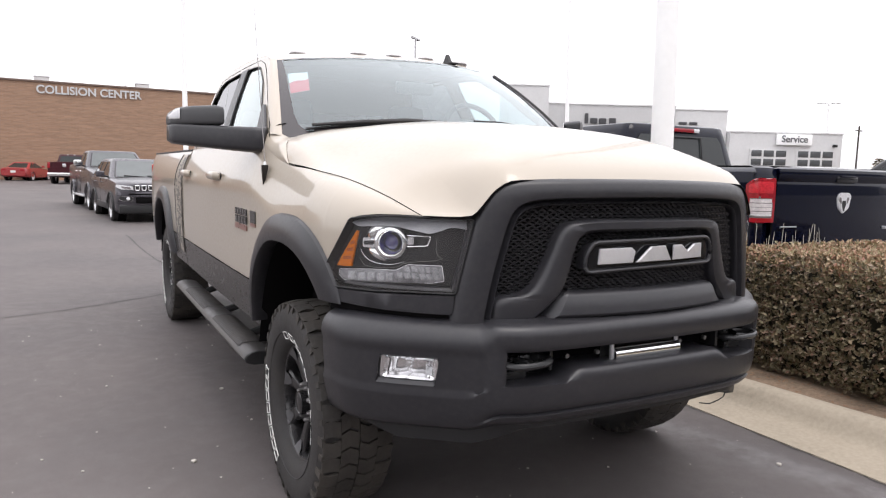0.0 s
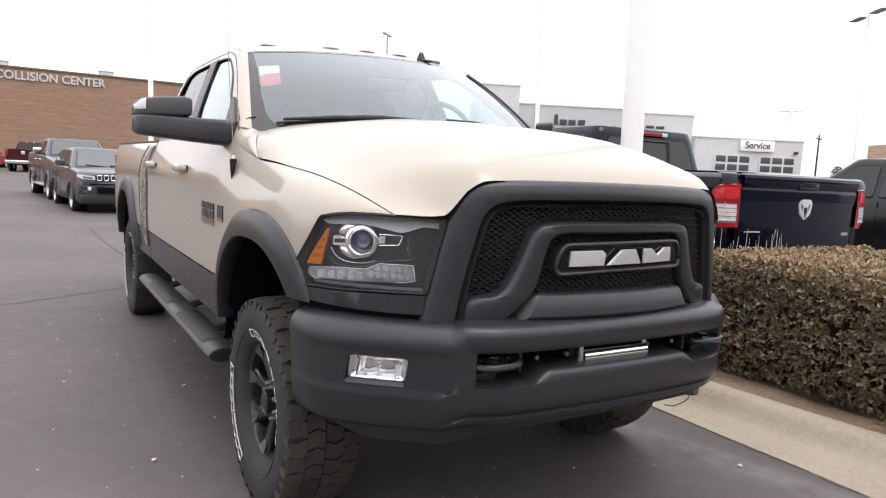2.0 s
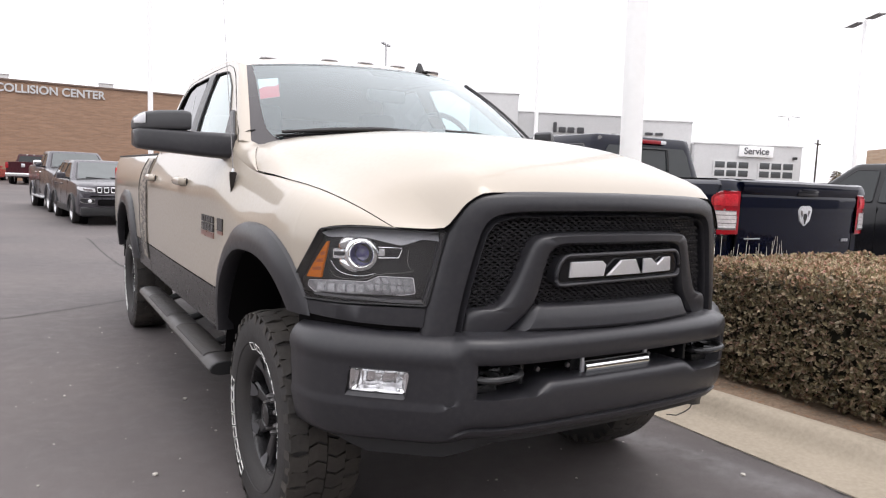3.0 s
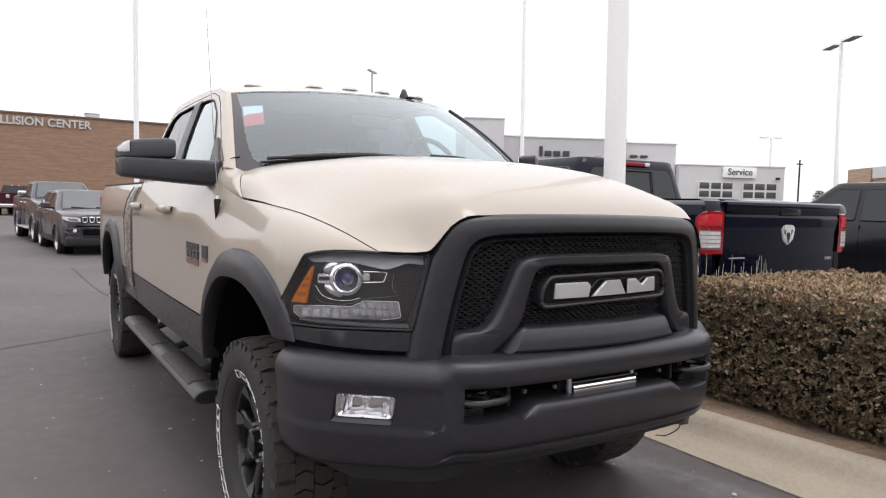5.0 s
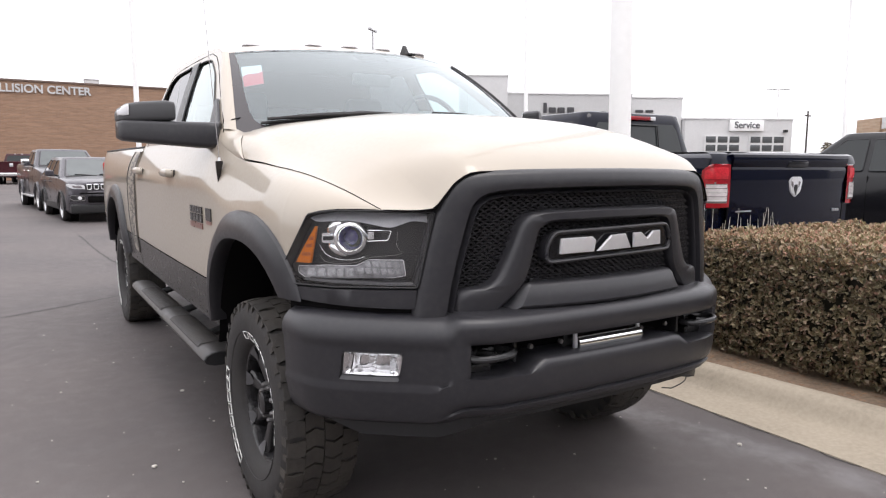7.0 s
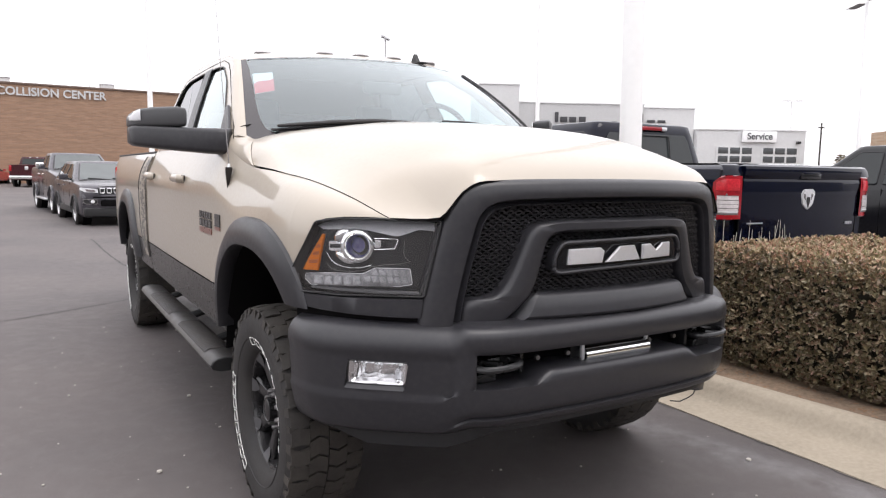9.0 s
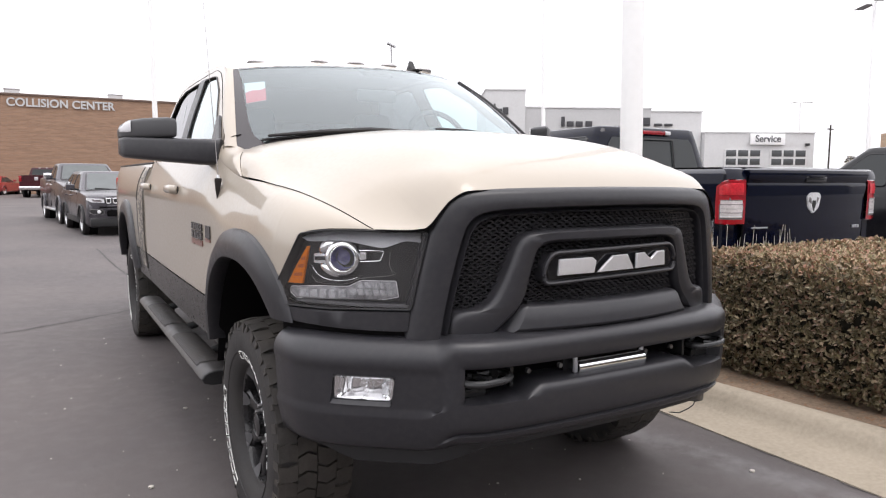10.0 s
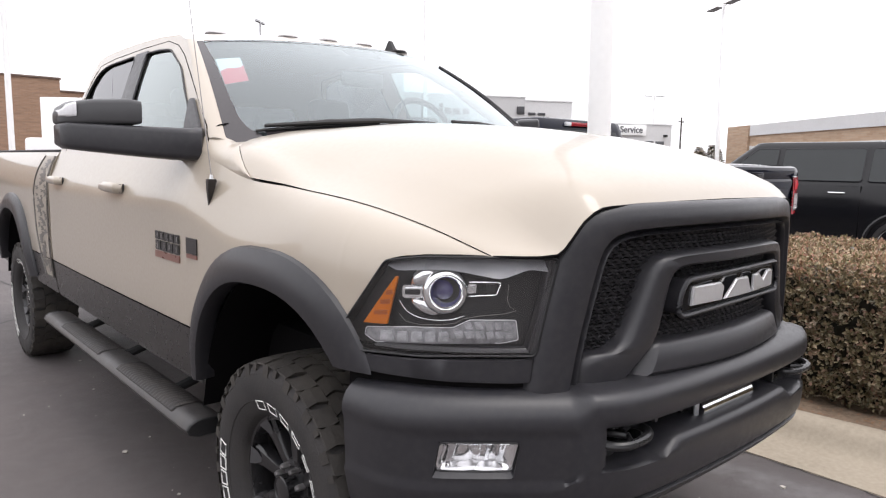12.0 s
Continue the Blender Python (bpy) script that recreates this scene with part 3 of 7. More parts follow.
OUTER = dense(smoothed(mirrored([(-0.692, 0.884), (-0.674, 1.014), (-0.634, 1.214), (-0.605, 1.29), (-0.55, 1.338), (-0.36, 1.346), (-0.1, 1.349)])), 81)
INNER = dense(smoothed(mirrored([(-0.585, 0.884), (-0.568, 0.997), (-0.53, 1.159), (-0.507, 1.235), (-0.45, 1.262), (-0.3, 1.270), (-0.1, 1.274)])), 81)
surround = []
for o, i in zip(OUTER, INNER):
    def at(w, dy):
        p = o.lerp(i, w)
        return (p.x, grille_y(p.x) + dy, p.y)
    surround.append([at(0.07, 0.14), at(0.04, 0.05), at(0.0, 0.026), at(0.02, 0.012), at(0.10, 0.001), at(0.22, -0.006), at(0.5, -0.010), at(0.70, -0.011), at(0.775, -0.009), at(0.80, -0.003), at(0.86, 0.016), at(0.92, 0.026), at(0.96, 0.022), at(0.985, 0.006), at(1.01, 0.001), at(1.035, 0.004), at(1.06, 0.022), at(1.08, 0.07)])
grille = part("grille_surround", sheet(surround), TRIM, truck, "dark grey grille frame", smooth=45)
bmb = sheet([[(x, grille_y(x) + 0.058, z) for x in spread(-0.6, 0.6, 17)] for z in (0.87, 1.28)])
part("grille_backing", bmb, BLACK, grille)


MESHGREY = simple("satin_black_mesh", (0.032, 0.031, 0.034), 0.45, grain=0.1, scale=300)


def honeycomb():
    """Rows of slanted scale-like cells behind the bars."""
    bm = bmesh.new()
    opening = [tuple(p) for p in INNER]
    z, r = 0.905, 0
    while z < 1.27:
        x = -0.58 + (r % 2) * 0.0140
        while x < 0.58:
            if inside((x, z), opening):
                rise = 0.004 * math.sin(x * 211 + z * 97)
                y = grille_y(x) + 0.034 - rise
                w, h = 0.0140, 0.0086
                ring = [(-w, -h * 0.2), (-w * 0.4, h), (w * 0.4, h * 0.8), (w, 0), (w * 0.45, -h), (-w * 0.5, -h * 0.9)]
                a = [bm.verts.new((x + p, y + 0.010 * (q < 0), z + q)) for p, q in ring]
                b = [bm.verts.new((x + p * 0.74, y + 0.003 + 0.008 * (q < 0), z + q * 0.5 - 0.0015)) for p, q in ring]
                c = [bm.verts.new((x + p * 0.66, y + 0.018, z + q * 0.5)) for p, q in ring]
                for s, t in ((a, b), (b, c)):
                    for i in range(6):
                        j = (i + 1) % 6
                        bm.faces.new((s[i], s[j], t[j], t[i]))
            x += 0.028
        z += 0.0088
        r += 1
    return bm


part("grille_mesh", honeycomb(), MESHGREY, grille, "black honeycomb grille mesh", smooth=0)


def ribbon(outer, inner, profile, n=41, base=0.0):
    """A moulded bar between two outlines: profile rows are (share across, how proud)."""
    a, b = dense(outer, n), dense(inner, n)
    rows = []
    for o, i in zip(a, b):
        row = []
        for w, dy in profile:
            p = o.lerp(i, w)
            row.append((p.x, grille_y(p.x) + base - dy, p.y))
        rows.append(row)
    bm = sheet(rows)
    bmesh.ops.recalc_face_normals(bm, faces=bm.faces)
    return bm


BAR_O = smoothed(mirrored([(-0.575, 0.893), (-0.572, 0.968), (-0.47, 0.972), (-0.425, 1.03), (-0.385, 1.13), (-0.362, 1.192), (-0.32, 1.213), (-0.15, 1.218)]), 2)
BAR_I = smoothed(mirrored([(-0.44, 0.893), (-0.405, 0.915), (-0.340, 0.985), (-0.318, 1.09), (-0.302, 1.155), (-0.268, 1.172), (-0.15, 1.176)]), 2)
part("grille_bar", ribbon(BAR_O, BAR_I, [(-0.03, -0.09), (-0.01, -0.035), (0.02, -0.012), (0.09, 0.002), (0.22, 0.008), (0.72, 0.009), (0.88, 0.003), (0.97, -0.010), (1.0, -0.03), (1.01, -0.09)], 91, 0.0), TRIM, grille, "dark grey moulded grille bar")
lip_rows = []
for k, z, d in ((0.300, 0.985, -0.06), (0.318, 0.982, -0.022), (0.326, 0.976, -0.006), (0.335, 0.966, 0.003), (0.352, 0.930, 0.012), (0.368, 0.908, 0.016), (0.378, 0.899, 0.010), (0.386, 0.890, -0.04)):
    row = [(-k - 0.05, grille_y(k) + 0.05, z - 0.012), (-k - 0.022, grille_y(k) - d * 0.3 + 0.012, z - 0.006), (-k - 0.006, grille_y(k) - d * 0.85, z - 0.001)]
    lip_rows.append(row + [(u, grille_y(u) - d, z) for u in spread(-k, k, 21)] + [(-x, y, zz) for x, y, zz in reversed(row)])
lip = sheet(lip_rows)
bmesh.ops.recalc_face_normals(lip, faces=lip.faces)
part("lower_lip", lip, TRIM, grille, "dark grey lower grille lip")
def tipped(z, x):
    return z + 0.016 * x


plate = [(-0.292, 1.050), (-0.288, 1.105), (-0.262, 1.147), (0.262, 1.147), (0.288, 1.115), (0.290, 1.055)]


def on_badge(outline, back, thick, bevel):
    return prism(outline, thick, lambda u, v, w: (u, grille_y(u) * 0.8 + 0.015 + back - w, tipped(v, u)), bevel=bevel)


part("badge_back", on_badge(rounded([(x * 0.985, 1.1 + (z - 1.1) * 0.96) for x, z in plate], 0.02), 0.045, 0.05, 0.004), TRIM, grille)
rim = [(x, grille_y(x) * 0.8 + 0.015 - 0.010, tipped(z, x)) for x, z in rounded(plate, 0.025)]
part("badge_frame", tube(rim + rim[:1], 0.0085, 8, flat=0.8), TRIM, grille)
part("badge_field", on_badge(rounded([(x * 0.95, 1.1 + (z - 1.1) * 0.78) for x, z in plate], 0.015), -0.003, 0.004, 0.001), GLOSSBLACK, grille)
# the raised emblem as three plain bright blocks
EMBLEM = simple("bright_emblem_metal", (0.80, 0.80, 0.82), 0.36, 0.7, 0.06, 90)
for shape in ([(-0.240, 1.074), (-0.236, 1.125), (-0.108, 1.125), (-0.092, 1.112), (-0.100, 1.074)],
              [(-0.086, 1.074), (-0.024, 1.125), (0.044, 1.125), (0.074, 1.074)],
              [(0.084, 1.074), (0.084, 1.125), (0.126, 1.125), (0.158, 1.102), (0.192, 1.125), (0.233, 1.125), (0.236, 1.074)]):
    part("emblem_block", on_badge(shape, -0.006, 0.008, 0.003), EMBLEM, grille, "satin silver emblem block")


# ---- headlamps
HEAD_X = [0.60, 0.66, 0.72, 0.78, 0.84, 0.89, 0.928, 0.954, 0.972, 0.985]
HEAD_Y = [0.185, 0.212, 0.246, 0.292, 0.352, 0.412, 0.468, 0.52, 0.572, 0.63]
# distance along the lamp's face, from the grille outwards
HEAD_S = [0.0]
for i in range(1, len(HEAD_X)):
    HEAD_S.append(HEAD_S[-1] + math.hypot(HEAD_X[i] - HEAD_X[i - 1], HEAD_Y[i] - HEAD_Y[i - 1]))


def head_at(s, z, sgn, lift=0.0):
    x, y = float(np.interp(s, HEAD_S, HEAD_X)), float(np.interp(s, HEAD_S, HEAD_Y))
    x1, y1 = float(np.interp(s + 0.03, HEAD_S, HEAD_X)), float(np.interp(s + 0.03, HEAD_S, HEAD_Y))
    d = Vector((x1 - x, y1 - y))
    if d.length < 1e-5:
        d = Vector((0.1, 1))
    nrm = Vector((d.y, -d.x)).normalized()
    return (sgn * (x + nrm.x * lift), y + nrm.y * lift, z)


def s_of(x):
    return float(np.interp(x, HEAD_X, HEAD_S))


LAMP = rounded([(s_of(0.635), 1.212), (s_of(0.80), 1.216), (s_of(0.888), 1.213), (s_of(0.938), 1.200), (s_of(0.983), 1.012), (s_of(0.976), 0.983), (s_of(0.966), 0.966), (s_of(0.89), 0.969), (s_of(0.681), 0.975)], 0.012, 4)


def lamp_sheet(outline, sgn, lift, thick=0.0, bevel=0.0):
    """A patch of the lamp's curved face inside an outline of (along, height)."""
    lo, hi = min(p[0] for p in outline), max(p[0] for p in outline)
    bm = prism(outline, thick or 0.002, lambda u, v, w: (u, v, w), bevel=bevel)
    n = max(2, int((hi - lo) / 0.025))
    for k in range(1, n):
        geom = bm.verts[:] + bm.edges[:] + bm.faces[:]
        bmesh.ops.bisect_plane(bm, geom=geom, plane_co=(lo + (hi - lo) * k / n, 0, 0), plane_no=(1, 0, 0))
    for v in bm.verts:
        v.co = head_at(v.co.x, v.co.y, sgn, lift + v.co.z)
    bmesh.ops.recalc_face_normals(bm, faces=bm.faces)
    return bm


PROJECTOR = simple("projector_glass", (0.06, 0.055, 0.16), 0.04, grain=0.5, scale=40, coat=1.0)
BROW = simple("grey_lamp_brow", (0.36, 0.36, 0.38), 0.28, grain=0.1, scale=60)
AMBER_DARK = simple("dark_amber", (0.30, 0.075, 0.008), 0.4)
STRIP = simple("strip_reflector", (0.34, 0.34, 0.355), 0.22, 0.4, grain=0.45, scale=60, bump=0.2)
PRISM = simple("prismatic_lens", (0.50, 0.51, 0.53), 0.12, 0.5, grain=0.5, scale=70, coat=0.5)


def along(points):
    return [(s_of(x), z) for x, z in points]


for sgn in (-1, 1):
    lamp = part("headlamp", lamp_sheet(LAMP, sgn, -0.046, 0.006), BLACK, truck, "headlamp with projector, amber marker and light strip")
    ring = [head_at(u, v, sgn, 0.0) for u, v in LAMP]
    part("lamp_edge", tube(ring + ring[:1], 0.003, 6), BLACK, lamp)
    wall = sheet([[head_at(u, v, sgn, d) for d in (0.0, -0.045)] for u, v in LAMP + LAMP[:1]])
    part("lamp_rim", wall, BLACK, lamp)
    # grey brow that leans back under the upper edge
    low = curve([(0.655, 1.180), (0.70, 1.184), (0.735, 1.170), (0.755, 1.163), (0.80, 1.172), (0.85, 1.182), (0.90, 1.178), (0.926, 1.176), (0.938, 1.186)])
    high = curve([(0.64, 1.208), (0.80, 1.212), (0.888, 1.209), (0.926, 1.199), (0.938, 1.194)])
    rows = [[head_at(s_of(x), high(x) + (low(x) - high(x)) * k, sgn, d) for k, d in ((0, -0.044), (0.5, -0.026), (1.0, -0.010), (1.03, -0.014), (1.05, -0.040))] for x in spread(0.655, 0.938, 26)]
    part("brow", sheet(rows), BROW, lamp, "grey plastic brow")
    rows = [[head_at(s_of(x), z, sgn, d) for z, x, d in ((1.205, 0.640 + k, e), (1.10, 0.654 + k, e), (0.985, 0.684 + k, e))] for k, e in ((0.0, -0.014), (0.010, -0.016), (0.014, -0.022), (0.016, -0.044))]
    part("inner_cheek", sheet(rows), TRIM, lamp)
    rows = [[head_at(s_of(x), z, sgn, d) for x in spread(0.69, 0.955, 18)] for z, d in ((0.979, -0.016), (0.986, -0.018), (0.990, -0.022), (0.991, -0.044))]
    part("lower_sill", sheet(rows), TRIM, lamp)
    # projector
    pc, pz = s_of(0.853), 1.127
    c0 = Vector(head_at(pc, pz, sgn, -0.022))
    nrm = (Vector(head_at(pc, pz, sgn, 0.1)) - Vector(head_at(pc, pz, sgn, 0))).normalized()
    nrm = (nrm + Vector((0, -0.5, 0))).normalized()
    ax = nrm.cross(Vector((0, 0, 1))).normalized()
    up = ax.cross(nrm)

    def proj(a, b, h):
        return c0 + ax * a + up * b + nrm * h
    part("projector_ring", revolve([(0.056, -0.035), (0.0565, -0.004), (0.0555, 0.005), (0.052, 0.012), (0.047, 0.016), (0.042, 0.0165), (0.038, 0.013), (0.035, 0.006), (0.0325, -0.004), (0.029, -0.016), (0.026, -0.024)], proj, 48), CHROME, lamp, "chrome projector ring")
    part("projector_lens", revolve([(0.0001, -0.004), (0.010, -0.0055), (0.018, -0.010), (0.0235, -0.016), (0.0285, -0.026)], proj, 32), PROJECTOR, lamp, "dark blue projector lens")
    # chrome wing on the outer side of the projector
    def dome(x, z, rx, rz, rise, turn=0.0):
        c_, s_ = math.cos(turn), math.sin(turn)
        return revolve([(1.0, -0.01), (0.97, 0.25 * rise), (0.85, 0.62 * rise), (0.6, 0.88 * rise), (0.3, 0.98 * rise), (0.0001, rise)], lambda a, b, h: head_at(s_of(x) + a * rx * c_ - b * rz * s_, z + a * rx * s_ + b * rz * c_, sgn, -0.034 + h), 28)
    part("chrome_wing", dome(0.890, 1.160, 0.040, 0.022, 0.026, -0.5), CHROME, lamp, "chrome wing")
    arm = along([(0.878, 1.108), (0.878, 1.141), (0.921, 1.137), (0.921, 1.105)])
    arm_ob = part("chrome_arm", lamp_sheet(rounded(arm, 0.008), sgn, -0.034, 0.016, 0.007), CHROME, lamp, "chrome arm")
    part("arm_slot", lamp_sheet(rounded(along([(0.893, 1.117), (0.893, 1.130), (0.915, 1.128), (0.915, 1.115)]), 0.004), sgn, -0.0185, 0.0015), BLACK, arm_ob)
    part("chrome_wing", dome(0.888, 1.086, 0.042, 0.016, 0.016, 0.45), CHROME, lamp)
    sweep = along([(0.925, 1.098), (0.915, 1.074), (0.90, 1.060), (0.875, 1.054), (0.845, 1.056), (0.82, 1.068)])
    part("chrome_line", tube([head_at(u, v, sgn, -0.024) for u, v in smoothed(sweep)], 0.0009, 6), CHROME, lamp)
    # open loop on the inner side
    loop = along([(0.817, 1.117), (0.762, 1.122), (0.753, 1.150), (0.762, 1.153), (0.817, 1.152)])
    part("chrome_loop", tube([head_at(u, v, sgn, -0.020) for u, v in rounded(loop, 0.006)[4:-4]], 0.0018, 6), CHROME, lamp, "thin chrome loop")
    part("loop_block", lamp_sheet(rounded(along([(0.814, 1.122), (0.800, 1.125), (0.800, 1.147), (0.814, 1.147)]), 0.004), sgn, -0.034, 0.010, 0.004), CHROME, lamp)
    part("loop_block", lamp_sheet(rounded(along([(0.784, 1.126), (0.766, 1.127), (0.762, 1.147), (0.784, 1.147)]), 0.004), sgn, -0.034, 0.005, 0.001), TRIM, lamp)
    shelf = along([(0.925, 1.066), (0.911, 1.041), (0.841, 1.045), (0.818, 1.066), (0.716, 1.079), (0.741, 1.097), (0.738, 1.148)])
    part("shelf_line", tube([head_at(u, v, sgn, -0.022) for u, v in smoothed(shelf, 1)], 0.0007, 6), NUT, lamp)
    # amber marker with ribs
    part("amber_marker", lamp_sheet(along([(0.9235, 1.160), (0.9275, 1.160), (0.9645, 1.037), (0.9375, 1.040)]), sgn, -0.014, 0.008, 0.001), AMBER, lamp, "amber side marker")
    for z, x0, x1 in ((1.068, 0.9365, 0.9535), (1.096, 0.9335, 0.9455), (1.120, 0.9305, 0.9385)):
        part("rib", lamp_sheet(along([(x0, z - 0.004), (x0, z + 0.008), (x1, z + 0.003), (x1, z - 0.007)]), sgn, -0.0055, 0.0015), AMBER_DARK, lamp)
    # light strip along the lower edge, made of small cells
    strip = along([(0.964, 1.024), (0.904, 1.036), (0.841, 1.039), (0.810, 1.060), (0.723, 1.061), (0.716, 1.012), (0.748, 1.004), (0.955, 0.989), (0.966, 1.004)])
    ls = part("light_strip", lamp_sheet(rounded(strip, 0.006), sgn, -0.026, 0.006, 0.001), STRIP, lamp, "clear prismatic light strip")
    edge_ = [head_at(u, v, sgn, -0.018) for u, v in rounded(strip, 0.006)]
    part("strip_edge", tube(edge_ + edge_[:1], 0.0009, 6), CLEARLENS, ls)
    for k in range(6):
        x = 0.727 + k * 0.0185
        d = 0.009 * (1 - k / 6)
        part("strip_cell", lamp_sheet(rounded(along([(x, 1.016 + d * 0.2), (x + 0.004, 1.034), (x + 0.0185, 1.032), (x + 0.0145, 1.012 + d * 0.2)]), 0.003), sgn, -0.021, 0.007, 0.0022), PRISM, ls)
        if k < 5:
            part("strip_cell", lamp_sheet(rounded(along([(x + 0.003, 1.038), (x + 0.008, 1.056), (x + 0.020, 1.055), (x + 0.016, 1.037)]), 0.003), sgn, -0.021, 0.007, 0.0022), PRISM, ls)
    for k in range(5):
        x = 0.845 + k * 0.0215
        part("strip_cell", lamp_sheet(rounded(along([(x, 1.004 - k * 0.002), (x + 0.002, 1.030 - k * 0.002), (x + 0.017, 1.028 - k * 0.002), (x + 0.018, 1.001 - k * 0.002)]), 0.004), sgn, -0.022, 0.008, 0.003), PRISM, ls)
    skin = lamp_sheet(LAMP, sgn, -0.003, 0.001)
    bmesh.ops.delete(skin, geom=[f for f in skin.faces if f.calc_area() < 1e-7 or max(abs((v.co - f.verts[0].co).length) for v in f.verts) < 1e-5], context="FACES")
    cover = part("lamp_cover", skin, LENS, lamp)
    cover.visible_shadow = False
    # filler panel under the lamp, with a shadow gap above the bumper
    fill = along([(0.684, 0.968), (0.89, 0.962), (0.966, 0.959), (0.972, 0.953), (0.969, 0.917), (0.854, 0.909), (0.689, 0.906)])
    part("lamp_filler", lamp_sheet(fill, sgn, -0.016, 0.014, 0.003), TRIM, truck, "dark grey panel under the headlamp")
    part("gap_back", sheet([[head_at(s_of(x), z, sgn, -0.022) for z in (0.985, 0.86)] for x in spread(0.665, 0.98, 20)]), DEEP, truck)

# ---- bumper
BUMP_X = [0.0, 0.25, 0.486, 0.57, 0.66, 0.746, 0.83, 0.90, 0.95, 0.98, 0.994, 1.0]
BUMP_Y = [0.03, 0.036, 0.055, 0.085, 0.14, 0.205, 0.272, 0.335, 0.395, 0.455, 0.52, 0.585]
BUMP_S = [0.0]
for i in range(1, len(BUMP_X)):
    BUMP_S.append(BUMP_S[-1] + math.hypot(BUMP_X[i] - BUMP_X[i - 1], BUMP_Y[i] - BUMP_Y[i - 1]))
B_END = BUMP_S[-1]
bump_fx, bump_fy = curve(list(zip(BUMP_S, BUMP_X))), curve(list(zip(BUMP_S, BUMP_Y)))


def bump_at(s, z, lift=0.0):
    a = abs(s)
    x, y = bump_fx(a), bump_fy(a)
    x1, y1 = bump_fx(a + 0.02), bump_fy(a + 0.02)
    if a + 0.02 > B_END:
        x1, y1 = x, y + 0.02
    nrm = Vector((y1 - y, -(x1 - x))).normalized()
    return (math.copysign(x + nrm.x * lift, s if s else 1), y + nrm.y * lift, z)


def sb(x):
    return float(np.interp(x, BUMP_X, BUMP_S))


# sections of (how proud, height) from the top down: the corners, and the middle with its opening
CORNER_TOP = [(-0.16, 0.892), (-0.10, 0.893), (-0.065, 0.889), (-0.042, 0.882), (-0.024, 0.871), (-0.010, 0.855), (-0.002, 0.838), (0.001, 0.82), (0.001, 0.81), (-0.001, 0.80)]
MIDDLE_TOP = [(-0.16, 0.90), (-0.08, 0.899), (-0.03, 0.895), (0.0, 0.886), (0.010, 0.872), (0.013, 0.857), (0.0135, 0.842), (0.0125, 0.828), (0.009, 0.816), (0.002, 0.808)]
CORNER_LOW = [(-0.006, 0.655), (-0.007, 0.645), (-0.009, 0.635), (-0.011, 0.625), (-0.014, 0.61), (-0.017, 0.595), (-0.021, 0.578), (-0.026, 0.562), (-0.030, 0.552), (-0.036, 0.544), (-0.048, 0.536), (-0.062, 0.53), (-0.075, 0.52), (-0.15, 0.495)]
MIDDLE_LOW = [(-0.008, 0.742), (0.003, 0.735), (0.009, 0.724), (0.011, 0.70), (0.010, 0.66), (0.006, 0.632), (0.0, 0.616), (-0.012, 0.609), (-0.014, 0.604), (-0.004, 0.598), (-0.008, 0.588), (-0.02, 0.574), (-0.04, 0.562), (-0.12, 0.55)]
FOG_ROWS = [0.790, 0.778, 0.755, 0.735, 0.715, 0.700, 0.684, 0.670]
S_OPEN = sb(0.572)
FOG_A, FOG_B = sb(0.750), sb(0.900)


def lower_dip(s):
    k = max(0.0, min(1.0, (abs(s) - sb(0.33)) / 0.05))
    return 0.040 * k


def bumper_row(s):
    """One upright section of the bumper's skin."""
    a = abs(s)
    k = max(0.0, min(1.0, (a - S_OPEN - 0.03) / 0.055))
    k = k * k * (3 - 2 * k)
    low_k = max(0.0, min(1.0, (a - S_OPEN) / 0.13))
    low_k = low_k * low_k * (3 - 2 * low_k)
    dip = lower_dip(min(a, S_OPEN))
    low = [(d, z - (dip if i < 2 else dip * 0.7 if i == 2 else 0.0)) for i, (d, z) in enumerate(MIDDLE_LOW)]
    (d0, z0), (d1, z1) = MIDDLE_TOP[-1], low[0]
    n = len(FOG_ROWS)
    # beside the opening its rounded edges run out into one face
    flush = max(0.0, min(1.0, (a - S_OPEN) / 0.012))
    high = [(d + (max(d, 0.011) - d) * flush if i > 7 else d, z) for i, (d, z) in enumerate(MIDDLE_TOP)]
    low = [(d + (max(d, 0.010) - d) * flush if i < 3 else d, z) for i, (d, z) in enumerate(low)]
    mid = high + [(0.004 + 0.0065 * flush, z0 + (z1 - z0) * (i + 1) / (n + 1)) for i in range(n)] + low
    out = CORNER_TOP + [(-0.004 - 0.05 * (0.79 - z), z) for z in FOG_ROWS] + CORNER_LOW
    row = []
    for i, ((md, mz), (cd, cz)) in enumerate(zip(mid, out)):
        q = k if i < len(MIDDLE_TOP) + len(FOG_ROWS) else low_k
        d, z = md + (cd - md) * q, mz + (cz - mz) * q
        # the lamp's opening leans outwards as it goes down
        w = max(0.0, 1 - max(0.0, FOG_A - a, a - FOG_B) / 0.05)
        slip = 0.17 * max(-0.045, min(0.06, 0.735 - z)) * w
        row.append(bump_at(math.copysign(a + slip, s), z, d))
    return row


def fog_edge(a, z):
    return a + 0.17 * max(-0.045, min(0.06, 0.735 - z))


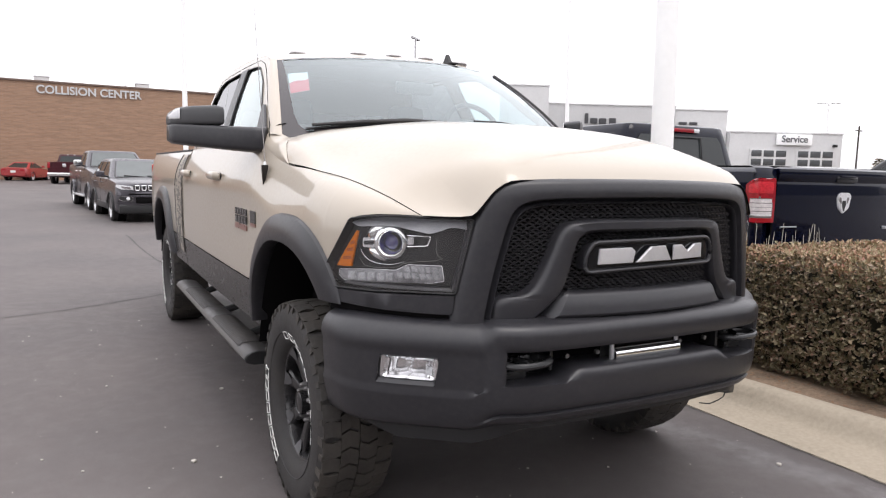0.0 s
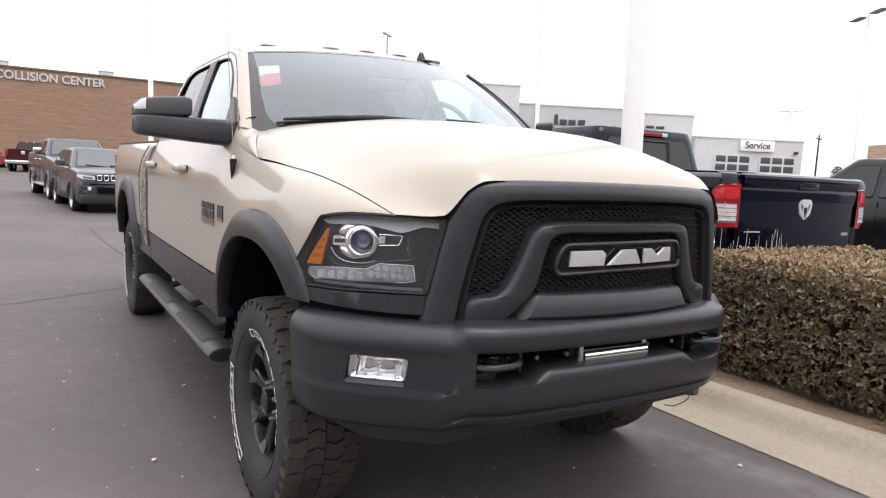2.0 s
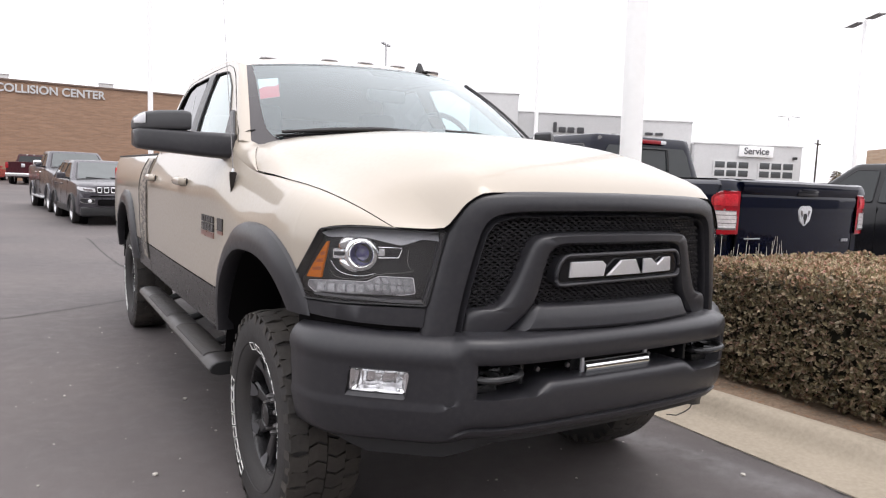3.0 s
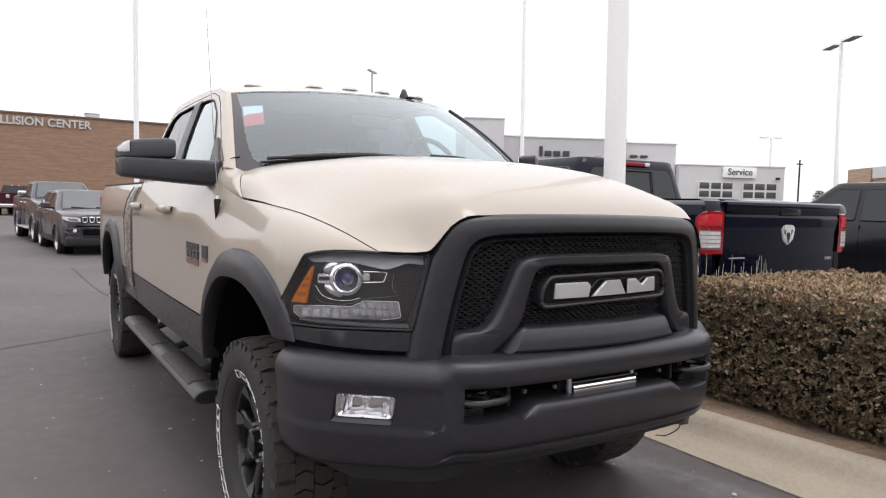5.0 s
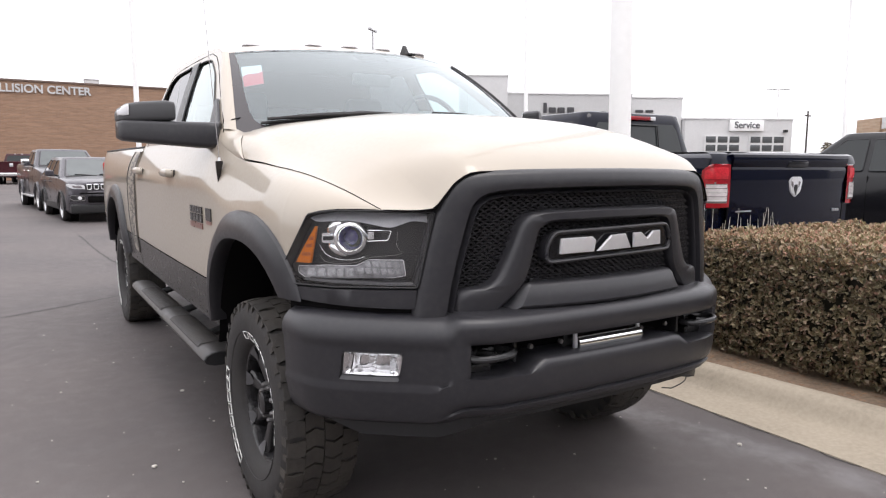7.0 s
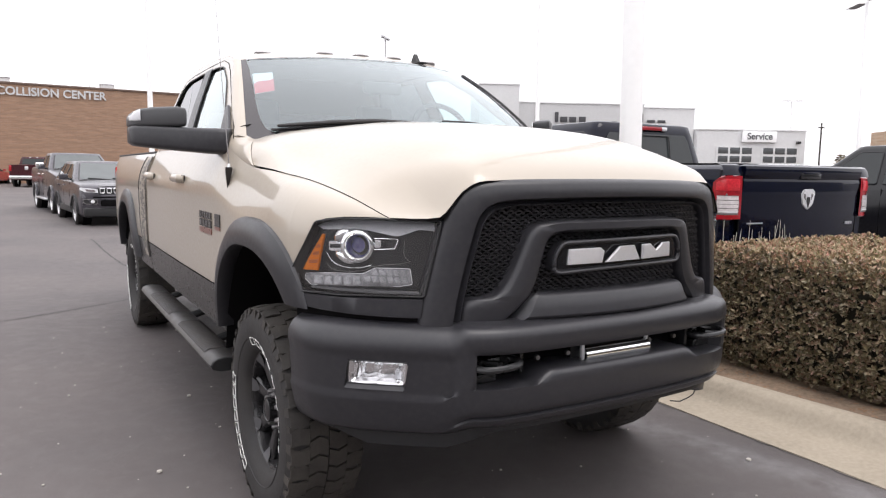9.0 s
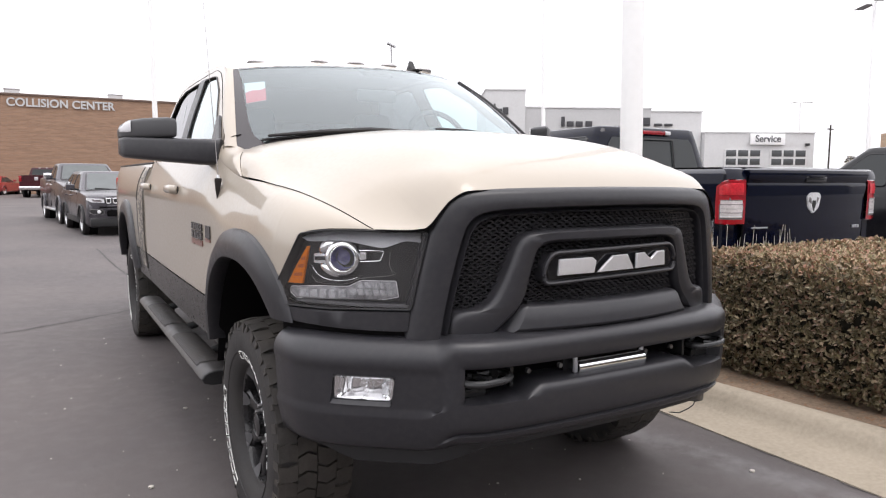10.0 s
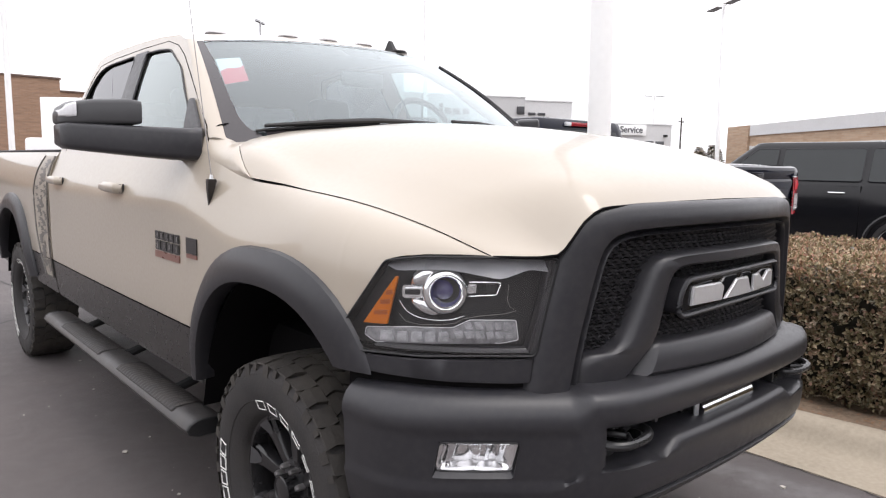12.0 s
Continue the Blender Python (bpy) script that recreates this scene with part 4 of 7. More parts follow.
def bumper_face():
    bm = bmesh.new()
    n0, n1 = len(MIDDLE_TOP), len(MIDDLE_TOP) + len(FOG_ROWS)
    half = spread(S_OPEN, S_OPEN + 0.10, 12)[:-1] + spread(S_OPEN + 0.10, FOG_A, 6)[:-1] + spread(FOG_A, FOG_B, 10)[:-1] + spread(FOG_B, B_END, 26)
    ss = [-a for a in reversed(half)] + spread(-S_OPEN, S_OPEN, 41)[1:-1] + half
    grid = [[bm.verts.new(p) for p in bumper_row(s)] for s in ss]
    for i in range(len(ss) - 1):
        a = (abs(ss[i]) + abs(ss[i + 1])) / 2
        for j in range(len(grid[0]) - 1):
            if a < S_OPEN and n0 - 1 <= j < n1:
                continue
            if FOG_A < a < FOG_B and n0 + 1 <= j < n0 + 6:
                continue
            bm.faces.new((grid[i][j], grid[i + 1][j], grid[i + 1][j + 1], grid[i][j + 1]))
    # inner walls of the long opening
    inner = [i for i in range(len(ss)) if abs(ss[i]) <= S_OPEN + 1e-6]
    rim_ = [(ss[i], grid[i][n0 - 1]) for i in inner] + [(ss[inner[-1]], grid[inner[-1]][j]) for j in range(n0, n1)]
    rim_ += [(ss[i], grid[i][n1]) for i in reversed(inner)] + [(ss[inner[0]], grid[inner[0]][j]) for j in range(n1 - 1, n0 - 1, -1)]
    back = []
    for s, v in rim_:
        p = Vector(bump_at(s, v.co.z, -0.13))
        back.append(bm.verts.new(p))
    for i in range(len(rim_)):
        j = (i + 1) % len(rim_)
        bm.faces.new((rim_[i][1], rim_[j][1], back[j], back[i]))
    bmesh.ops.recalc_face_normals(bm, faces=bm.faces)
    return bm


bumper = part("front_bumper", bumper_face(), TRIM, truck, "dark grey textured front bumper", smooth=40)
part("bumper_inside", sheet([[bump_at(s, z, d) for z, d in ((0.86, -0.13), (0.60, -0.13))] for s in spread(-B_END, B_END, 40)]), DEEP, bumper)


def valance_low(a):
    return float(np.interp(a, [sb(0.50), sb(0.66), sb(0.86), sb(0.95)], [0.530, 0.480, 0.480, 0.520]))


part("lower_valance", sheet([[bump_at(s, z, d) for z, d in ((0.57, -0.055), (0.54, -0.057), (valance_low(abs(s)) + 0.008, -0.062), (valance_low(abs(s)), -0.085), (valance_low(abs(s)), -0.2))] for s in spread(-sb(0.955), sb(0.955), 60)]), BLACK, bumper, "black plastic valance")

# fog lamps
FOGCHROME = simple("fog_reflector", (0.93, 0.93, 0.94), 0.13, 1.0, 0.06, 40)
FOGGREY = simple("fog_lamp_tray", (0.78, 0.78, 0.79), 0.25, 0.7, grain=0.1, scale=80)


def fog_depth(z):
    """The lamp's face leans in towards its lower edge."""
    return -0.003 - 0.018 * (0.778 - z) / 0.08


for sgn in (-1, 1):
    frame_ = dense([(fog_edge(FOG_A, 0.778), 0.778), (fog_edge(FOG_B, 0.778), 0.778), (fog_edge(FOG_B, 0.684), 0.684), (fog_edge(FOG_A, 0.684), 0.684), (fog_edge(FOG_A, 0.778), 0.778)], 65)
    corners = [(fog_edge(FOG_A, 0.777) + 0.001, 0.777), (fog_edge(FOG_B, 0.777) - 0.001, 0.777), (fog_edge(FOG_B, 0.698) - 0.001, 0.698), (fog_edge(FOG_A, 0.698) + 0.001, 0.698)]
    glass_edge = rounded(corners, 0.016, 5)
    lampo = dense(glass_edge[3:] + glass_edge[:4], 65)
    socket = sheet([[bump_at(sgn * p.x, p.y, -0.003 - 0.05 * (0.79 - p.y)) for p in frame_], [bump_at(sgn * p.x, p.y, fog_depth(p.y)) for p in lampo], [bump_at(sgn * p.x, p.y, fog_depth(p.y) - 0.02) for p in lampo]])
    fog = part("fog_lamp", socket, TRIM, bumper, "rectangular chrome fog lamp in a recessed socket", smooth=30)
    ring = [bump_at(sgn * p.x, p.y, fog_depth(p.y) + 0.002) for p in lampo]
    part("lamp_seal", tube(ring, 0.0014, 6), BLACK, fog)
    cells = []
    for v in spread(0, 1, 15):
        row = []
        z = 0.699 + 0.077 * v
        for u in spread(0, 1, 57):
            sa = fog_edge(FOG_A, z) + 0.003 + (FOG_B - FOG_A - 0.006) * u
            bowl_ = min(1.0, math.sin(math.pi * min(max(u, 0.02), 0.98)) * 1.8) * min(1.0, math.sin(math.pi * min(max(v, 0.02), 0.98)) * 2.2)
            flute = abs(math.sin(u * math.pi * 3.4 + 0.7)) * (0.35 + 0.65 * v)
            row.append(bump_at(sgn * sa, z, fog_depth(z) - 0.004 - 0.030 * bowl_ + 0.012 * flute * bowl_))
        cells.append(row)
    part("reflector", sheet(cells), FOGCHROME, fog, "fluted chrome reflector", smooth=50)
    mid_s = (FOG_A + FOG_B) / 2
    part("bulb_shield", revolve([(0.0001, 0.0), (0.010, -0.001), (0.013, -0.005), (0.014, -0.02)], lambda a, b, h: bump_at(sgn * (mid_s + a), 0.748 + b, fog_depth(0.748) - 0.012 + h), 20), CHROME, fog)
    tray = sheet([[bump_at(sgn * (fog_edge(FOG_A, z) + 0.006 + (FOG_B - FOG_A - 0.012) * u), z - 0.008 * abs(u - 0.5) * 2, d) for u in spread(0, 1, 15)] for z, d in ((0.700, fog_depth(0.70) - 0.004), (0.708, fog_depth(0.70) - 0.008), (0.716, fog_depth(0.70) - 0.03))])
    part("lamp_tray", tray, FOGGREY, fog)
    for u in (0.34, 0.80):
        part("divider", sheet([[bump_at(sgn * (FOG_A + (FOG_B - FOG_A) * u + k * 0.012 - 0.02 * (v - 0.5) * (u > 0.5)), 0.706 + 0.064 * v, fog_depth(0.706 + 0.064 * v) - 0.004 - 0.035 * k) for k in (0, 1)] for v in spread(0, 1, 5)]), CHROME, fog, smooth=0)
    pane = part("lamp_glass", sheet([[bump_at(sgn * (fog_edge(FOG_A, z) + 0.003 + (FOG_B - FOG_A - 0.006) * u), z, fog_depth(z) - 0.001) for u in spread(0.01, 0.99, 12)] for z in spread(0.699, 0.773, 5)]), LENS, fog)
    pane.visible_shadow = False

# tow hooks, winch and fairlead in the opening
HOOK = simple("black_forged_steel", (0.018, 0.018, 0.019), 0.28, grain=0.15, scale=120, bump=0.1)
for sgn in (-1, 1):
    c = sgn * 0.49
    loop_ = [(c + 0.078 * math.copysign(abs(math.cos(k)) ** 0.75, math.cos(k)), 0.094 + 0.052 * math.sin(k), 0.768 + 0.004 * math.cos(k)) for k in spread(0, 2 * math.pi, 33)]
    hook = part("tow_hook", tube(loop_, 0.0115, 10), HOOK, truck, "black forged tow hook")
    part("hook_bar", tube([(c + sgn * 0.03, 0.046, 0.769), (c - sgn * 0.005, 0.082, 0.769), (c + sgn * 0.02, 0.14, 0.766)], [0.008, 0.009, 0.011], 8), HOOK, hook)
    part("hook_shank", tube([(c - 0.05 * sgn, 0.12, 0.775), (c - 0.06 * sgn, 0.16, 0.74), (c - 0.07 * sgn, 0.2, 0.72)], [0.016, 0.02, 0.024], 10), HOOK, hook)
    part("hook_mount", box(c + 0.035 * sgn, 0.175, 0.716, 0.12, 0.10, 0.03, 0.012), HOOK, truck)
    part("hook_plate", box(c - 0.10 * sgn, 0.14, 0.765, 0.014, 0.08, 0.08, 0.004), HOOK, truck)
win = part("winch_fairlead", box(0, 0.125, 0.775, 0.34, 0.02, 0.07, 0.004), BLACK, truck, "winch roller fairlead")
part("roller", tube([(-0.145, 0.085, 0.757), (0.155, 0.085, 0.757)], 0.025, 16), CHROME, win, "chrome roller")
part("upper_bar", tube([(-0.145, 0.085, 0.806), (0.155, 0.085, 0.806)], 0.005, 8), SATIN, win)
for x in (-0.146, 0.156):
    part("upright", tube([(x, 0.085, 0.74), (x, 0.085, 0.806)], 0.008, 8), SATIN, win)
for x in (-0.19, 0.20, -0.32, 0.33):
    part("bolt", revolve([(0.0001, -0.012), (0.008, -0.012), (0.009, 0.0)], lambda a, b, h: (x + a, 0.115 + h, 0.765 + b), 10), NUT, win)
part("plate_tab", box(-0.1, 0.09, 0.726, 0.06, 0.012, 0.022, 0.004), SATIN, win)


# ---------------------------------------------------------------- wheels of the pickup
def tread(place, r, half, pitches=38):
    """Rubber blocks in four uneven rows, with notched shoulders."""
    bm = bmesh.new()
    for k in range(pitches):
        c0 = 2 * math.pi * k / pitches
        for row, (h0, h1, shift, size) in enumerate(((-half, -half * 0.53, 0.0, 0.84), (-half * 0.52, -0.002, 0.45, 0.86), (0.002, half * 0.52, 0.9, 0.86), (half * 0.53, half, 0.2, 0.84))):
            a0 = c0 + shift * 2 * math.pi / pitches
            a1 = a0 + size * 2 * math.pi / pitches
            slant = 0.034 * (1 if row == 1 else -1) if row in (1, 2) else 0.018 * (1 if k % 2 else -1)
            ring = [(a0, h0), (a0 + slant, (h0 + h1) / 2), (a0, h1), (a1, h1), (a1 + slant, (h0 + h1) / 2), (a1, h0)]
            low, top = [], []
            for n, (a, h) in enumerate(ring):
                drop = 0.010 * (abs(h) / half) ** 4
                low.append(bm.verts.new(place(math.cos(a) * (r - 0.015), math.sin(a) * (r - 0.015), h)))
                top.append(bm.verts.new(place(math.cos(a) * (r - drop), math.sin(a) * (r - drop), h * 0.985)))
            bm.faces.new(top)
            for i in range(6):
                j = (i + 1) % 6
                bm.faces.new((low[i], low[j], top[j], top[i]))
        # side lugs
        for sd in (-1, 1):
            a0, a1 = c0, c0 + (0.5 if k % 2 else 0.3) * 2 * math.pi / pitches
            depth = 0.05 if k % 2 else 0.035
            q = []
            for a, rr, h in ((a0, r - 0.012, half), (a1, r - 0.012, half), (a1, r - depth, half + 0.004), (a0, r - depth, half + 0.004)):
                q.append((place(math.cos(a) * rr, math.sin(a) * rr, sd * (h + 0.003)), place(math.cos(a) * rr, math.sin(a) * rr, sd * (h - 0.01))))
            o = [bm.verts.new(p[0]) for p in q]
            i_ = [bm.verts.new(p[1]) for p in q]
            bm.faces.new(o)
            for n in range(4):
                m = (n + 1) % 4
                bm.faces.new((o[n], o[m], i_[m], i_[n]))
    bmesh.ops.recalc_face_normals(bm, faces=bm.faces)
    return bm


RIM = simple("black_wheel_paint", (0.014, 0.0135, 0.0145), 0.27, grain=0.1, scale=90, coat=0.3)
RIM_FACET = simple("machined_grey_facet", (0.10, 0.10, 0.105), 0.3, 0.5, 0.15, 80)
TYRE_R, TYRE_HALF = 0.418, 0.135


def big_wheel(cx, cy, sgn, steer=0.0):
    """Off-road tyre on a black ten-spoke wheel; its outer face lies at cx."""
    mid = cx - sgn * TYRE_HALF
    turn = Matrix.Rotation(radians(steer), 3, "Z")

    def place(a, b, h):
        v = turn @ Vector((sgn * h, a, 0))
        return (mid + v.x, cy + v.y, 0.416 + b)
    w = part("wheel", revolve([(0.238, 0.085), (0.238, -0.10), (0.222, -0.10), (0.214, 0.0), (0.212, 0.055), (0.22, 0.090), (0.238, 0.087)], place, 48), RIM, truck, "black off-road wheel with white-lettered tyre")
    prof = [(0.230, 0.088), (0.238, 0.108), (0.250, 0.122), (0.28, 0.138), (0.33, 0.144), (0.365, 0.142), (0.385, 0.136), (0.400, 0.124), (0.404, 0.09), (0.405, 0.0), (0.404, -0.09), (0.400, -0.124), (0.385, -0.136), (0.34, -0.143), (0.28, -0.138), (0.222, -0.10)]
    tyre = part("tyre", revolve(prof, place, 64), RUBBER, w)
    tr = part("tread", tread(place, TYRE_R, TYRE_HALF), TREAD, tyre, smooth=0)
    tagged(tr, kind="stuff")
    for rr in (0.290, 0.372):
        part("sidewall_ring", revolve([(rr - 0.002, np.interp(rr, [0.245, 0.28, 0.33, 0.385], [0.122, 0.138, 0.144, 0.136])), (rr, np.interp(rr, [0.245, 0.28, 0.33, 0.385], [0.122, 0.138, 0.144, 0.136]) + 0.003), (rr + 0.002, np.interp(rr, [0.245, 0.28, 0.33, 0.385], [0.122, 0.138, 0.144, 0.136]))], place, 64), RUBBER, tyre)
    # white raised marks on the sidewall, as hollow bars
    for start, stop in ((-62, 12), (72, 196)):
        for k in range(8):
            a0 = radians(start + (stop - start) * (k + 0.08) / 8)
            a1 = radians(start + (stop - start) * (k + (0.90 if start < 0 else 0.74)) / 8)
            lo, hi = (0.310, 0.350) if start < 0 else (0.262, 0.290)
            q = [(a0, lo), (a1, lo), (a1 + 0.012, hi), (a0 + 0.012, hi)]
            pts = [place(math.cos(a) * r, math.sin(a) * r, float(np.interp(r, [0.245, 0.28, 0.33, 0.385], [0.124, 0.140, 0.146, 0.140]))) for a, r in q]
            mids = []
            for p, s in zip(pts, pts[1:] + pts[:1]):
                mids += [p, tuple((Vector(p) + Vector(s)) / 2)]
            part("white_mark", tube(mids + mids[:1], 0.0026 if start < 0 else 0.0017, 6), WHITEPRINT, tyre)
    # barrel, disc and spokes
    part("brake_disc", revolve([(0.05, -0.02), (0.185, -0.02), (0.185, -0.035)], place, 32), simple("brake_iron", (0.12, 0.10, 0.09), 0.55, 0.6, 0.2, 60), w)
    for k in range(8):
        c = 2 * math.pi * (k + 0.25) / 8
        ca, sa = math.cos(c), math.sin(c)
        rows = []
        for rr, hw, h in ((0.055, 0.020, 0.054), (0.10, 0.022, 0.064), (0.16, 0.027, 0.073), (0.202, 0.035, 0.081), (0.226, 0.042, 0.087)):
            row = []
            for t, dh in ((-1, -0.04), (-1, -0.010), (-0.75, -0.001), (0, 0.002), (0.75, -0.001), (1, -0.010), (1, -0.04)):
                row.append(place(ca * rr - sa * hw * t, sa * rr + ca * hw * t, h + dh))
            rows.append(row)
        sp = part("spoke", capped(rows), RIM, w)
        facet = [[place(ca * rr - sa * hw * t, sa * rr + ca * hw * t, h) for t in (-1, 0, 1)] for rr, hw, h in ((0.178, 0.008, 0.0785), (0.200, 0.024, 0.0855), (0.222, 0.032, 0.0965))]
        part("spoke_facet", sheet(facet), RIM_FACET, sp)
    part("rim_lip", revolve([(0.220, 0.070), (0.226, 0.092), (0.236, 0.097), (0.243, 0.090), (0.238, 0.075)], place, 48), RIM, w)
    part("hub", revolve([(0.0001, 0.104), (0.03, 0.103), (0.040, 0.099), (0.043, 0.102), (0.047, 0.100), (0.049, 0.06), (0.088, 0.056), (0.092, 0.045), (0.092, 0.02)], place, 32), RIM, w)
    for k in range(8):
        c = 2 * math.pi * (k + 0.5) / 8
        part("lug_nut", revolve([(0.0001, 0.088), (0.007, 0.087), (0.0105, 0.080), (0.0115, 0.054)], lambda a, b, h: place(0.070 * math.cos(c) + a, 0.070 * math.sin(c) + b, h), 6), NUT, w)
    return w


for sgn in (-1, 1):
    big_wheel(sgn * 0.99, FRONT_Y + (0.09 if sgn > 0 else 0.0), sgn)
    big_wheel(sgn * 0.99, REAR_Y, sgn)
for y in (FRONT_Y, REAR_Y):
    part("axle", tube([(-0.75, y, 0.40), (0.75, y, 0.40)], 0.05, 12), BLACK, truck)
    part("differential", revolve([(0.0001, -0.14), (0.1, -0.1), (0.14, 0.0), (0.1, 0.1), (0.0001, 0.14)], lambda a, b, h: (0.2 + a, y + h, 0.40 + b), 16), BLACK, truck)
for sgn in (-1, 1):
    part("chassis_rail", box(sgn * 0.42, 3.1, 0.62, 0.08, 5.4, 0.16, 0.01), BLACK, truck)


# ---- side steps
def side_step(sgn):
    y0, y1 = 1.50, 3.72
    sect = [(-0.092, 0.0), (-0.082, 0.022), (-0.05, 0.034), (0.0, 0.038), (0.035, 0.034), (0.060, 0.020), (0.070, 0.0), (0.060, -0.020), (0.02, -0.034), (-0.05, -0.034), (-0.08, -0.022)]
    rows = [[(sgn * (1.0 + a * k * 0.92), y, 0.482 + b * k * 0.92) for a, b in sect] for y, k in ((y0, 0.9), (y0 + 0.015, 1.0), (y0 + 0.3, 1), (2.4, 1), (y1 - 0.3, 1), (y1 - 0.015, 1.0), (y1, 0.9))]
    st = part("side_step", capped(rows), simple("step_coating", (0.042, 0.039, 0.039), 0.42, grain=0.15, scale=200, bump=0.15, dust=0.06), truck, "dark grey tubular side step")
    for y in (y0 - 0.004, y1 + 0.004):
        part("end_cap", capped([[(sgn * (1.0 + a * k), y + d, 0.482 + b * k) for a, b in sect] for k, d in ((0.80, -0.012), (0.89, -0.008), (0.905, 0.0), (0.80, 0.006))]), BLACK, st)
    for a, b in ((1.66, 2.34), (2.62, 3.34)):
        rows = []
        for k, y in enumerate(spread(a, b, 97)):
            up_ = 0.0035 if k % 4 in (1, 2) else 0.0
            rows.append([(sgn * (1.0 + x * 0.92), y + sk, 0.482 + z * 0.92 + lift) for x, z, lift, sk in ((-0.083, 0.022, -0.003, 0), (-0.081, 0.023, 0.004, 0), (-0.05, 0.034, 0.004 + up_, 0.006), (0.0, 0.038, 0.004 + up_, 0.0), (0.035, 0.034, 0.004 + up_, 0.006), (0.056, 0.023, 0.004, 0), (0.059, 0.021, -0.003, 0))])
        part("tread_pad", sheet(rows), PADRUBBER, st, "black ribbed rubber tread pad")
    for y in (1.95, 2.6, 3.3):
        part("bracket", tube([(sgn * 0.96, y, 0.48), (sgn * 0.8, y, 0.53), (sgn * 0.6, y, 0.64)], 0.022, 8), BLACK, st)


for sgn in (-1, 1):
    side_step(sgn)

# ---- door handles, badges, decals
for sgn in (-1, 1):
    for y in (2.41, 3.475):
        x = side_x(y, 1.305)
        pts = [(sgn * (x + 0.004), y - 0.115, 1.305), (sgn * (x + 0.026), y - 0.10, 1.306), (sgn * (x + 0.031), y - 0.03, 1.308), (sgn * (x + 0.031), y + 0.04, 1.308), (sgn * (x + 0.026), y + 0.10, 1.306), (sgn * (x + 0.004), y + 0.115, 1.305)]
        handle = part("door_handle", tube(pts, [0.020, 0.024, 0.024, 0.023, 0.020, 0.014], 12), SAND, truck, "sand-coloured door handle")
        part("handle_end", box(sgn * (x + 0.010), y - 0.119, 1.306, 0.02, 0.005, 0.036, 0.002), TRIM, handle)
BADGE = simple("dark_badge", (0.025, 0.024, 0.024), 0.25, grain=0.2, scale=200)
BADGE_RED = simple("worn_red_badge", (0.20, 0.095, 0.075), 0.3, grain=0.2, scale=200)


def on_side(y0, y1, z0, z1, thick, sgn):
    bm = bmesh.new()
    outer = [[(sgn * (side_x(y, z) + thick), y, z) for y in spread(y0, y1, 4)] for z in spread(z0, z1, 3)]
    inner = [[(sgn * (side_x(y, z) + 0.0005), y, z) for y in spread(y0, y1, 4)] for z in spread(z0, z1, 3)]
    sheet(outer, False, bm)
    sheet([[a[0] for a in outer], [a[0] for a in inner]], False, bm)
    sheet([[a[-1] for a in outer], [a[-1] for a in inner]], False, bm)
    sheet([outer[0], inner[0]], False, bm)
    sheet([outer[-1], inner[-1]], False, bm)
    bmesh.ops.recalc_face_normals(bm, faces=bm.faces)
    return bm


for sgn in (-1, 1):
    for row, (z0, z1) in enumerate(((1.128, 1.160), (1.088, 1.124))):
        for k in range(5 - row):
            w = 0.244 / (5 - row)
            y = 1.642 + k * w
            bar = part("badge_bar", on_side(y, y + w * 0.84, z0, z1, 0.006, sgn), BADGE, truck, "dark badge bar with a bright core")
            part("bright_core", on_side(y + w * (0.18 + 0.12 * (k % 2)), y + w * (0.34 + 0.2 * (k % 2)), z0 + 0.006 + 0.004 * (k % 3), z1 - 0.007, 0.0075, sgn), NUT, bar)
    part("badge_strip", on_side(1.642, 1.886, 1.058, 1.084, 0.005, sgn), BADGE_RED, truck, "dark red badge strip")
    part("badge_plate", on_side(1.485, 1.575, 1.104, 1.160, 0.005, sgn), BADGE, truck)
    part("badge_strip", on_side(1.486, 1.574, 1.088, 1.103, 0.005, sgn), BADGE_RED, truck)

DECAL = simple("grey_bed_decal", (0.12, 0.11, 0.10), 0.4, grain=0.3, scale=60)
DECAL_LIGHT = simple("pale_bed_decal", (0.36, 0.32, 0.27), 0.4, grain=0.2, scale=60)
rng = random.Random(4)
for sgn in (-1, 1):
    rows = []
    def rear_edge(z):
        return float(np.interp(z, [0.70, 0.80, 1.0, 1.2, 1.35, 1.44], [3.90, 3.955, 4.05, 4.08, 4.03, 3.97]))
    for z in spread(0.72, 1.44, 24):
        rows.append([(sgn * (side_x(q, z) + 0.0025), q, z) for q in spread(3.715, rear_edge(z), 5)])
    dec = part("bed_decal", sheet(rows), DECAL_LIGHT, truck, "grey splatter decal strip on the bed side")
    for k in range(46):
        z = 0.76 + k * 0.0143
        y = 3.745 + rng.random() * (rear_edge(z) - 3.86)
        w, h = 0.05 + rng.random() * 0.09, 0.010 + rng.random() * 0.020
        pts = [(y, z), (y + w * 0.4, z + h), (y + w, z + h * 0.6), (y + w * 0.6, z - h * 0.2), (y + w * 0.9, z - h * 0.9), (y + w * 0.2, z - h * 0.5)]
        part("decal_patch", prism(pts, 0.001, lambda u, v, t: (sgn * (side_x(u, v) + 0.0035 + t), u, v)), DECAL, dec)
    for edge_at in (lambda z: 3.722, rear_edge):
        part("decal_edge", tube([(sgn * (side_x(edge_at(z), z) + 0.003), edge_at(z), z) for z in spread(0.72, 1.44, 20)], 0.007, 6), DECAL, dec)


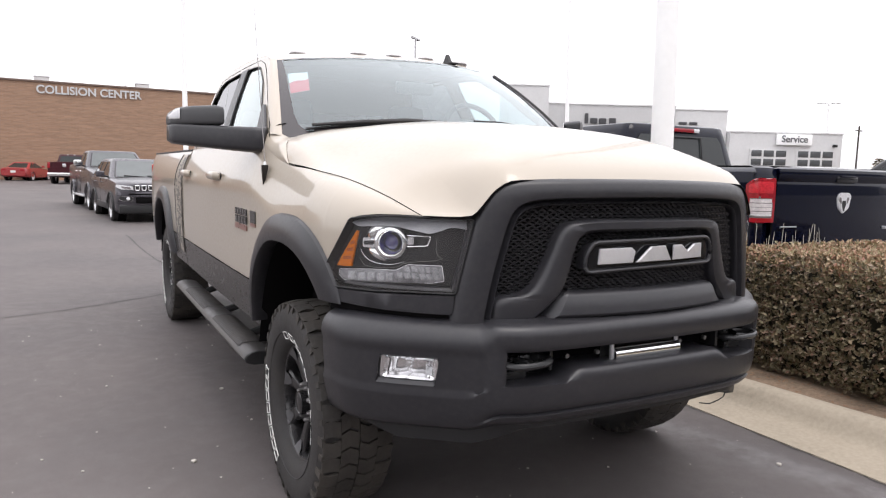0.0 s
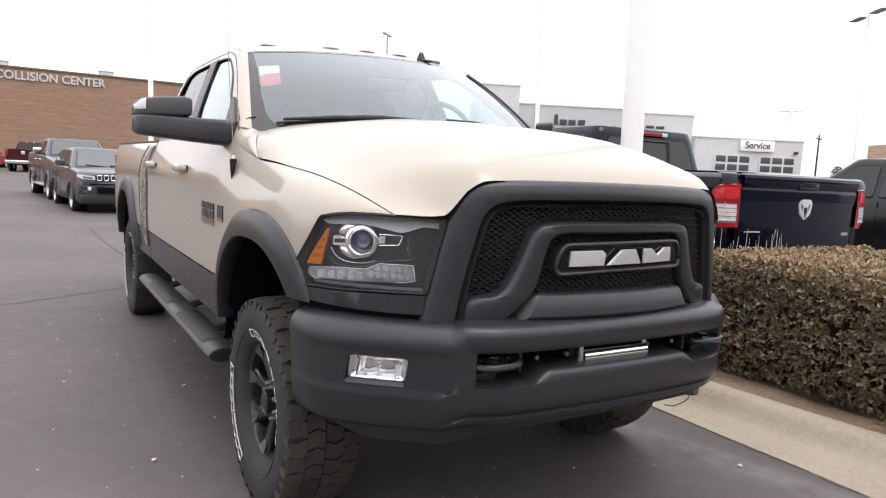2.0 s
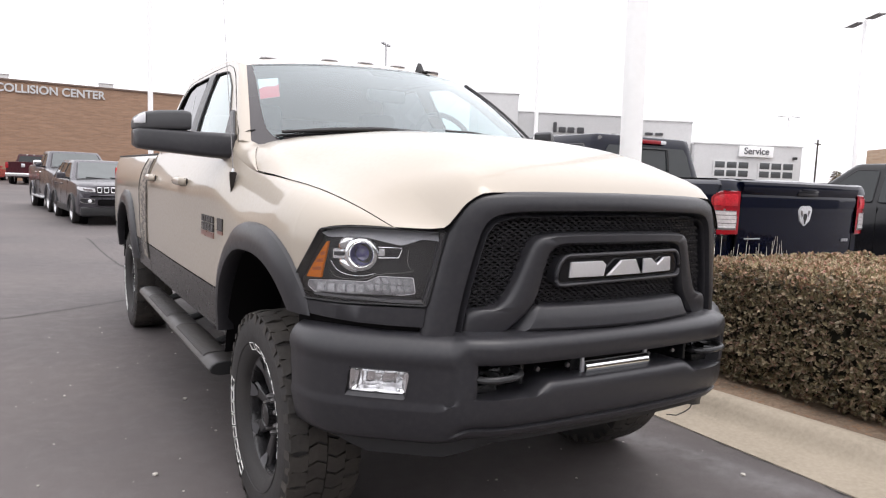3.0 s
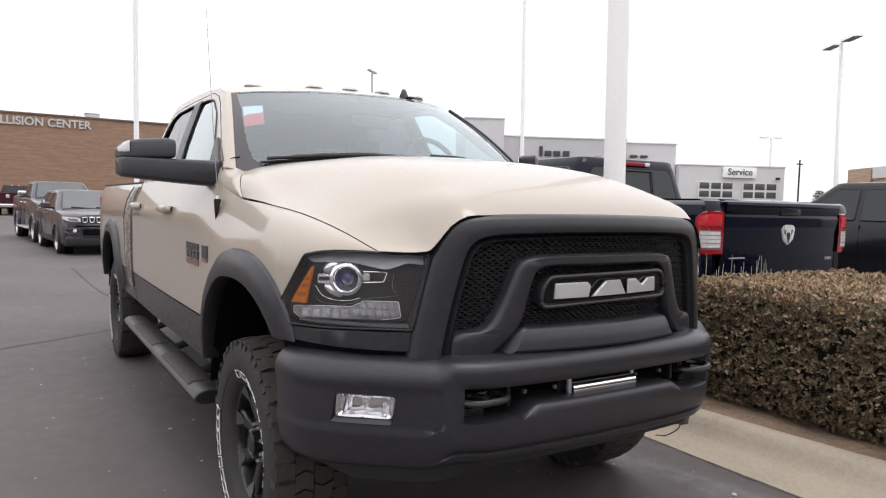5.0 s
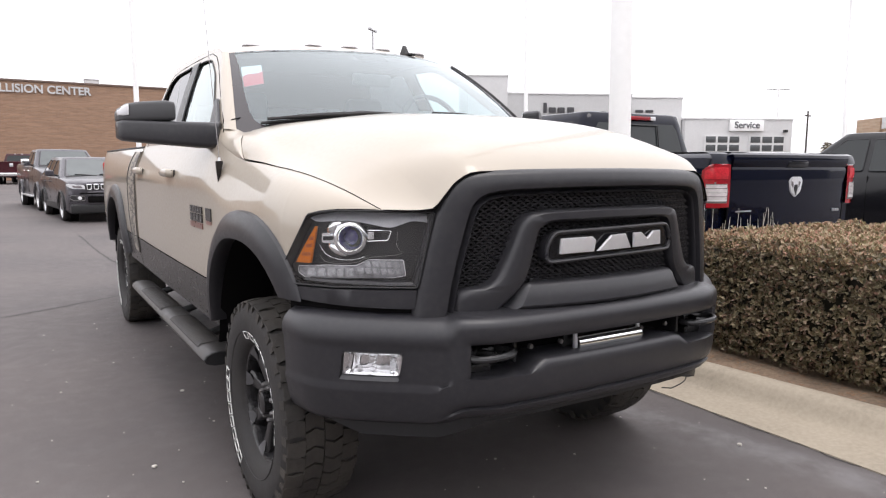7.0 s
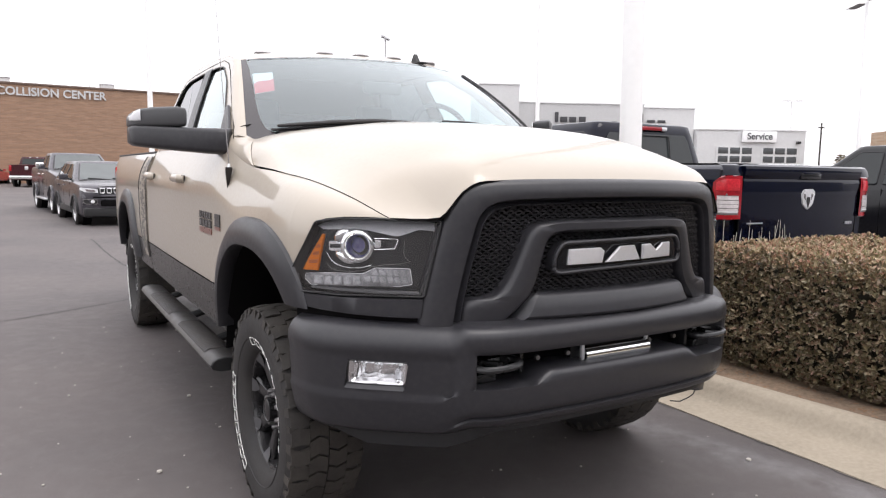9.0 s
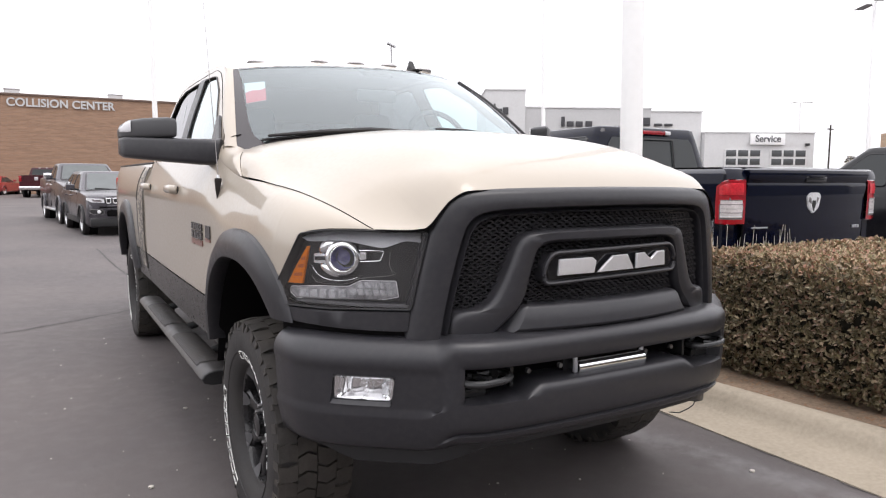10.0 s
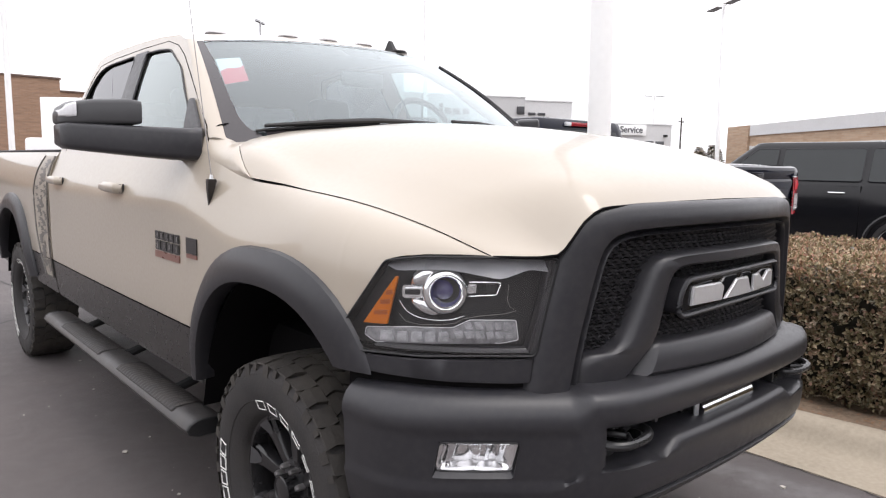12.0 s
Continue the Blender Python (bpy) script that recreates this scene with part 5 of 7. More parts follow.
# ---- mirrors
def tow_mirror(sgn):
    dx, dz = (-0.04, 0.05) if sgn > 0 else (0.0, 0.0)

    def ring(x, y0, y1, z0, z1, n=16):
        x, z0, z1 = x + dx * min(1.0, (x - 0.915) / 0.1), z0 + dz * min(1.0, (x - 0.9) / 0.1), z1 + dz * min(1.0, (x - 0.9) / 0.1)
        cy, cz, ry, rz = (y0 + y1) / 2, (z0 + z1) / 2, (y1 - y0) / 2, (z1 - z0) / 2
        out = []
        for k in range(n):
            c = 2 * math.pi * k / n
            out.append((sgn * x, cy + ry * math.copysign(abs(math.cos(c)) ** 0.36, math.cos(c)), cz + rz * math.copysign(abs(math.sin(c)) ** 0.36, math.sin(c))))
        return out
    def swept(x, y0, y1, z0, z1):
        d = max(0.0, x - 0.97) * 1.08
        return ring(x, y0 + d, y1 + d, z0, z1, 24)
    arm = capped([swept(0.915, 1.62, 1.80, 1.432, 1.552), swept(0.94, 1.59, 1.78, 1.428, 1.546), swept(0.99, 1.58, 1.77, 1.430, 1.546), swept(1.12, 1.59, 1.76, 1.444, 1.552), swept(1.23, 1.60, 1.76, 1.458, 1.560), swept(1.285, 1.61, 1.75, 1.466, 1.562), swept(1.304, 1.63, 1.73, 1.48, 1.555)])
    mir = part("side_mirror", arm, TRIM, truck, "large dark grey towing mirror", smooth=60)
    head = capped([swept(1.085, 1.64, 1.75, 1.562, 1.628), swept(1.092, 1.615, 1.77, 1.556, 1.640), swept(1.12, 1.605, 1.79, 1.553, 1.648), swept(1.21, 1.605, 1.79, 1.553, 1.646), swept(1.268, 1.615, 1.78, 1.554, 1.638), swept(1.295, 1.635, 1.76, 1.556, 1.618), swept(1.304, 1.66, 1.74, 1.56, 1.598)])
    part("mirror_head", head, simple("mirror_cap", (0.050, 0.050, 0.053), 0.42, grain=0.08, scale=400, bump=0.05), mir, smooth=60)
    lens = capped([swept(1.262, 1.608, 1.70, 1.580, 1.636), swept(1.283, 1.612, 1.70, 1.580, 1.626), swept(1.303, 1.64, 1.70, 1.583, 1.603)])
    part("clearance_lens", lens, CLEARLENS, mir, "clear clearance lamp")
    part("mirror_glass", box(sgn * 1.17 + dx, 1.985, 1.56 + dz, 0.25, 0.006, 0.15, 0.003, turn=Matrix.Rotation(radians(43 * sgn), 4, "Z")), CHROME, mir)
    part("sail", prism(rounded([(1.62, 1.435), (1.655, 1.55), (1.80, 1.672), (1.83, 1.665), (1.80, 1.55), (1.80, 1.46)], 0.02), 0.010, lambda u, v, w: cab_at(sgn, 0.004 + w)(u, v)), TRIM, mir)


for sgn in (-1, 1):
    tow_mirror(sgn)

# ---- aerial on the fender with its dark foot
FOOT = simple("brownish_black_plastic", (0.022, 0.019, 0.018), 0.4, grain=0.15, scale=200)
foot = capped([[(-0.985 + a * k, 1.40 + d + b * k, z) for a, b in ((-0.018, -0.012), (0.011, -0.013), (0.014, 0.018), (-0.014, 0.020))] for z, k, d in ((1.272, 0.10, 0.03), (1.315, 0.55, 0.018), (1.362, 1.0, 0.0), (1.370, 0.92, 0.0))])
part("aerial_foot", foot, FOOT, truck, "black aerial foot")
part("aerial_knob", tube([(-0.985, 1.405, 1.365), (-0.985, 1.405, 1.385)], [0.008, 0.005], 10), SATIN, truck)
part("aerial", tube([(-0.985, 1.405, 1.38), (-0.985, 1.52, 1.82), (-0.987, 1.61, 2.22)], [0.0018, 0.0014, 0.0010], 6), NUT, truck, "thin whip aerial")

# ---- roof lamps and fin
PALELENS = simple("pale_marker_lens", (0.55, 0.54, 0.54), 0.15, grain=0.15, scale=60, coat=0.5)
LAMPBASE = simple("grey_lamp_base", (0.16, 0.15, 0.15), 0.5)
for x in (-0.551, -0.188, 0.043, 0.264, 0.515):
    yy = 2.35 - 0.02 * (1 - (abs(x) / 0.6) ** 2)
    zz = roof_point(x / 0.735, yy)[2] + 0.018
    lampb = part("roof_lamp", revolve([(0.052, -0.006), (0.051, 0.002), (0.043, 0.011), (0.024, 0.018), (0.0001, 0.0195)], lambda a, b, h: (x + a, yy + b * 0.8, zz - 0.006 + h), 24), PALELENS, truck, "small clear roof marker lamp")
    part("lamp_base", revolve([(0.050, -0.03), (0.054, -0.014), (0.055, -0.009), (0.050, -0.006)], lambda a, b, h: (x + a, yy + b * 0.8, zz + h), 24), LAMPBASE, lampb)
fin = [(2.088, 0.0), (2.112, 0.035), (2.130, 0.066), (2.152, 0.068), (2.182, 0.0)]
zf = roof_point(0.46, 2.2)[2] - 0.006
part("roof_fin", prism(rounded([(u + 0.06, v + zf) for u, v in fin], 0.012), 0.03, lambda u, v, w: (0.35 + (w - 0.015) * (1.0 - 0.7 * max(0, v - zf) / 0.08), u, v)), BLACK, truck, "black shark fin aerial")
part("fin_base", box(0.35, 2.19, zf + 0.004, 0.06, 0.17, 0.012, 0.005), BLACK, truck)

# ---- wipers and sticker
for pts in ([(-0.84, 0.035), (-0.58, 0.022), (-0.34, 0.016), (-0.05, -0.005)], [(0.06, 0.004), (0.25, 0.008), (0.45, 0.006), (0.58, -0.005)]):
    wp = part("wiper", tube([shield(s, v, 0.022 if pts[0][0] < 0 else 0.030) for s, v in pts], [0.007, 0.011, 0.011, 0.006], 8), BLACK, truck, "black wiper arm")
    part("blade", tube([shield(s, v - 0.004, 0.009) for s, v in ((pts[0][0] - 0.03, pts[0][1]), pts[1], pts[2])], 0.007, 6), BLACK, wp)
def paper(s, k, lift):
    """The sticker: s across 0 to 1, k up 0 to 1."""
    return shield(-0.92 + 0.015 * k * s + 0.112 * s, 0.468 + 0.02 * s + (0.292 - 0.016 * s) * k, lift)


stick = part("window_sticker", sheet([[paper(s, k, -0.004) for s in spread(0, 1, 5)] for k in spread(0, 1, 5)]), simple("white_paper", (0.78, 0.8, 0.8), 0.7, grain=0.05), truck, "white and red paper sticker")
part("red_half", sheet([[paper(s, k * (0.47 + 0.17 * s + 0.05 * math.sin(s * 6)), -0.0025) for s in spread(0, 1, 9)] for k in spread(0, 1, 5)]), simple("red_print", (0.66, 0.075, 0.10), 0.6, grain=0.08), stick)

# ---- cabin
DASH = simple("dark_dashboard", (0.05, 0.05, 0.052), 0.7, grain=0.15, scale=90, bump=0.2)
bm = sheet([[(x, y + 0.08 * (abs(x) / 0.8) ** 2, z) for x in spread(-0.84, 0.84, 13)] for y, z in ((1.48, 1.485), (1.62, 1.50), (1.80, 1.49), (1.88, 1.44), (1.90, 1.2))])
part("dashboard", bm, DASH, truck)
part("cabin_floor", box(0, 2.75, 0.90, 1.7, 2.2, 0.05, 0.01), DASH, truck)
for x in (-0.42, 0.42):
    st = part("front_seat", box(x, 2.55, 1.10, 0.54, 0.55, 0.2, 0.07, 3), SEAT, truck)
    part("backrest", box(x, 2.82, 1.36, 0.52, 0.16, 0.58, 0.07, 3, Matrix.Rotation(radians(-14), 4, "X")), SEAT, st)
    part("head_rest", box(x, 2.93, 1.73, 0.27, 0.11, 0.17, 0.05, 3, Matrix.Rotation(radians(-12), 4, "X")), SEAT, st)
rear_seat = part("rear_seat", box(0, 3.36, 1.25, 1.5, 0.2, 0.62, 0.07, 3, Matrix.Rotation(radians(-12), 4, "X")), SEAT, truck)
for x in (-0.45, 0.45):
    part("head_rest", box(x, 3.45, 1.62, 0.26, 0.1, 0.14, 0.04, 3), SEAT, rear_seat)
sw0, tilt = Vector((0.43, 1.99, 1.60)), Matrix.Rotation(radians(-28), 3, "X")
ringp = [sw0 + tilt @ Vector((0.19 * math.cos(c), 0, 0.19 * math.sin(c))) for c in spread(0, 2 * math.pi, 33)]
wheel_ob = part("steering_wheel", tube(ringp, 0.016, 8), DASH, truck, "dark steering wheel")
part("wheel_hub", box(sw0.x, sw0.y, sw0.z, 0.20, 0.06, 0.16, 0.03, 3, Matrix.Rotation(radians(-28), 4, "X")), DASH, wheel_ob)
for c in (0, math.pi, -math.pi / 2):
    part("wheel_spoke", tube([sw0 + tilt @ Vector((0.07 * math.cos(c), 0, 0.07 * math.sin(c))), sw0 + tilt @ Vector((0.19 * math.cos(c), 0, 0.19 * math.sin(c)))], 0.016, 6), DASH, wheel_ob)
part("rear_view_mirror", box(0.02, 1.98, 1.83, 0.24, 0.03, 0.07, 0.02, 3), DASH, truck)
head = sheet([[(s * 0.70, y, roof_point(s * 0.9, y)[2] - 0.03) for s in spread(-1, 1, 13)] for y in spread(2.15, 3.55, 8)])
part("headliner", head, simple("pale_headliner", (0.42, 0.41, 0.39), 0.9, grain=0.05), truck)
# loose wire under the bumper
part("hanging_wire", tube([(0.735, 0.31, 0.54), (0.73, 0.30, 0.50), (0.722, 0.30, 0.455), (0.705, 0.30, 0.425), (0.675, 0.30, 0.414), (0.62, 0.30, 0.405), (0.56, 0.30, 0.418)], 0.0025, 6), BLACK, truck, "thin dark wire under the bumper")


# ---------------------------------------------------------------- ground
def asphalt():
    m, n, l, b = material("worn_asphalt")
    co = n.new("ShaderNodeTexCoord")

    def noise_at(scale, detail=4.0, rough=0.6):
        t = n.new("ShaderNodeTexNoise")
        t.inputs["Scale"].default_value, t.inputs["Detail"].default_value, t.inputs["Roughness"].default_value = scale, detail, rough
        l.new(co.outputs["Object"], t.inputs["Vector"])
        return t
    fine, mid, wide = noise_at(260, 3), noise_at(9, 6, 0.7), noise_at(0.35, 6, 0.62)
    ramp = n.new("ShaderNodeValToRGB")
    ramp.color_ramp.elements[0].position, ramp.color_ramp.elements[0].color = 0.3, (0.073, 0.0645, 0.0650, 1)
    ramp.color_ramp.elements[1].position, ramp.color_ramp.elements[1].color = 0.72, (0.124, 0.1055, 0.1005, 1)
    l.new(wide.outputs[0], ramp.inputs[0])
    speck = n.new("ShaderNodeMapRange")
    speck.inputs[1].default_value, speck.inputs[2].default_value, speck.inputs[3].default_value, speck.inputs[4].default_value = 0.35, 0.72, 0.72, 1.4
    l.new(fine.outputs[0], speck.inputs[0])
    mul = n.new("ShaderNodeMix")
    mul.data_type, mul.blend_type = "RGBA", "MULTIPLY"
    mul.inputs[0].default_value = 1
    l.new(ramp.outputs[0], mul.inputs[6]), l.new(speck.outputs[0], mul.inputs[7])
    # pale chalky stains
    stain = n.new("ShaderNodeMapRange")
    stain.inputs[1].default_value, stain.inputs[2].default_value, stain.inputs[3].default_value, stain.inputs[4].default_value = 0.57, 0.82, 0.0, 0.22
    l.new(mid.outputs[0], stain.inputs[0])
    mix = n.new("ShaderNodeMix")
    mix.data_type = "RGBA"
    l.new(stain.outputs[0], mix.inputs[0]), l.new(mul.outputs[2], mix.inputs[6])
    mix.inputs[7].default_value = (0.2, 0.19, 0.185, 1)
    # a pale dried smear that follows the gutter
    xyz, line = n.new("ShaderNodeSeparateXYZ"), n.new("ShaderNodeMath")
    l.new(co.outputs["Object"], xyz.inputs[0])
    line.operation = "MULTIPLY_ADD"
    l.new(xyz.outputs[1], line.inputs[0]), l.new(xyz.outputs[0], line.inputs[2])
    line.inputs[1].default_value = 0.2
    bandf, blot = n.new("ShaderNodeFloatCurve"), noise_at(2.6, 7, 0.72)
    pts = bandf.mapping.curves[0].points
    pts[0].location, pts[1].location = (0.0, 0.0), (1.0, 0.0)
    for px, py in ((0.45, 0.0), (0.53, 0.5), (0.58, 0.85), (0.63, 0.35), (0.68, 0.0)):
        pts.new(px, py)
    bandf.mapping.update()
    half = n.new("ShaderNodeMath")
    half.operation = "MULTIPLY"
    half.inputs[1].default_value = 0.45
    l.new(line.outputs[0], half.inputs[0]), l.new(half.outputs[0], bandf.inputs["Value"])
    cutn, amount = n.new("ShaderNodeMapRange"), n.new("ShaderNodeMath")
    cutn.inputs[1].default_value, cutn.inputs[2].default_value, cutn.inputs[3].default_value, cutn.inputs[4].default_value = 0.40, 0.70, 0.0, 0.75
    amount.operation = "MULTIPLY"
    l.new(blot.outputs[0], cutn.inputs[0]), l.new(cutn.outputs[0], amount.inputs[0]), l.new(bandf.outputs[0], amount.inputs[1])
    reach, part_ = n.new("ShaderNodeMapRange"), n.new("ShaderNodeMath")
    reach.inputs[1].default_value, reach.inputs[2].default_value, reach.inputs[3].default_value, reach.inputs[4].default_value = 1.2, 2.6, 1.0, 0.0
    part_.operation = "MULTIPLY"
    l.new(xyz.outputs[1], reach.inputs[0]), l.new(reach.outputs[0], part_.inputs[0]), l.new(amount.outputs[0], part_.inputs[1])
    smear = n.new("ShaderNodeMix")
    smear.data_type = "RGBA"
    l.new(part_.outputs[0], smear.inputs[0]), l.new(mix.outputs[2], smear.inputs[6])
    smear.inputs[7].default_value = (0.24, 0.235, 0.24, 1)
    l.new(smear.outputs[2], b.inputs["Base Color"])
    rr = n.new("ShaderNodeMapRange")
    rr.inputs[1].default_value, rr.inputs[2].default_value, rr.inputs[3].default_value, rr.inputs[4].default_value = 0.3, 0.7, 0.62, 0.82
    l.new(mid.outputs[0], rr.inputs[0]), l.new(rr.outputs[0], b.inputs["Roughness"])
    bp = n.new("ShaderNodeBump")
    bp.inputs["Strength"].default_value, bp.inputs["Distance"].default_value = 0.45, 0.004
    l.new(fine.outputs[0], bp.inputs["Height"]), l.new(bp.outputs[0], b.inputs["Normal"])
    return m


ASPHALT = asphalt()
CONCRETE = simple("kerb_concrete", (0.335, 0.287, 0.222), 0.85, grain=0.20, scale=45, bump=0.35, dust=0.35)
SOIL = simple("brown_mulch", (0.19, 0.135, 0.092), 0.95, grain=0.5, scale=45, bump=0.9)
bm = sheet([[(x, y, 0) for x in (-900, -60, -12, -4, 0, 1.43, 30, 120, 900)] for y in (-900, -60, -8, 0, 8, 30, 70, 200, 1200)])
ground = tagged(part("ground", bm, ASPHALT, smooth=0), "dark grey asphalt car park with cracks and stains", "asphalt ground", kind="structure")
# cracks
CRACK = simple("crack_filler", (0.018, 0.017, 0.017), 0.7)
rng = random.Random(11)


def crack(points, width):
    pts, line = smoothed([(*p, 0.003) for p in points], 1), []
    for a, b in zip(pts, pts[1:]):
        for k in range(8):
            p = a.lerp(b, k / 8)
            line.append(p + Vector((rng.uniform(-1, 1), rng.uniform(-1, 1), 0)) * 0.018)
    rows = []
    for i, p in enumerate(line):
        d = (line[min(i + 1, len(line) - 1)] - line[max(i - 1, 0)]).normalized()
        s = Vector((-d.y, d.x, 0)) * width * rng.uniform(0.35, 1.0) / 2
        rows.append([p - s, p + s])
    return sheet(rows)


for pts, w in (([(-0.6, 6.25), (-0.93, 6.05), (-1.18, 5.87), (-1.5, 5.68), (-1.8, 5.52), (-2.3, 5.33), (-3.4, 4.9), (-4.6, 4.5)], 0.020), ([(-0.45, 7.4), (-0.63, 8.5), (-0.70, 9.7), (-0.75, 11.2), (-0.78, 13.0)], 0.026)):
    tagged(part("crack", crack(pts, w), CRACK, ground), kind="stuff")


# pebbles
def pebbles():
    bm = bmesh.new()
    spots = [(-0.959, 2.59), (-1.278, 1.57), (1.2, 0.35), (0.7, -0.2), (0.9, 0.1), (-0.2, -0.4)] + [(rng.uniform(-3.5, 1.4), rng.uniform(-1.2, 5)) for _ in range(420)]
    for i, (x, y) in enumerate(spots):
        r = 0.014 if i < 3 else 0.0016 + 0.0065 * rng.random() ** 3
        own = bmesh.new()
        bmesh.ops.create_icosphere(own, subdivisions=1, radius=r, matrix=Matrix.Translation((x, y, r * 0.45)) @ Matrix.Diagonal((1, 1, 0.6, 1)))
        joined(bm, own)
    return bm


tagged(part("pebbles", pebbles(), simple("pale_stone", (0.48, 0.45, 0.41), 0.8, grain=0.3)), "small pale pebbles scattered over the asphalt", "pebbles", kind="stuff")

# kerb and gutter
prof = [(1.43, -0.03), (1.432, 0.006), (1.50, 0.012), (1.62, 0.020), (1.68, 0.030), (1.715, 0.046), (1.745, 0.085), (1.775, 0.122), (1.80, 0.140), (1.84, 0.148), (1.88, 0.15), (1.895, 0.142), (1.90, 0.12), (1.90, -0.03)]


def skew(y):
    """The kerb runs at a slight angle to the pickup."""
    return -0.081 * (max(-4.0, min(2.2, y)) - 0.62)


def kerb_x(x, y):
    """The gutter's lip runs on almost straight while the kerb's back closes in on it."""
    lip = 1.465 + 0.015 * (max(-1.5, min(1.6, y)) - 0.5)
    back_edge = 1.90 + skew(y)
    return lip + (back_edge - lip) * (x - 1.43) / 0.47


def kerb_piece(y0, y1):
    return sheet([[(kerb_x(x, y) + 0.003 * math.sin(y * 7 + 9 * z), y, z) for x, z in prof] for y in spread(y0, y1, 14)])


cuts = [-14, -8, -4.9, -1.85, 1.2, 4.25, 7.3, 12, 26]
kerb = tagged(new("kerb"), "pale concrete kerb with a sloped gutter along the hedge", "kerb", kind="structure")
for a, b in zip(cuts, cuts[1:]):
    part("kerb_length", kerb_piece(a + 0.004, b - 0.004), CONCRETE, kerb)
for c in cuts[1:-1]:
    part("joint_fill", sheet([[(kerb_x(x, y) + 0.003 * math.sin(y * 7 + 9 * z), y, z - 0.006) for x, z in prof[1:-1]] for y in (c - 0.02, c, c + 0.02)]), SOIL, kerb)
# broken black edge where the asphalt meets the gutter
tagged(part("asphalt_edge", crack([(kerb_x(1.425, y), y) for y in spread(-6, 8, 15)], 0.006), CRACK, ground), kind="stuff")


def bed_z(x, y):
    return 0.125 + 0.025 * noise.noise(Vector((x * 3, y * 3, 0))) + 0.012 * noise.noise(Vector((x * 14, y * 14, 3)))


bed = part("planting_bed", sheet([[(x, y, bed_z(x, y)) for x in spread(1.885 + skew(y), 2.62, 14)] for y in spread(-9, 12, 190)]), SOIL)
tagged(bed, "bare brown soil strip under the hedge", "soil", kind="structure")
bed = part("planting_bed", sheet([[(x, y, bed_z(x, y)) for x in spread(2.62, 4.5, 12)] for y in spread(-9, 1.6, 80)]), SOIL)
tagged(bed, "bare brown soil strip under the hedge", "soil", kind="structure")


def chips():
    bm = bmesh.new()
    for _ in range(1300):
        y = rng.uniform(-2.5, 2.4)
        x = 1.89 + skew(y) + 0.39 * rng.random()
        c, s_ = rng.uniform(0, 6.28), rng.uniform(0.006, 0.02)
        z = max(bed_z(x, y), 0.15 if x < 1.895 + skew(y) else 0) + 0.004
        d, e = Vector((math.cos(c), math.sin(c), rng.uniform(-0.3, 0.3))) * s_, Vector((-math.sin(c), math.cos(c), rng.uniform(-0.2, 0.4))) * s_ * 0.45
        p = Vector((x, y, z))
        bm.faces.new([bm.verts.new(q) for q in (p - d, p - e, p + d, p + e)])
    return bm


LITTER = simple("dry_leaf", (0.22, 0.13, 0.075), 0.8, grain=0.4, scale=200)
tagged(part("leaf_litter", chips(), LITTER, smooth=0), "dry brown leaves fallen under the hedge", "leaf litter", kind="stuff")


# ---------------------------------------------------------------- hedge
def leaf_material(name, colors, rough=0.5):
    m, n, l, b = material(name)
    geo, ramp = n.new("ShaderNodeNewGeometry"), n.new("ShaderNodeValToRGB")
    el = ramp.color_ramp.elements
    while len(el) < len(colors):
        el.new(0.5)
    for i, c in enumerate(colors):
        el[i].position, el[i].color = i / (len(colors) - 1), (*c, 1)
    l.new(geo.outputs["Random Per Island"], ramp.inputs[0])
    co, no = n.new("ShaderNodeTexCoord"), n.new("ShaderNodeTexNoise")
    no.inputs["Scale"].default_value = 120
    l.new(co.outputs["Object"], no.inputs["Vector"])
    mul, rg = n.new("ShaderNodeMix"), n.new("ShaderNodeMapRange")
    rg.inputs[3].default_value, rg.inputs[4].default_value = 0.7, 1.3
    l.new(no.outputs[0], rg.inputs[0])
    mul.data_type, mul.blend_type = "RGBA", "MULTIPLY"
    mul.inputs[0].default_value = 1
    l.new(ramp.outputs[0], mul.inputs[6]), l.new(rg.outputs[0], mul.inputs[7])
    l.new(mul.outputs[2], b.inputs["Base Color"])
    b.inputs["Roughness"].default_value = rough
    return m


GREEN = leaf_material("hedge_leaf", [(0.061, 0.053, 0.026), (0.143, 0.114, 0.058), (0.226, 0.182, 0.108), (0.092, 0.080, 0.038), (0.18, 0.095, 0.066), (0.30, 0.25, 0.16)], 0.42)
TIPS = leaf_material("hedge_leaf_tip", [(0.31, 0.195, 0.120), (0.215, 0.190, 0.088), (0.37, 0.21, 0.14), (0.18, 0.165, 0.073), (0.42, 0.32, 0.205), (0.35, 0.155, 0.11)], 0.45)
TWIG = simple("twig_bark", (0.05, 0.036, 0.027), 0.85, grain=0.3, scale=80)
H_X0, H_X1, H_Y0, H_Y1, H_Z0, H_Z1 = 2.14, 4.25, -7.5, 1.52, 0.13, 0.89


def hedge_front(y, z):
    return H_X0 + 0.05 * noise.noise(Vector((y * 1.6, z * 2.2, 1))) + 0.03 * noise.noise(Vector((y * 6, z * 6, 5))) + 0.10 * max(0, (z - 0.72) / 0.17) ** 2 + 0.07 * max(0, (0.4 - z) / 0.27) ** 2


def hedge_top(x, y):
    return H_Z1 + 0.03 * noise.noise(Vector((x * 2, y * 2, 9))) + 0.02 * noise.noise(Vector((x * 9, y * 9, 2)))


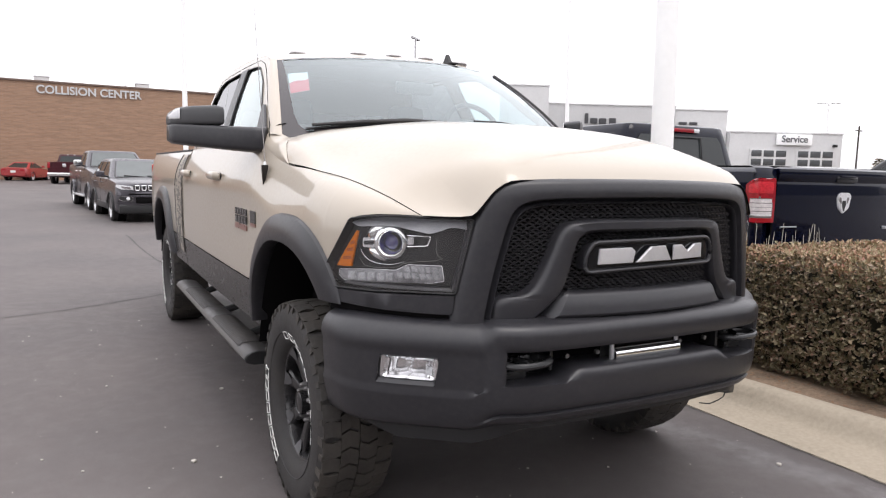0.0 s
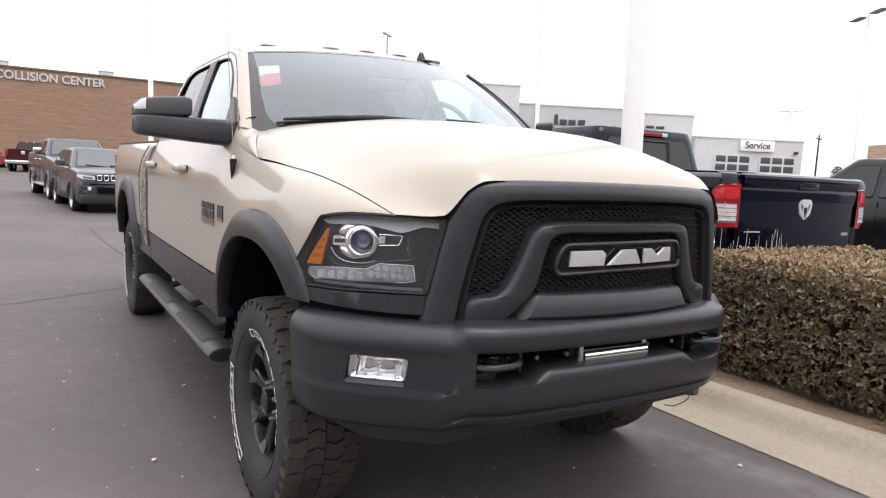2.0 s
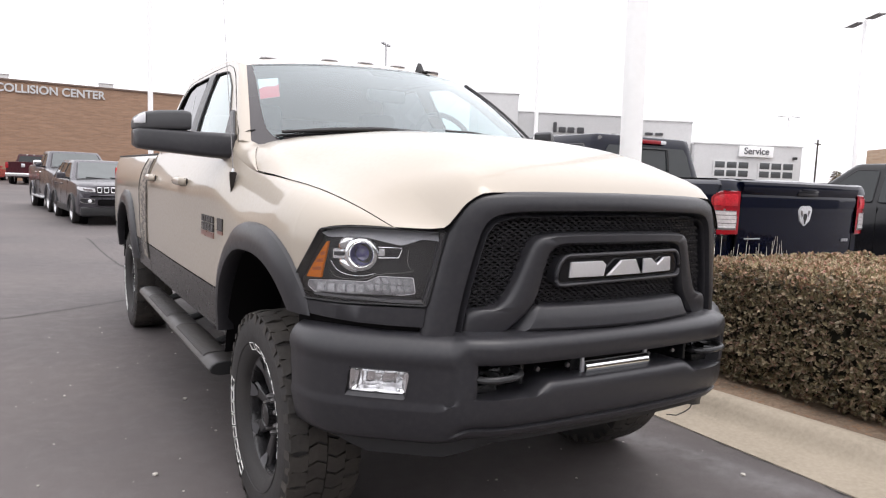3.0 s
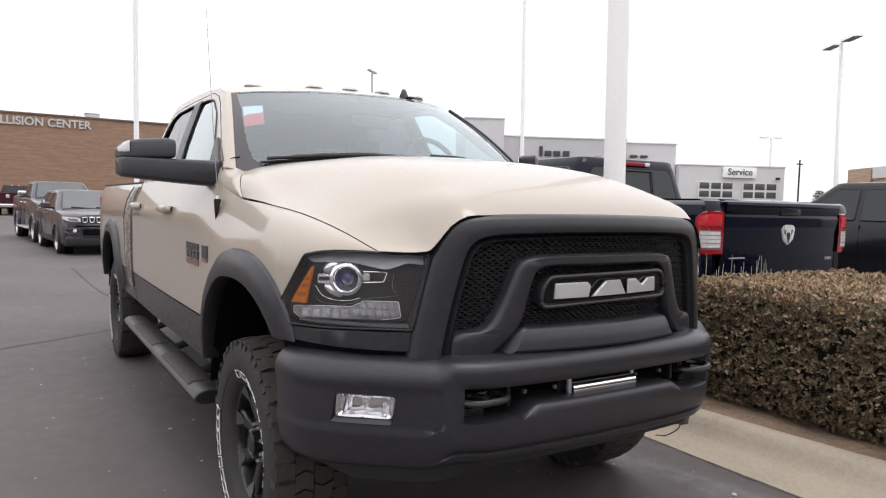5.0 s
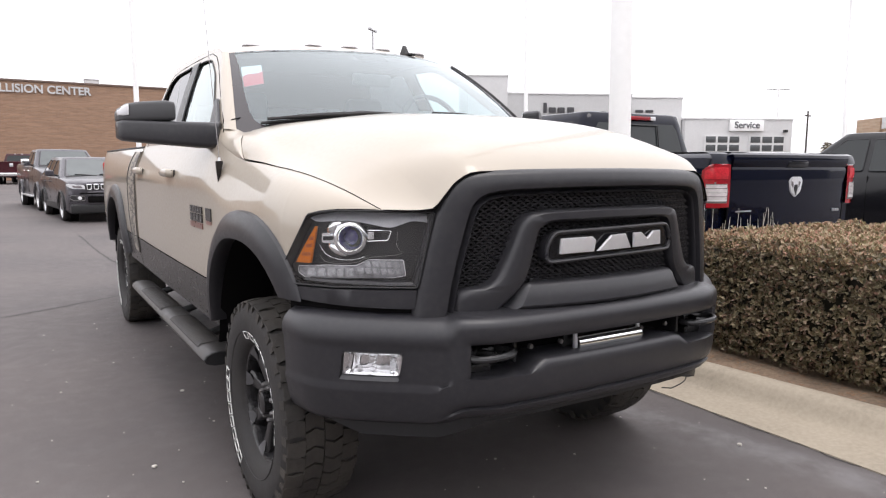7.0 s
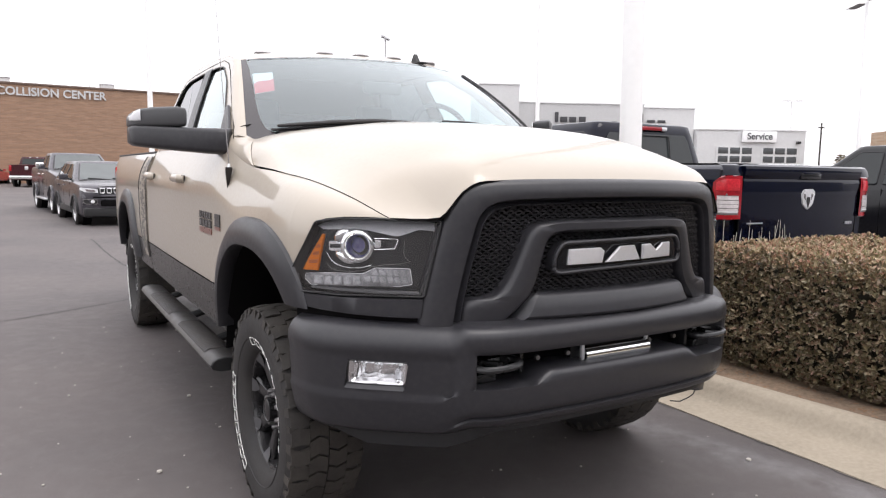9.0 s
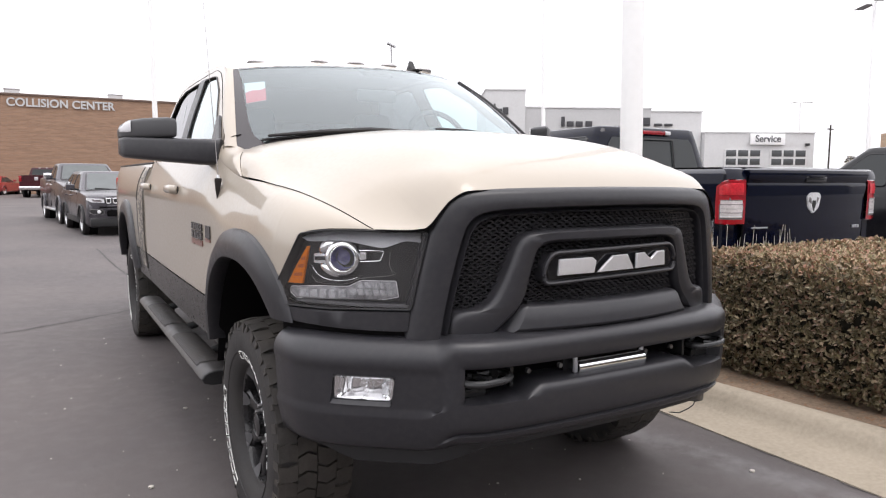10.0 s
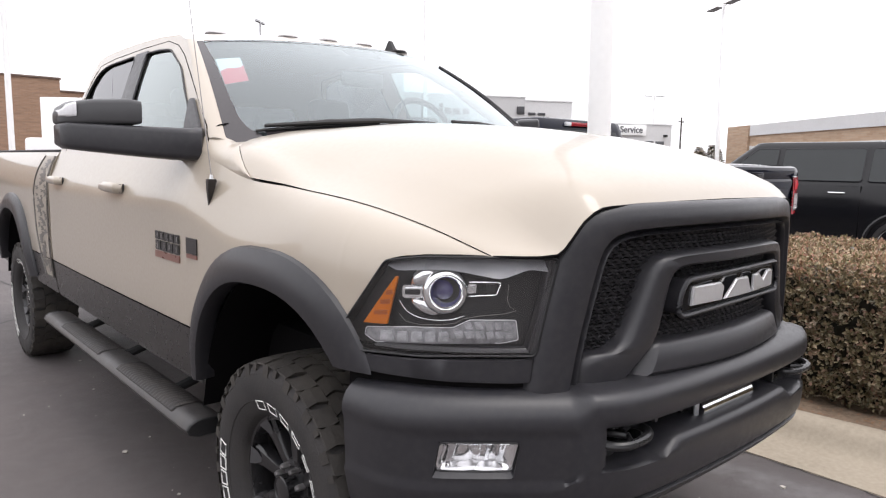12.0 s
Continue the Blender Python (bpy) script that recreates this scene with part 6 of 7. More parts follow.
def leaves(shoots, per, top):
    """Shoots over the hedge's faces, each with a few folded oval leaves round its tip."""
    rnd = np.random.RandomState(5 if top else 6)
    # dense along the stretch beside the pickup, sparser further off
    y = np.where(rnd.rand(shoots) < 0.52, rnd.uniform(-1.9, H_Y1, shoots), rnd.uniform(H_Y0, -1.9, shoots))
    spots, ways = [], []
    for k in range(shoots):
        yk, face = y[k], rnd.rand()
        clump = noise.noise(Vector((yk * 9, face * 40, 7)))
        if top:
            x = H_X0 + 0.03 + (H_X1 - H_X0 - 0.03) * rnd.rand() ** 1.25
            z = hedge_top(x, yk) - rnd.exponential(0.022) + 0.012 * clump
            z -= 0.07 * max(0.0, (H_X0 + 0.16 - x) / 0.16) ** 2
            ways.append((rnd.normal(-0.25, 0.4), rnd.normal(-0.1, 0.4), 1.0))
        elif face < 0.88:
            z = H_Z0 + 0.02 + (H_Z1 - H_Z0 - 0.02) * rnd.rand()
            x = hedge_front(yk, z) + min(0.16, rnd.exponential(0.042)) - 0.014
            ways.append((-1.0, rnd.normal(-0.1, 0.5), rnd.normal(0.55, 0.45)))
        else:
            x, z = rnd.uniform(H_X0, H_X1), rnd.uniform(H_Z0 + 0.05, H_Z1)
            yk = H_Y1 + rnd.normal(0, 0.03)
            ways.append((rnd.normal(0, 0.5), 1.0, rnd.normal(0.4, 0.5)))
        spots.append((x, yk, z))
    spots, ways = np.repeat(np.array(spots), per, 0), np.repeat(np.array(ways), per, 0)
    n = len(spots)

    def unit(v):
        return v / np.linalg.norm(v, axis=1, keepdims=True)
    ways = unit(ways)
    side = unit(np.cross(ways, rnd.normal(size=(n, 3))))
    # the blade spreads away from the shoot; its face looks along the shoot
    open_ = rnd.uniform(0.45, 1.25, (n, 1))
    along_ = unit(ways * np.cos(open_) + side * np.sin(open_))
    face_n = unit(ways * np.sin(open_) - side * np.cos(open_))
    across = np.cross(along_, face_n)
    length = rnd.uniform(0.017, 0.034, (n, 1)) * (0.92 if top else 1.0)
    width, fold = length * rnd.uniform(0.22, 0.31, (n, 1)), length * rnd.uniform(0.05, 0.16, (n, 1))
    base = spots + ways * rnd.uniform(-0.012, 0.012, (n, 1)) + side * 0.003
    curl = length * rnd.uniform(-0.15, 0.10, (n, 1))
    pts = [base, base + along_ * length * 0.32 + across * width * 0.9 + face_n * fold, base + along_ * length * 0.72 + across * width * 0.8 + face_n * (fold + curl * 0.5),
           base + along_ * length + face_n * curl, base + along_ * length * 0.72 - across * width * 0.8 + face_n * (fold + curl * 0.5), base + along_ * length * 0.32 - across * width * 0.9 + face_n * fold]
    verts = np.stack(pts, 1).reshape(-1, 3)
    first = np.arange(n)[:, None] * 6
    faces = np.concatenate([first + np.array([0, 1, 2, 3]), first + np.array([0, 3, 4, 5])])
    return verts, faces.tolist()


hedge = thing("hedge", "clipped green-brown hedge with reddish tips beside the kerb", "hedge", Matrix.Translation((2.6, -3, 0.12)))
back = Matrix.Translation((-2.6, 3, -0.12))
# solid near-black box: the shade between the leaves, put in as colour
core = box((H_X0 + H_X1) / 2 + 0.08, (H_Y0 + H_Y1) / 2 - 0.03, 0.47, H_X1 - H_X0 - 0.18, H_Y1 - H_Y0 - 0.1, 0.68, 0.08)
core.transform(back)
part("shade_core", core, simple("hedge_core_shade", (0.02, 0.018, 0.011), 0.9, grain=0.5, scale=40, bump=1.0), hedge)
for nm, cnt, per, top, mat in (("leaves", 13200, 5, False, GREEN), ("tip_leaves", 18500, 5, True, TIPS)):
    vs, fs = leaves(cnt, per, top)
    me = bpy.data.meshes.new(nm)
    me.from_pydata((vs - np.array((2.6, -3, 0.12))).tolist(), [], fs)
    me.materials.append(mat)
    ob = new(nm, me)
    ob.parent = hedge
    tagged(ob, kind="stuff")
for k in range(46):
    y = H_Y1 - 0.05 - k * 0.085
    x = H_X0 + 0.14 + rng.uniform(-0.03, 0.08)
    bm = tube([(x, y, 0.10), (x - rng.uniform(0, 0.06), y + rng.uniform(-0.05, 0.05), 0.3), (x - rng.uniform(0.02, 0.1), y + rng.uniform(-0.1, 0.1), 0.55)], [0.012, 0.008, 0.004], 6)
    bm.transform(back)
    part("stem", bm, TWIG, hedge)

# dry stalks that stand over the hedge
stalks = thing("dry_grass", "pale dry grass stalks standing up behind the hedge", "dry grass", Matrix.Translation((2.98, 1.62, 0.125)))
STRAW = simple("dry_straw", (0.50, 0.46, 0.38), 0.8, grain=0.2, scale=90)
for k in range(24):
    x, y = rng.uniform(-0.5, 0.5), rng.uniform(-0.03, 0.05)
    h = rng.uniform(0.78, 0.95) - 0.03
    dx = rng.uniform(-0.05, 0.10)
    part("stalk", tube([(x, y, -0.02), (x + dx * 0.3, y, h * 0.6), (x + dx, y + rng.uniform(-0.03, 0.03), h)], [0.004, 0.0035, 0.0015], 5), STRAW, stalks)

# ---------------------------------------------------------------- poles and lamps
WHITE = simple("white_enamel", (0.92, 0.92, 0.915), 0.4, grain=0.03, scale=20)
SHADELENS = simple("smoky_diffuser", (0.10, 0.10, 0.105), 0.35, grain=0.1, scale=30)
MAST = simple("grey_mast_paint", (0.42, 0.42, 0.43), 0.5)
LEAN = Matrix.Rotation(radians(-1.2), 4, "X")


def light_pole(x, y, height, r, heads, label, group="light poles", turn=0, reach=1.0, paint=None):
    paint = paint or WHITE
    p = thing("light_pole", label, "light pole", Matrix.Translation((x, y, 0)) @ LEAN @ Matrix.Rotation(radians(turn), 4, "Z"), group)
    part("shaft", tube([(0, 0, 0), (0, 0, height * 0.5), (0, 0, height)], [r, r * 0.92, r * 0.8], 20), paint, p)
    part("foot_plate", box(0, 0, 0.02, r * 4, r * 4, 0.04, 0.008), paint, p)
    for sd in (-1, 1) if heads == 2 else (1,) if heads == 1 else ():
        arm = part("arm", tube([(0, 0, height - 0.02), (sd * 0.3 * reach, 0, height), (sd * 0.5 * reach, 0, height + 0.02)], 0.04, 8), paint, p)
        head = capped([[(sd * xx * reach, yy * reach, height + zz) for yy, zz in ((-0.20 * k, -0.03), (-0.18 * k, 0.12), (0.18 * k, 0.12), (0.20 * k, -0.03))] for xx, k in ((0.22, 0.9), (0.30, 1.0), (1.12, 1.0), (1.2, 0.9))])
        part("lamp_head", head, paint, p, "white box-shaped lamp head")
        part("diffuser", box(sd * 0.70 * reach, 0, height - 0.035, 0.86 * reach, 0.34 * reach, 0.02), SHADELENS, p, "dark lamp underside")
    return p


light_pole(2.185, 2.13, 8.5, 0.085, 2, "thick white steel light pole beside the hedge", group="", turn=20)
light_pole(0.40, 13.3, 9.0, 0.052, 0, "thin white steel pole in the car park")
light_pole(18.9, 24.2, 11.5, 0.10, 0, "thin white steel pole in the car park")
light_pole(39.7, 20.54, 11.4, 0.14, 2, "tall white pole with two box-shaped lamp heads", turn=57, reach=1.45)
light_pole(25.5, 53.8, 12.9, 0.10, 2, "tall dark grey pole with two box-shaped lamp heads", turn=40, reach=0.65, paint=MAST)
light_pole(66.9, 42.1, 9.3, 0.12, 2, "tall white pole with two box-shaped lamp heads", turn=-32)
up = thing("utility_pole", "dark wooden utility pole behind the service building", "utility pole", Matrix.Translation((59.0, 34.3, 0)))
WOOD = simple("weathered_pole_wood", (0.06, 0.05, 0.045), 0.9, grain=0.3, scale=20)
part("shaft", tube([(0, 0, 0), (0, 0, 6.2)], [0.09, 0.07], 10), WOOD, up)
part("crossarm", box(0, 0, 5.8, 0.9, 0.1, 0.1, 0.01), WOOD, up)

# ---------------------------------------------------------------- other vehicles
PANE = simple("dark_car_glass", (0.024, 0.028, 0.029), 0.05, grain=0.1, scale=3, spec=0.45)
PALEPANE = simple("pale_windshield", (0.085, 0.097, 0.097), 0.04, grain=0.2, scale=3, spec=0.6)
ALLOY = simple("alloy_wheel", (0.72, 0.72, 0.73), 0.42, 0.6, 0.1, 40)
PLATE = simple("number_plate", (0.7, 0.7, 0.68), 0.5)


def road_wheel(parent, x, y, r, sgn, mat, half=0.12):
    def place(a, b, h):
        return (x + sgn * (h - half), y + a, r + b)
    w = part("wheel", revolve([(r * 0.76, 0.10), (r * 0.74, 0.105), (r * 0.70, 0.06), (r * 0.64, 0.0), (r * 0.60, -0.1), (r * 0.68, -0.1)], place, 28), mat, parent)
    part("tyre", revolve([(r * 0.755, 0.09), (r * 0.79, half), (r * 0.92, half), (r, half * 0.7), (r, -half * 0.8), (r * 0.9, -half), (r * 0.66, -0.1)], place, 32), RUBBER, w)
    for k in range(5):
        c = 2 * math.pi * k / 5
        ca, sa = math.cos(c), math.sin(c)
        rows = [[place(ca * rr - sa * hw * t, sa * rr + ca * hw * t, h + d) for t, d in ((-1, -0.04), (-1, 0), (1, 0), (1, -0.04))] for rr, hw, h in ((0.02, 0.04, 0.07), (r * 0.35, 0.04, 0.08), (r * 0.72, 0.06, 0.098))]
        part("spoke", capped(rows), mat, w)
    part("arch_shade", revolve([(r * 1.0, -0.02), (r * 1.16, -0.02), (r * 1.16, -0.2), (r * 1.0, -0.2)], place, 28), DEEP, w)
    return w


def plate_on(points, thick, mat, name, parent, label=""):
    """A flat panel from corner points, with thickness along its normal."""
    pts = [Vector(p) for p in points]
    nrm = (pts[1] - pts[0]).cross(pts[2] - pts[0]).normalized()
    bm = capped([[p - nrm * 0.004 for p in pts], [p + nrm * thick for p in pts]])
    return part(name, bm, mat, parent, label)


def vehicle(name, label, category, m, paint, stations, cab, wheels, r, wheel_mat=ALLOY, group="", pillars=(0.5,), front_glass=PALEPANE, rear_glass=True, cladding=None):
    """A vehicle that faces -y: body stations (y, half width, low, top), cab (base front, top front, top rear, base rear, base z, top z, base half, top half)."""
    v = thing(name, label, category, m, group)
    rows = []
    for y, h, zl, zt in stations:
        cr = 0.02 * h
        half = [(h * 0.90, zl), (h * 0.985, zl + 0.08), (h, zl + (zt - zl) * 0.45), (h * 0.992, zt - 0.13), (h * 0.965, zt - 0.04), (h * 0.90, zt - 0.004), (h * 0.5, zt + cr * 0.8)]
        rows.append([(-x, y, z) for x, z in half] + [(0, y, zt + cr)] + [(x, y, z) for x, z in reversed(half)])
    part("body", capped(rows), paint, v, smooth=40)
    yb0, yt0, yt1, yb1, zb, zt, hb, ht = cab
    zm = zb + (zt - zb) * 0.94
    def ring(f, grow=1.0):
        a, b, h, z = yb0 + (yt0 - yb0) * f, yb1 + (yt1 - yb1) * f, hb + (ht - hb) * f, zb + (zm - zb) * f
        left = [(-h, b - 0.10, z), (-h, a + 0.14, z), (-h * 0.985, a + 0.08, z), (-h * 0.94, a + 0.03, z), (-h * 0.84, a, z), (-h * 0.4, a - 0.03, z)]
        rear = [(h * 0.985, b - 0.05, z), (h * 0.93, b - 0.012, z), (h * 0.82, b, z)]
        return left + [(-x, y, zz) for x, y, zz in reversed(left)] + rear + [(-x, y, zz) for x, y, zz in reversed(rear)]
    mid_y = (yt0 + yt1) / 2
    def lid(k, z):
        return [(x * k, mid_y + (y - mid_y) * (1 - (1 - k) * 0.8), z) for x, y, _ in ring(1.0)]
    shell_bm = capped([ring(-0.15), ring(0.0), ring(0.5), ring(0.9), lid(0.985, zm + (zt - zm) * 0.35), lid(0.93, zm + (zt - zm) * 0.72), lid(0.8, zm + (zt - zm) * 0.93), lid(0.5, zt), lid(0.15, zt + 0.008)])
    part("cabin", shell_bm, paint, v, smooth=50)
    # panes
    def side_pt(sgn, f, y):
        return (sgn * (hb + (ht - hb) * f + 0.003), y, zb + (zm - zb) * f)
    for sgn in (-1, 1):
        edges = [0.0, *pillars, 1.0]
        for e0, e1 in zip(edges, edges[1:]):
            def edge_y(e, f):
                f = f if e in (0.0, 1.0) else 0.5
                a, b = yb0 + (yt0 - yb0) * f + 0.16, yb1 + (yt1 - yb1) * f - 0.12
                return a + (b - a) * e
            pts = []
            for e, f in rounded([(0.0, 0.10), (1.0, 0.10), (1.0, 0.88), (0.0, 0.88)], 0.05):
                ya, yb = edge_y(e0, f) + 0.04, edge_y(e1, f) - 0.04
                pts.append(side_pt(sgn, f, ya + (yb - ya) * e))
            if sgn > 0:
                pts.reverse()
            pane = plate_on(pts[::-1], 0.004, PANE, "side_window", v)
            part("window_trim", tube(pts + pts[:1], 0.011, 5), GLOSSBLACK, pane)
    def end_pt(sx, f, front):
        y = (yb0 + (yt0 - yb0) * f - 0.026 + 0.03 * abs(sx) ** 3) if front else (yb1 + (yt1 - yb1) * f + 0.004)
        return (sx * (hb + (ht - hb) * f) * (0.87 if front else 0.80), y, zb + (zm - zb) * f)
    def screen(k, low, high, front, lift):
        out = []
        for f in spread(low, high, 9):
            d = min(f - low, high - f)
            w = k * (1 - 0.06 * max(0.0, 1 - d / 0.06) ** 2)
            row = [Vector(end_pt(sx * w, f, front)) + Vector((0, -lift if front else lift, lift * 0.5)) for sx in (spread(-1, 1, 11) if front else spread(1, -1, 11))]
            out.append(row)
        return sheet(out)
    if rear_glass:
        part("rear_window", screen(1.0, 0.10, 0.88, False, 0.004), PANE, v)
    ws_ = part("windshield", screen(0.96, 0.12, 0.93, True, 0.006), front_glass, v)
    part("glass_border", screen(1.03, 0.02, 0.97, True, 0.0), GLOSSBLACK, ws_)
    part("cowl", tube([end_pt(sx, 0.05, True) for sx in spread(-0.98, 0.98, 9)], 0.03, 6), BLACK, v)
    for x0, x1 in ((-0.72, -0.05), (0.05, 0.66)):
        part("wiper", tube([Vector(end_pt(x0, 0.17, True)) + Vector((0, -0.02, 0.01)), Vector(end_pt(x1, 0.10, True)) + Vector((0, -0.02, 0.01))], 0.012, 5), BLACK, v)
    for sgn in (-1, 1):
        for y in wheels:
            half_ = stations[len(stations) // 2][1]
            road_wheel(v, sgn * (half_ + 0.01), y, r, sgn, wheel_mat)
            arc = [(sgn * (half_ + 0.004), y + math.cos(c) * r * 1.17, r + math.sin(c) * r * 1.17) for c in spread(-0.15, math.pi + 0.15, 19)]
            part("arch_trim", tube(arc, 0.03, 6), cladding or paint, v)
        hx = hb + 0.02
        mir = part("side_mirror", box(sgn * (hx + 0.14), yb0 + 0.42, zb + 0.12, 0.2, 0.10, 0.15, 0.035, 3), paint, v)
        part("mirror_foot", tube([(sgn * (hx - 0.04), yb0 + 0.46, zb + 0.05), (sgn * (hx + 0.08), yb0 + 0.44, zb + 0.09)], 0.025, 8), BLACK, mir)
    return v


def door_details(v, x, zs, ys, handles, mat):
    """Gaps and handles along the sides."""
    for sgn in (-1, 1):
        for y in ys:
            part("door_gap", tube([(sgn * (x - 0.006), y, zs[0]), (sgn * (x - 0.002), y, (zs[0] + zs[1]) / 2), (sgn * (x - 0.02), y, zs[1])], 0.006, 5), DEEP, v)
        for y in handles:
            part("door_handle", tube([(sgn * (x - 0.01), y - 0.11, zs[1] - 0.10), (sgn * (x + 0.03), y - 0.08, zs[1] - 0.10), (sgn * (x + 0.03), y + 0.08, zs[1] - 0.10), (sgn * (x - 0.01), y + 0.11, zs[1] - 0.10)], 0.014, 8), mat, v)


def facing_away(x, y, turn=0.0):
    return Matrix.Translation((x, y, 0)) @ Matrix.Rotation(radians(180 + turn), 4, "Z")


def facing(x, y, turn=0.0):
    return Matrix.Translation((x, y, 0)) @ Matrix.Rotation(radians(turn), 4, "Z")


PICKUP = [(-2.93, 0.78, 0.55, 0.98), (-2.86, 0.90, 0.46, 1.10), (-2.6, 0.98, 0.42, 1.16), (-1.7, 1.0, 0.40, 1.20), (-1.15, 1.0, 0.38, 1.23), (-0.4, 1.0, 0.38, 1.24), (0.88, 1.0, 0.38, 1.25), (0.9, 0.99, 0.40, 1.41), (1.5, 0.99, 0.42, 1.41), (2.80, 0.985, 0.46, 1.41), (2.87, 0.95, 0.5, 1.40)]
PICKUP_CAB = (-1.15, -0.42, 0.75, 0.90, 1.20, 1.93, 0.95, 0.74)
NAVY = simple("navy_car_paint", (0.003, 0.0042, 0.0125), 0.08, grain=0.03, scale=500, spec=0.25)
PICKUP_BLUE = [(y + (0.28 if 0.85 < y < 0.95 else 0), h, lo, 1.46 if top == 1.41 else 1.45 if top == 1.40 else top) for y, h, lo, top in PICKUP]
blue = vehicle("pickup_truck", "dark navy crew cab pickup, tailgate towards the hedge", "pickup truck", facing_away(4.25, 4.875, -2.75), NAVY, PICKUP_BLUE, (-1.15, -0.42, 1.00, 1.11, 1.20, 1.945, 0.95, 0.72), (-1.85, 1.75), 0.40, ALLOY, pillars=(0.46,))
# its tailgate, in its own frame: rear at +y
TG = 2.885
rows = []
for z, d in ((0.72, 0.0), (0.80, 0.022), (1.02, 0.03), (1.10, 0.034), (1.20, 0.036), (1.32, 0.050), (1.345, 0.042), (1.375, 0.056), (1.42, 0.066), (1.45, 0.056), (1.465, 0.02)):
    rows.append([(x, TG + d + 0.045 * (1 - (abs(x) / 0.8) ** 2.2), z) for x in spread(-0.795, 0.795, 25)])
tg = part("tailgate", sheet(rows), NAVY, blue, "navy tailgate with a bright shield badge")
part("tailgate_gap", tube([(-0.80, TG + 0.02, 0.74), (-0.80, TG + 0.03, 1.40)], 0.008, 6), DEEP, tg)
part("tailgate_gap", tube([(0.80, TG + 0.02, 0.74), (0.80, TG + 0.03, 1.40)], 0.008, 6), DEEP, tg)
part("handle_recess", box(0, TG + 0.092, 1.375, 0.28, 0.03, 0.055, 0.012), GLOSSBLACK, tg)
part("pull_handle", box(0, TG + 0.105, 1.40, 0.20, 0.02, 0.02, 0.008), NAVY, tg)
BADGE = simple("bright_badge_metal", (0.72, 0.72, 0.74), 0.28, 0.35, 0.2, 60)
shieldp = rounded([(-0.098, 1.235), (-0.065, 1.268), (0.065, 1.268), (0.098, 1.235), (0.072, 1.13), (0.0, 1.08), (-0.072, 1.13)], 0.02)
bd = part("badge", prism(shieldp, 0.014, lambda u, v, w: (u, TG + 0.075 + w, v), bevel=0.005), BADGE, tg, "bright shield-shaped badge")
for x in (-0.052, 0.052):
    part("badge_mark", prism(rounded([(x - 0.012, 1.215), (x + 0.012, 1.225), (x + 0.014, 1.19), (x * 0.7, 1.165)], 0.006), 0.004, lambda u, v, w: (u, TG + 0.089 + w, v)), NUT, bd)
part("badge_mark", prism(rounded([(-0.020, 1.195), (0.020, 1.195), (0.024, 1.16), (0.0, 1.10), (-0.024, 1.16)], 0.008), 0.004, lambda u, v, w: (u, TG + 0.089 + w, v)), BLACK, bd)
for k in range(3):
    part("script_bar", box(-0.70 + k * 0.035, TG + 0.052, 0.955, 0.028, 0.008, 0.026, 0.003), SATIN, tg)
part("script_bar", box(0.64, TG + 0.058, 0.975, 0.20, 0.006, 0.012, 0.002), SATIN, tg)
RED2 = simple("bright_red_lens", (0.54, 0.022, 0.034), 0.16, grain=0.4, scale=60, coat=0.3)
TAILCLEAR = simple("clear_reversing_lens", (0.56, 0.52, 0.52), 0.2, grain=0.35, scale=70, coat=0.4)
TAILDARK = simple("lamp_housing", (0.16, 0.14, 0.145), 0.25, grain=0.3, scale=60)
for sgn in (-1, 1):
    def wrap(c0, c1, z0, z1, lift):
        rows = []
        for k in spread(c0, c1, 12):
            # from the gate round the corner to the side
            if k < 0.5:
                p = (0.816 + 0.298 * k, TG + 0.045 - 0.10 * k * k)
                nn = Vector((0.35 * k, 1)).normalized()
            else:
                q = (k - 0.5) * 2
                p = (0.965 + 0.035 * math.sin(q * 1.57), TG + 0.02 - 0.10 * q)
                nn = Vector((0.25 + q, 1 - q)).normalized()
            zt = z1 - (0.05 * max(0.0, (k - 0.45) / 0.55) ** 2 if z1 > 1.3 else 0.0)
            rows.append([(sgn * (p[0] + nn.x * l), p[1] + nn.y * l, z) for z, l in ((z0, -0.01), (z0 + 0.008, lift), ((z0 + zt) / 2, lift + 0.004), (zt - 0.008, lift), (zt, -0.01))])
        return sheet(rows)
    tl = part("tail_lamp", wrap(0, 1, 1.005, 1.372, 0.006), RED, blue, "red and clear wrap-around tail lamp")
    part("upper_lens", wrap(0.10, 0.86, 1.24, 1.348, 0.011), RED2, tl, "brighter red brake lens")
    part("lens_recess", wrap(0.09, 0.84, 1.040, 1.230, 0.0075), TAILDARK, tl)
    cl = part("clear_lens", wrap(0.12, 0.80, 1.055, 1.215, 0.010), TAILCLEAR, tl)
    for z in (1.068, 1.098, 1.130, 1.165, 1.200):
        part("lens_bar", wrap(0.12, 0.80, z, z + 0.010, 0.012), SATIN if z in (1.068, 1.150) else TAILDARK, cl)
    corner_rows = [[(sgn * x, TG + 0.035 - 0.5 * max(0.0, x - 0.86) ** 1.5 - d, z) for x in spread(0.80, 0.995, 9)] for z, d in ((1.372, -0.004), (1.40, 0.002), (1.43, 0.012), (1.455, 0.03), (1.468, 0.07))]
    part("bed_corner", sheet(corner_rows), NAVY, blue)
part("high_brake_lamp", box(0, 1.015, 1.878, 0.40, 0.04, 0.045, 0.012), RED, blue, "red high-level brake lamp")
for x in (-0.24, 0.24):
    part("clear_lamp", box(x, 1.015, 1.878, 0.08, 0.042, 0.045, 0.012), CLEARLENS, blue)
    part("window_frame", tube([(x * 1.25, 1.122, 1.26), (x * 1.25, 1.04, 1.80)], 0.008, 6), BLACK, blue)
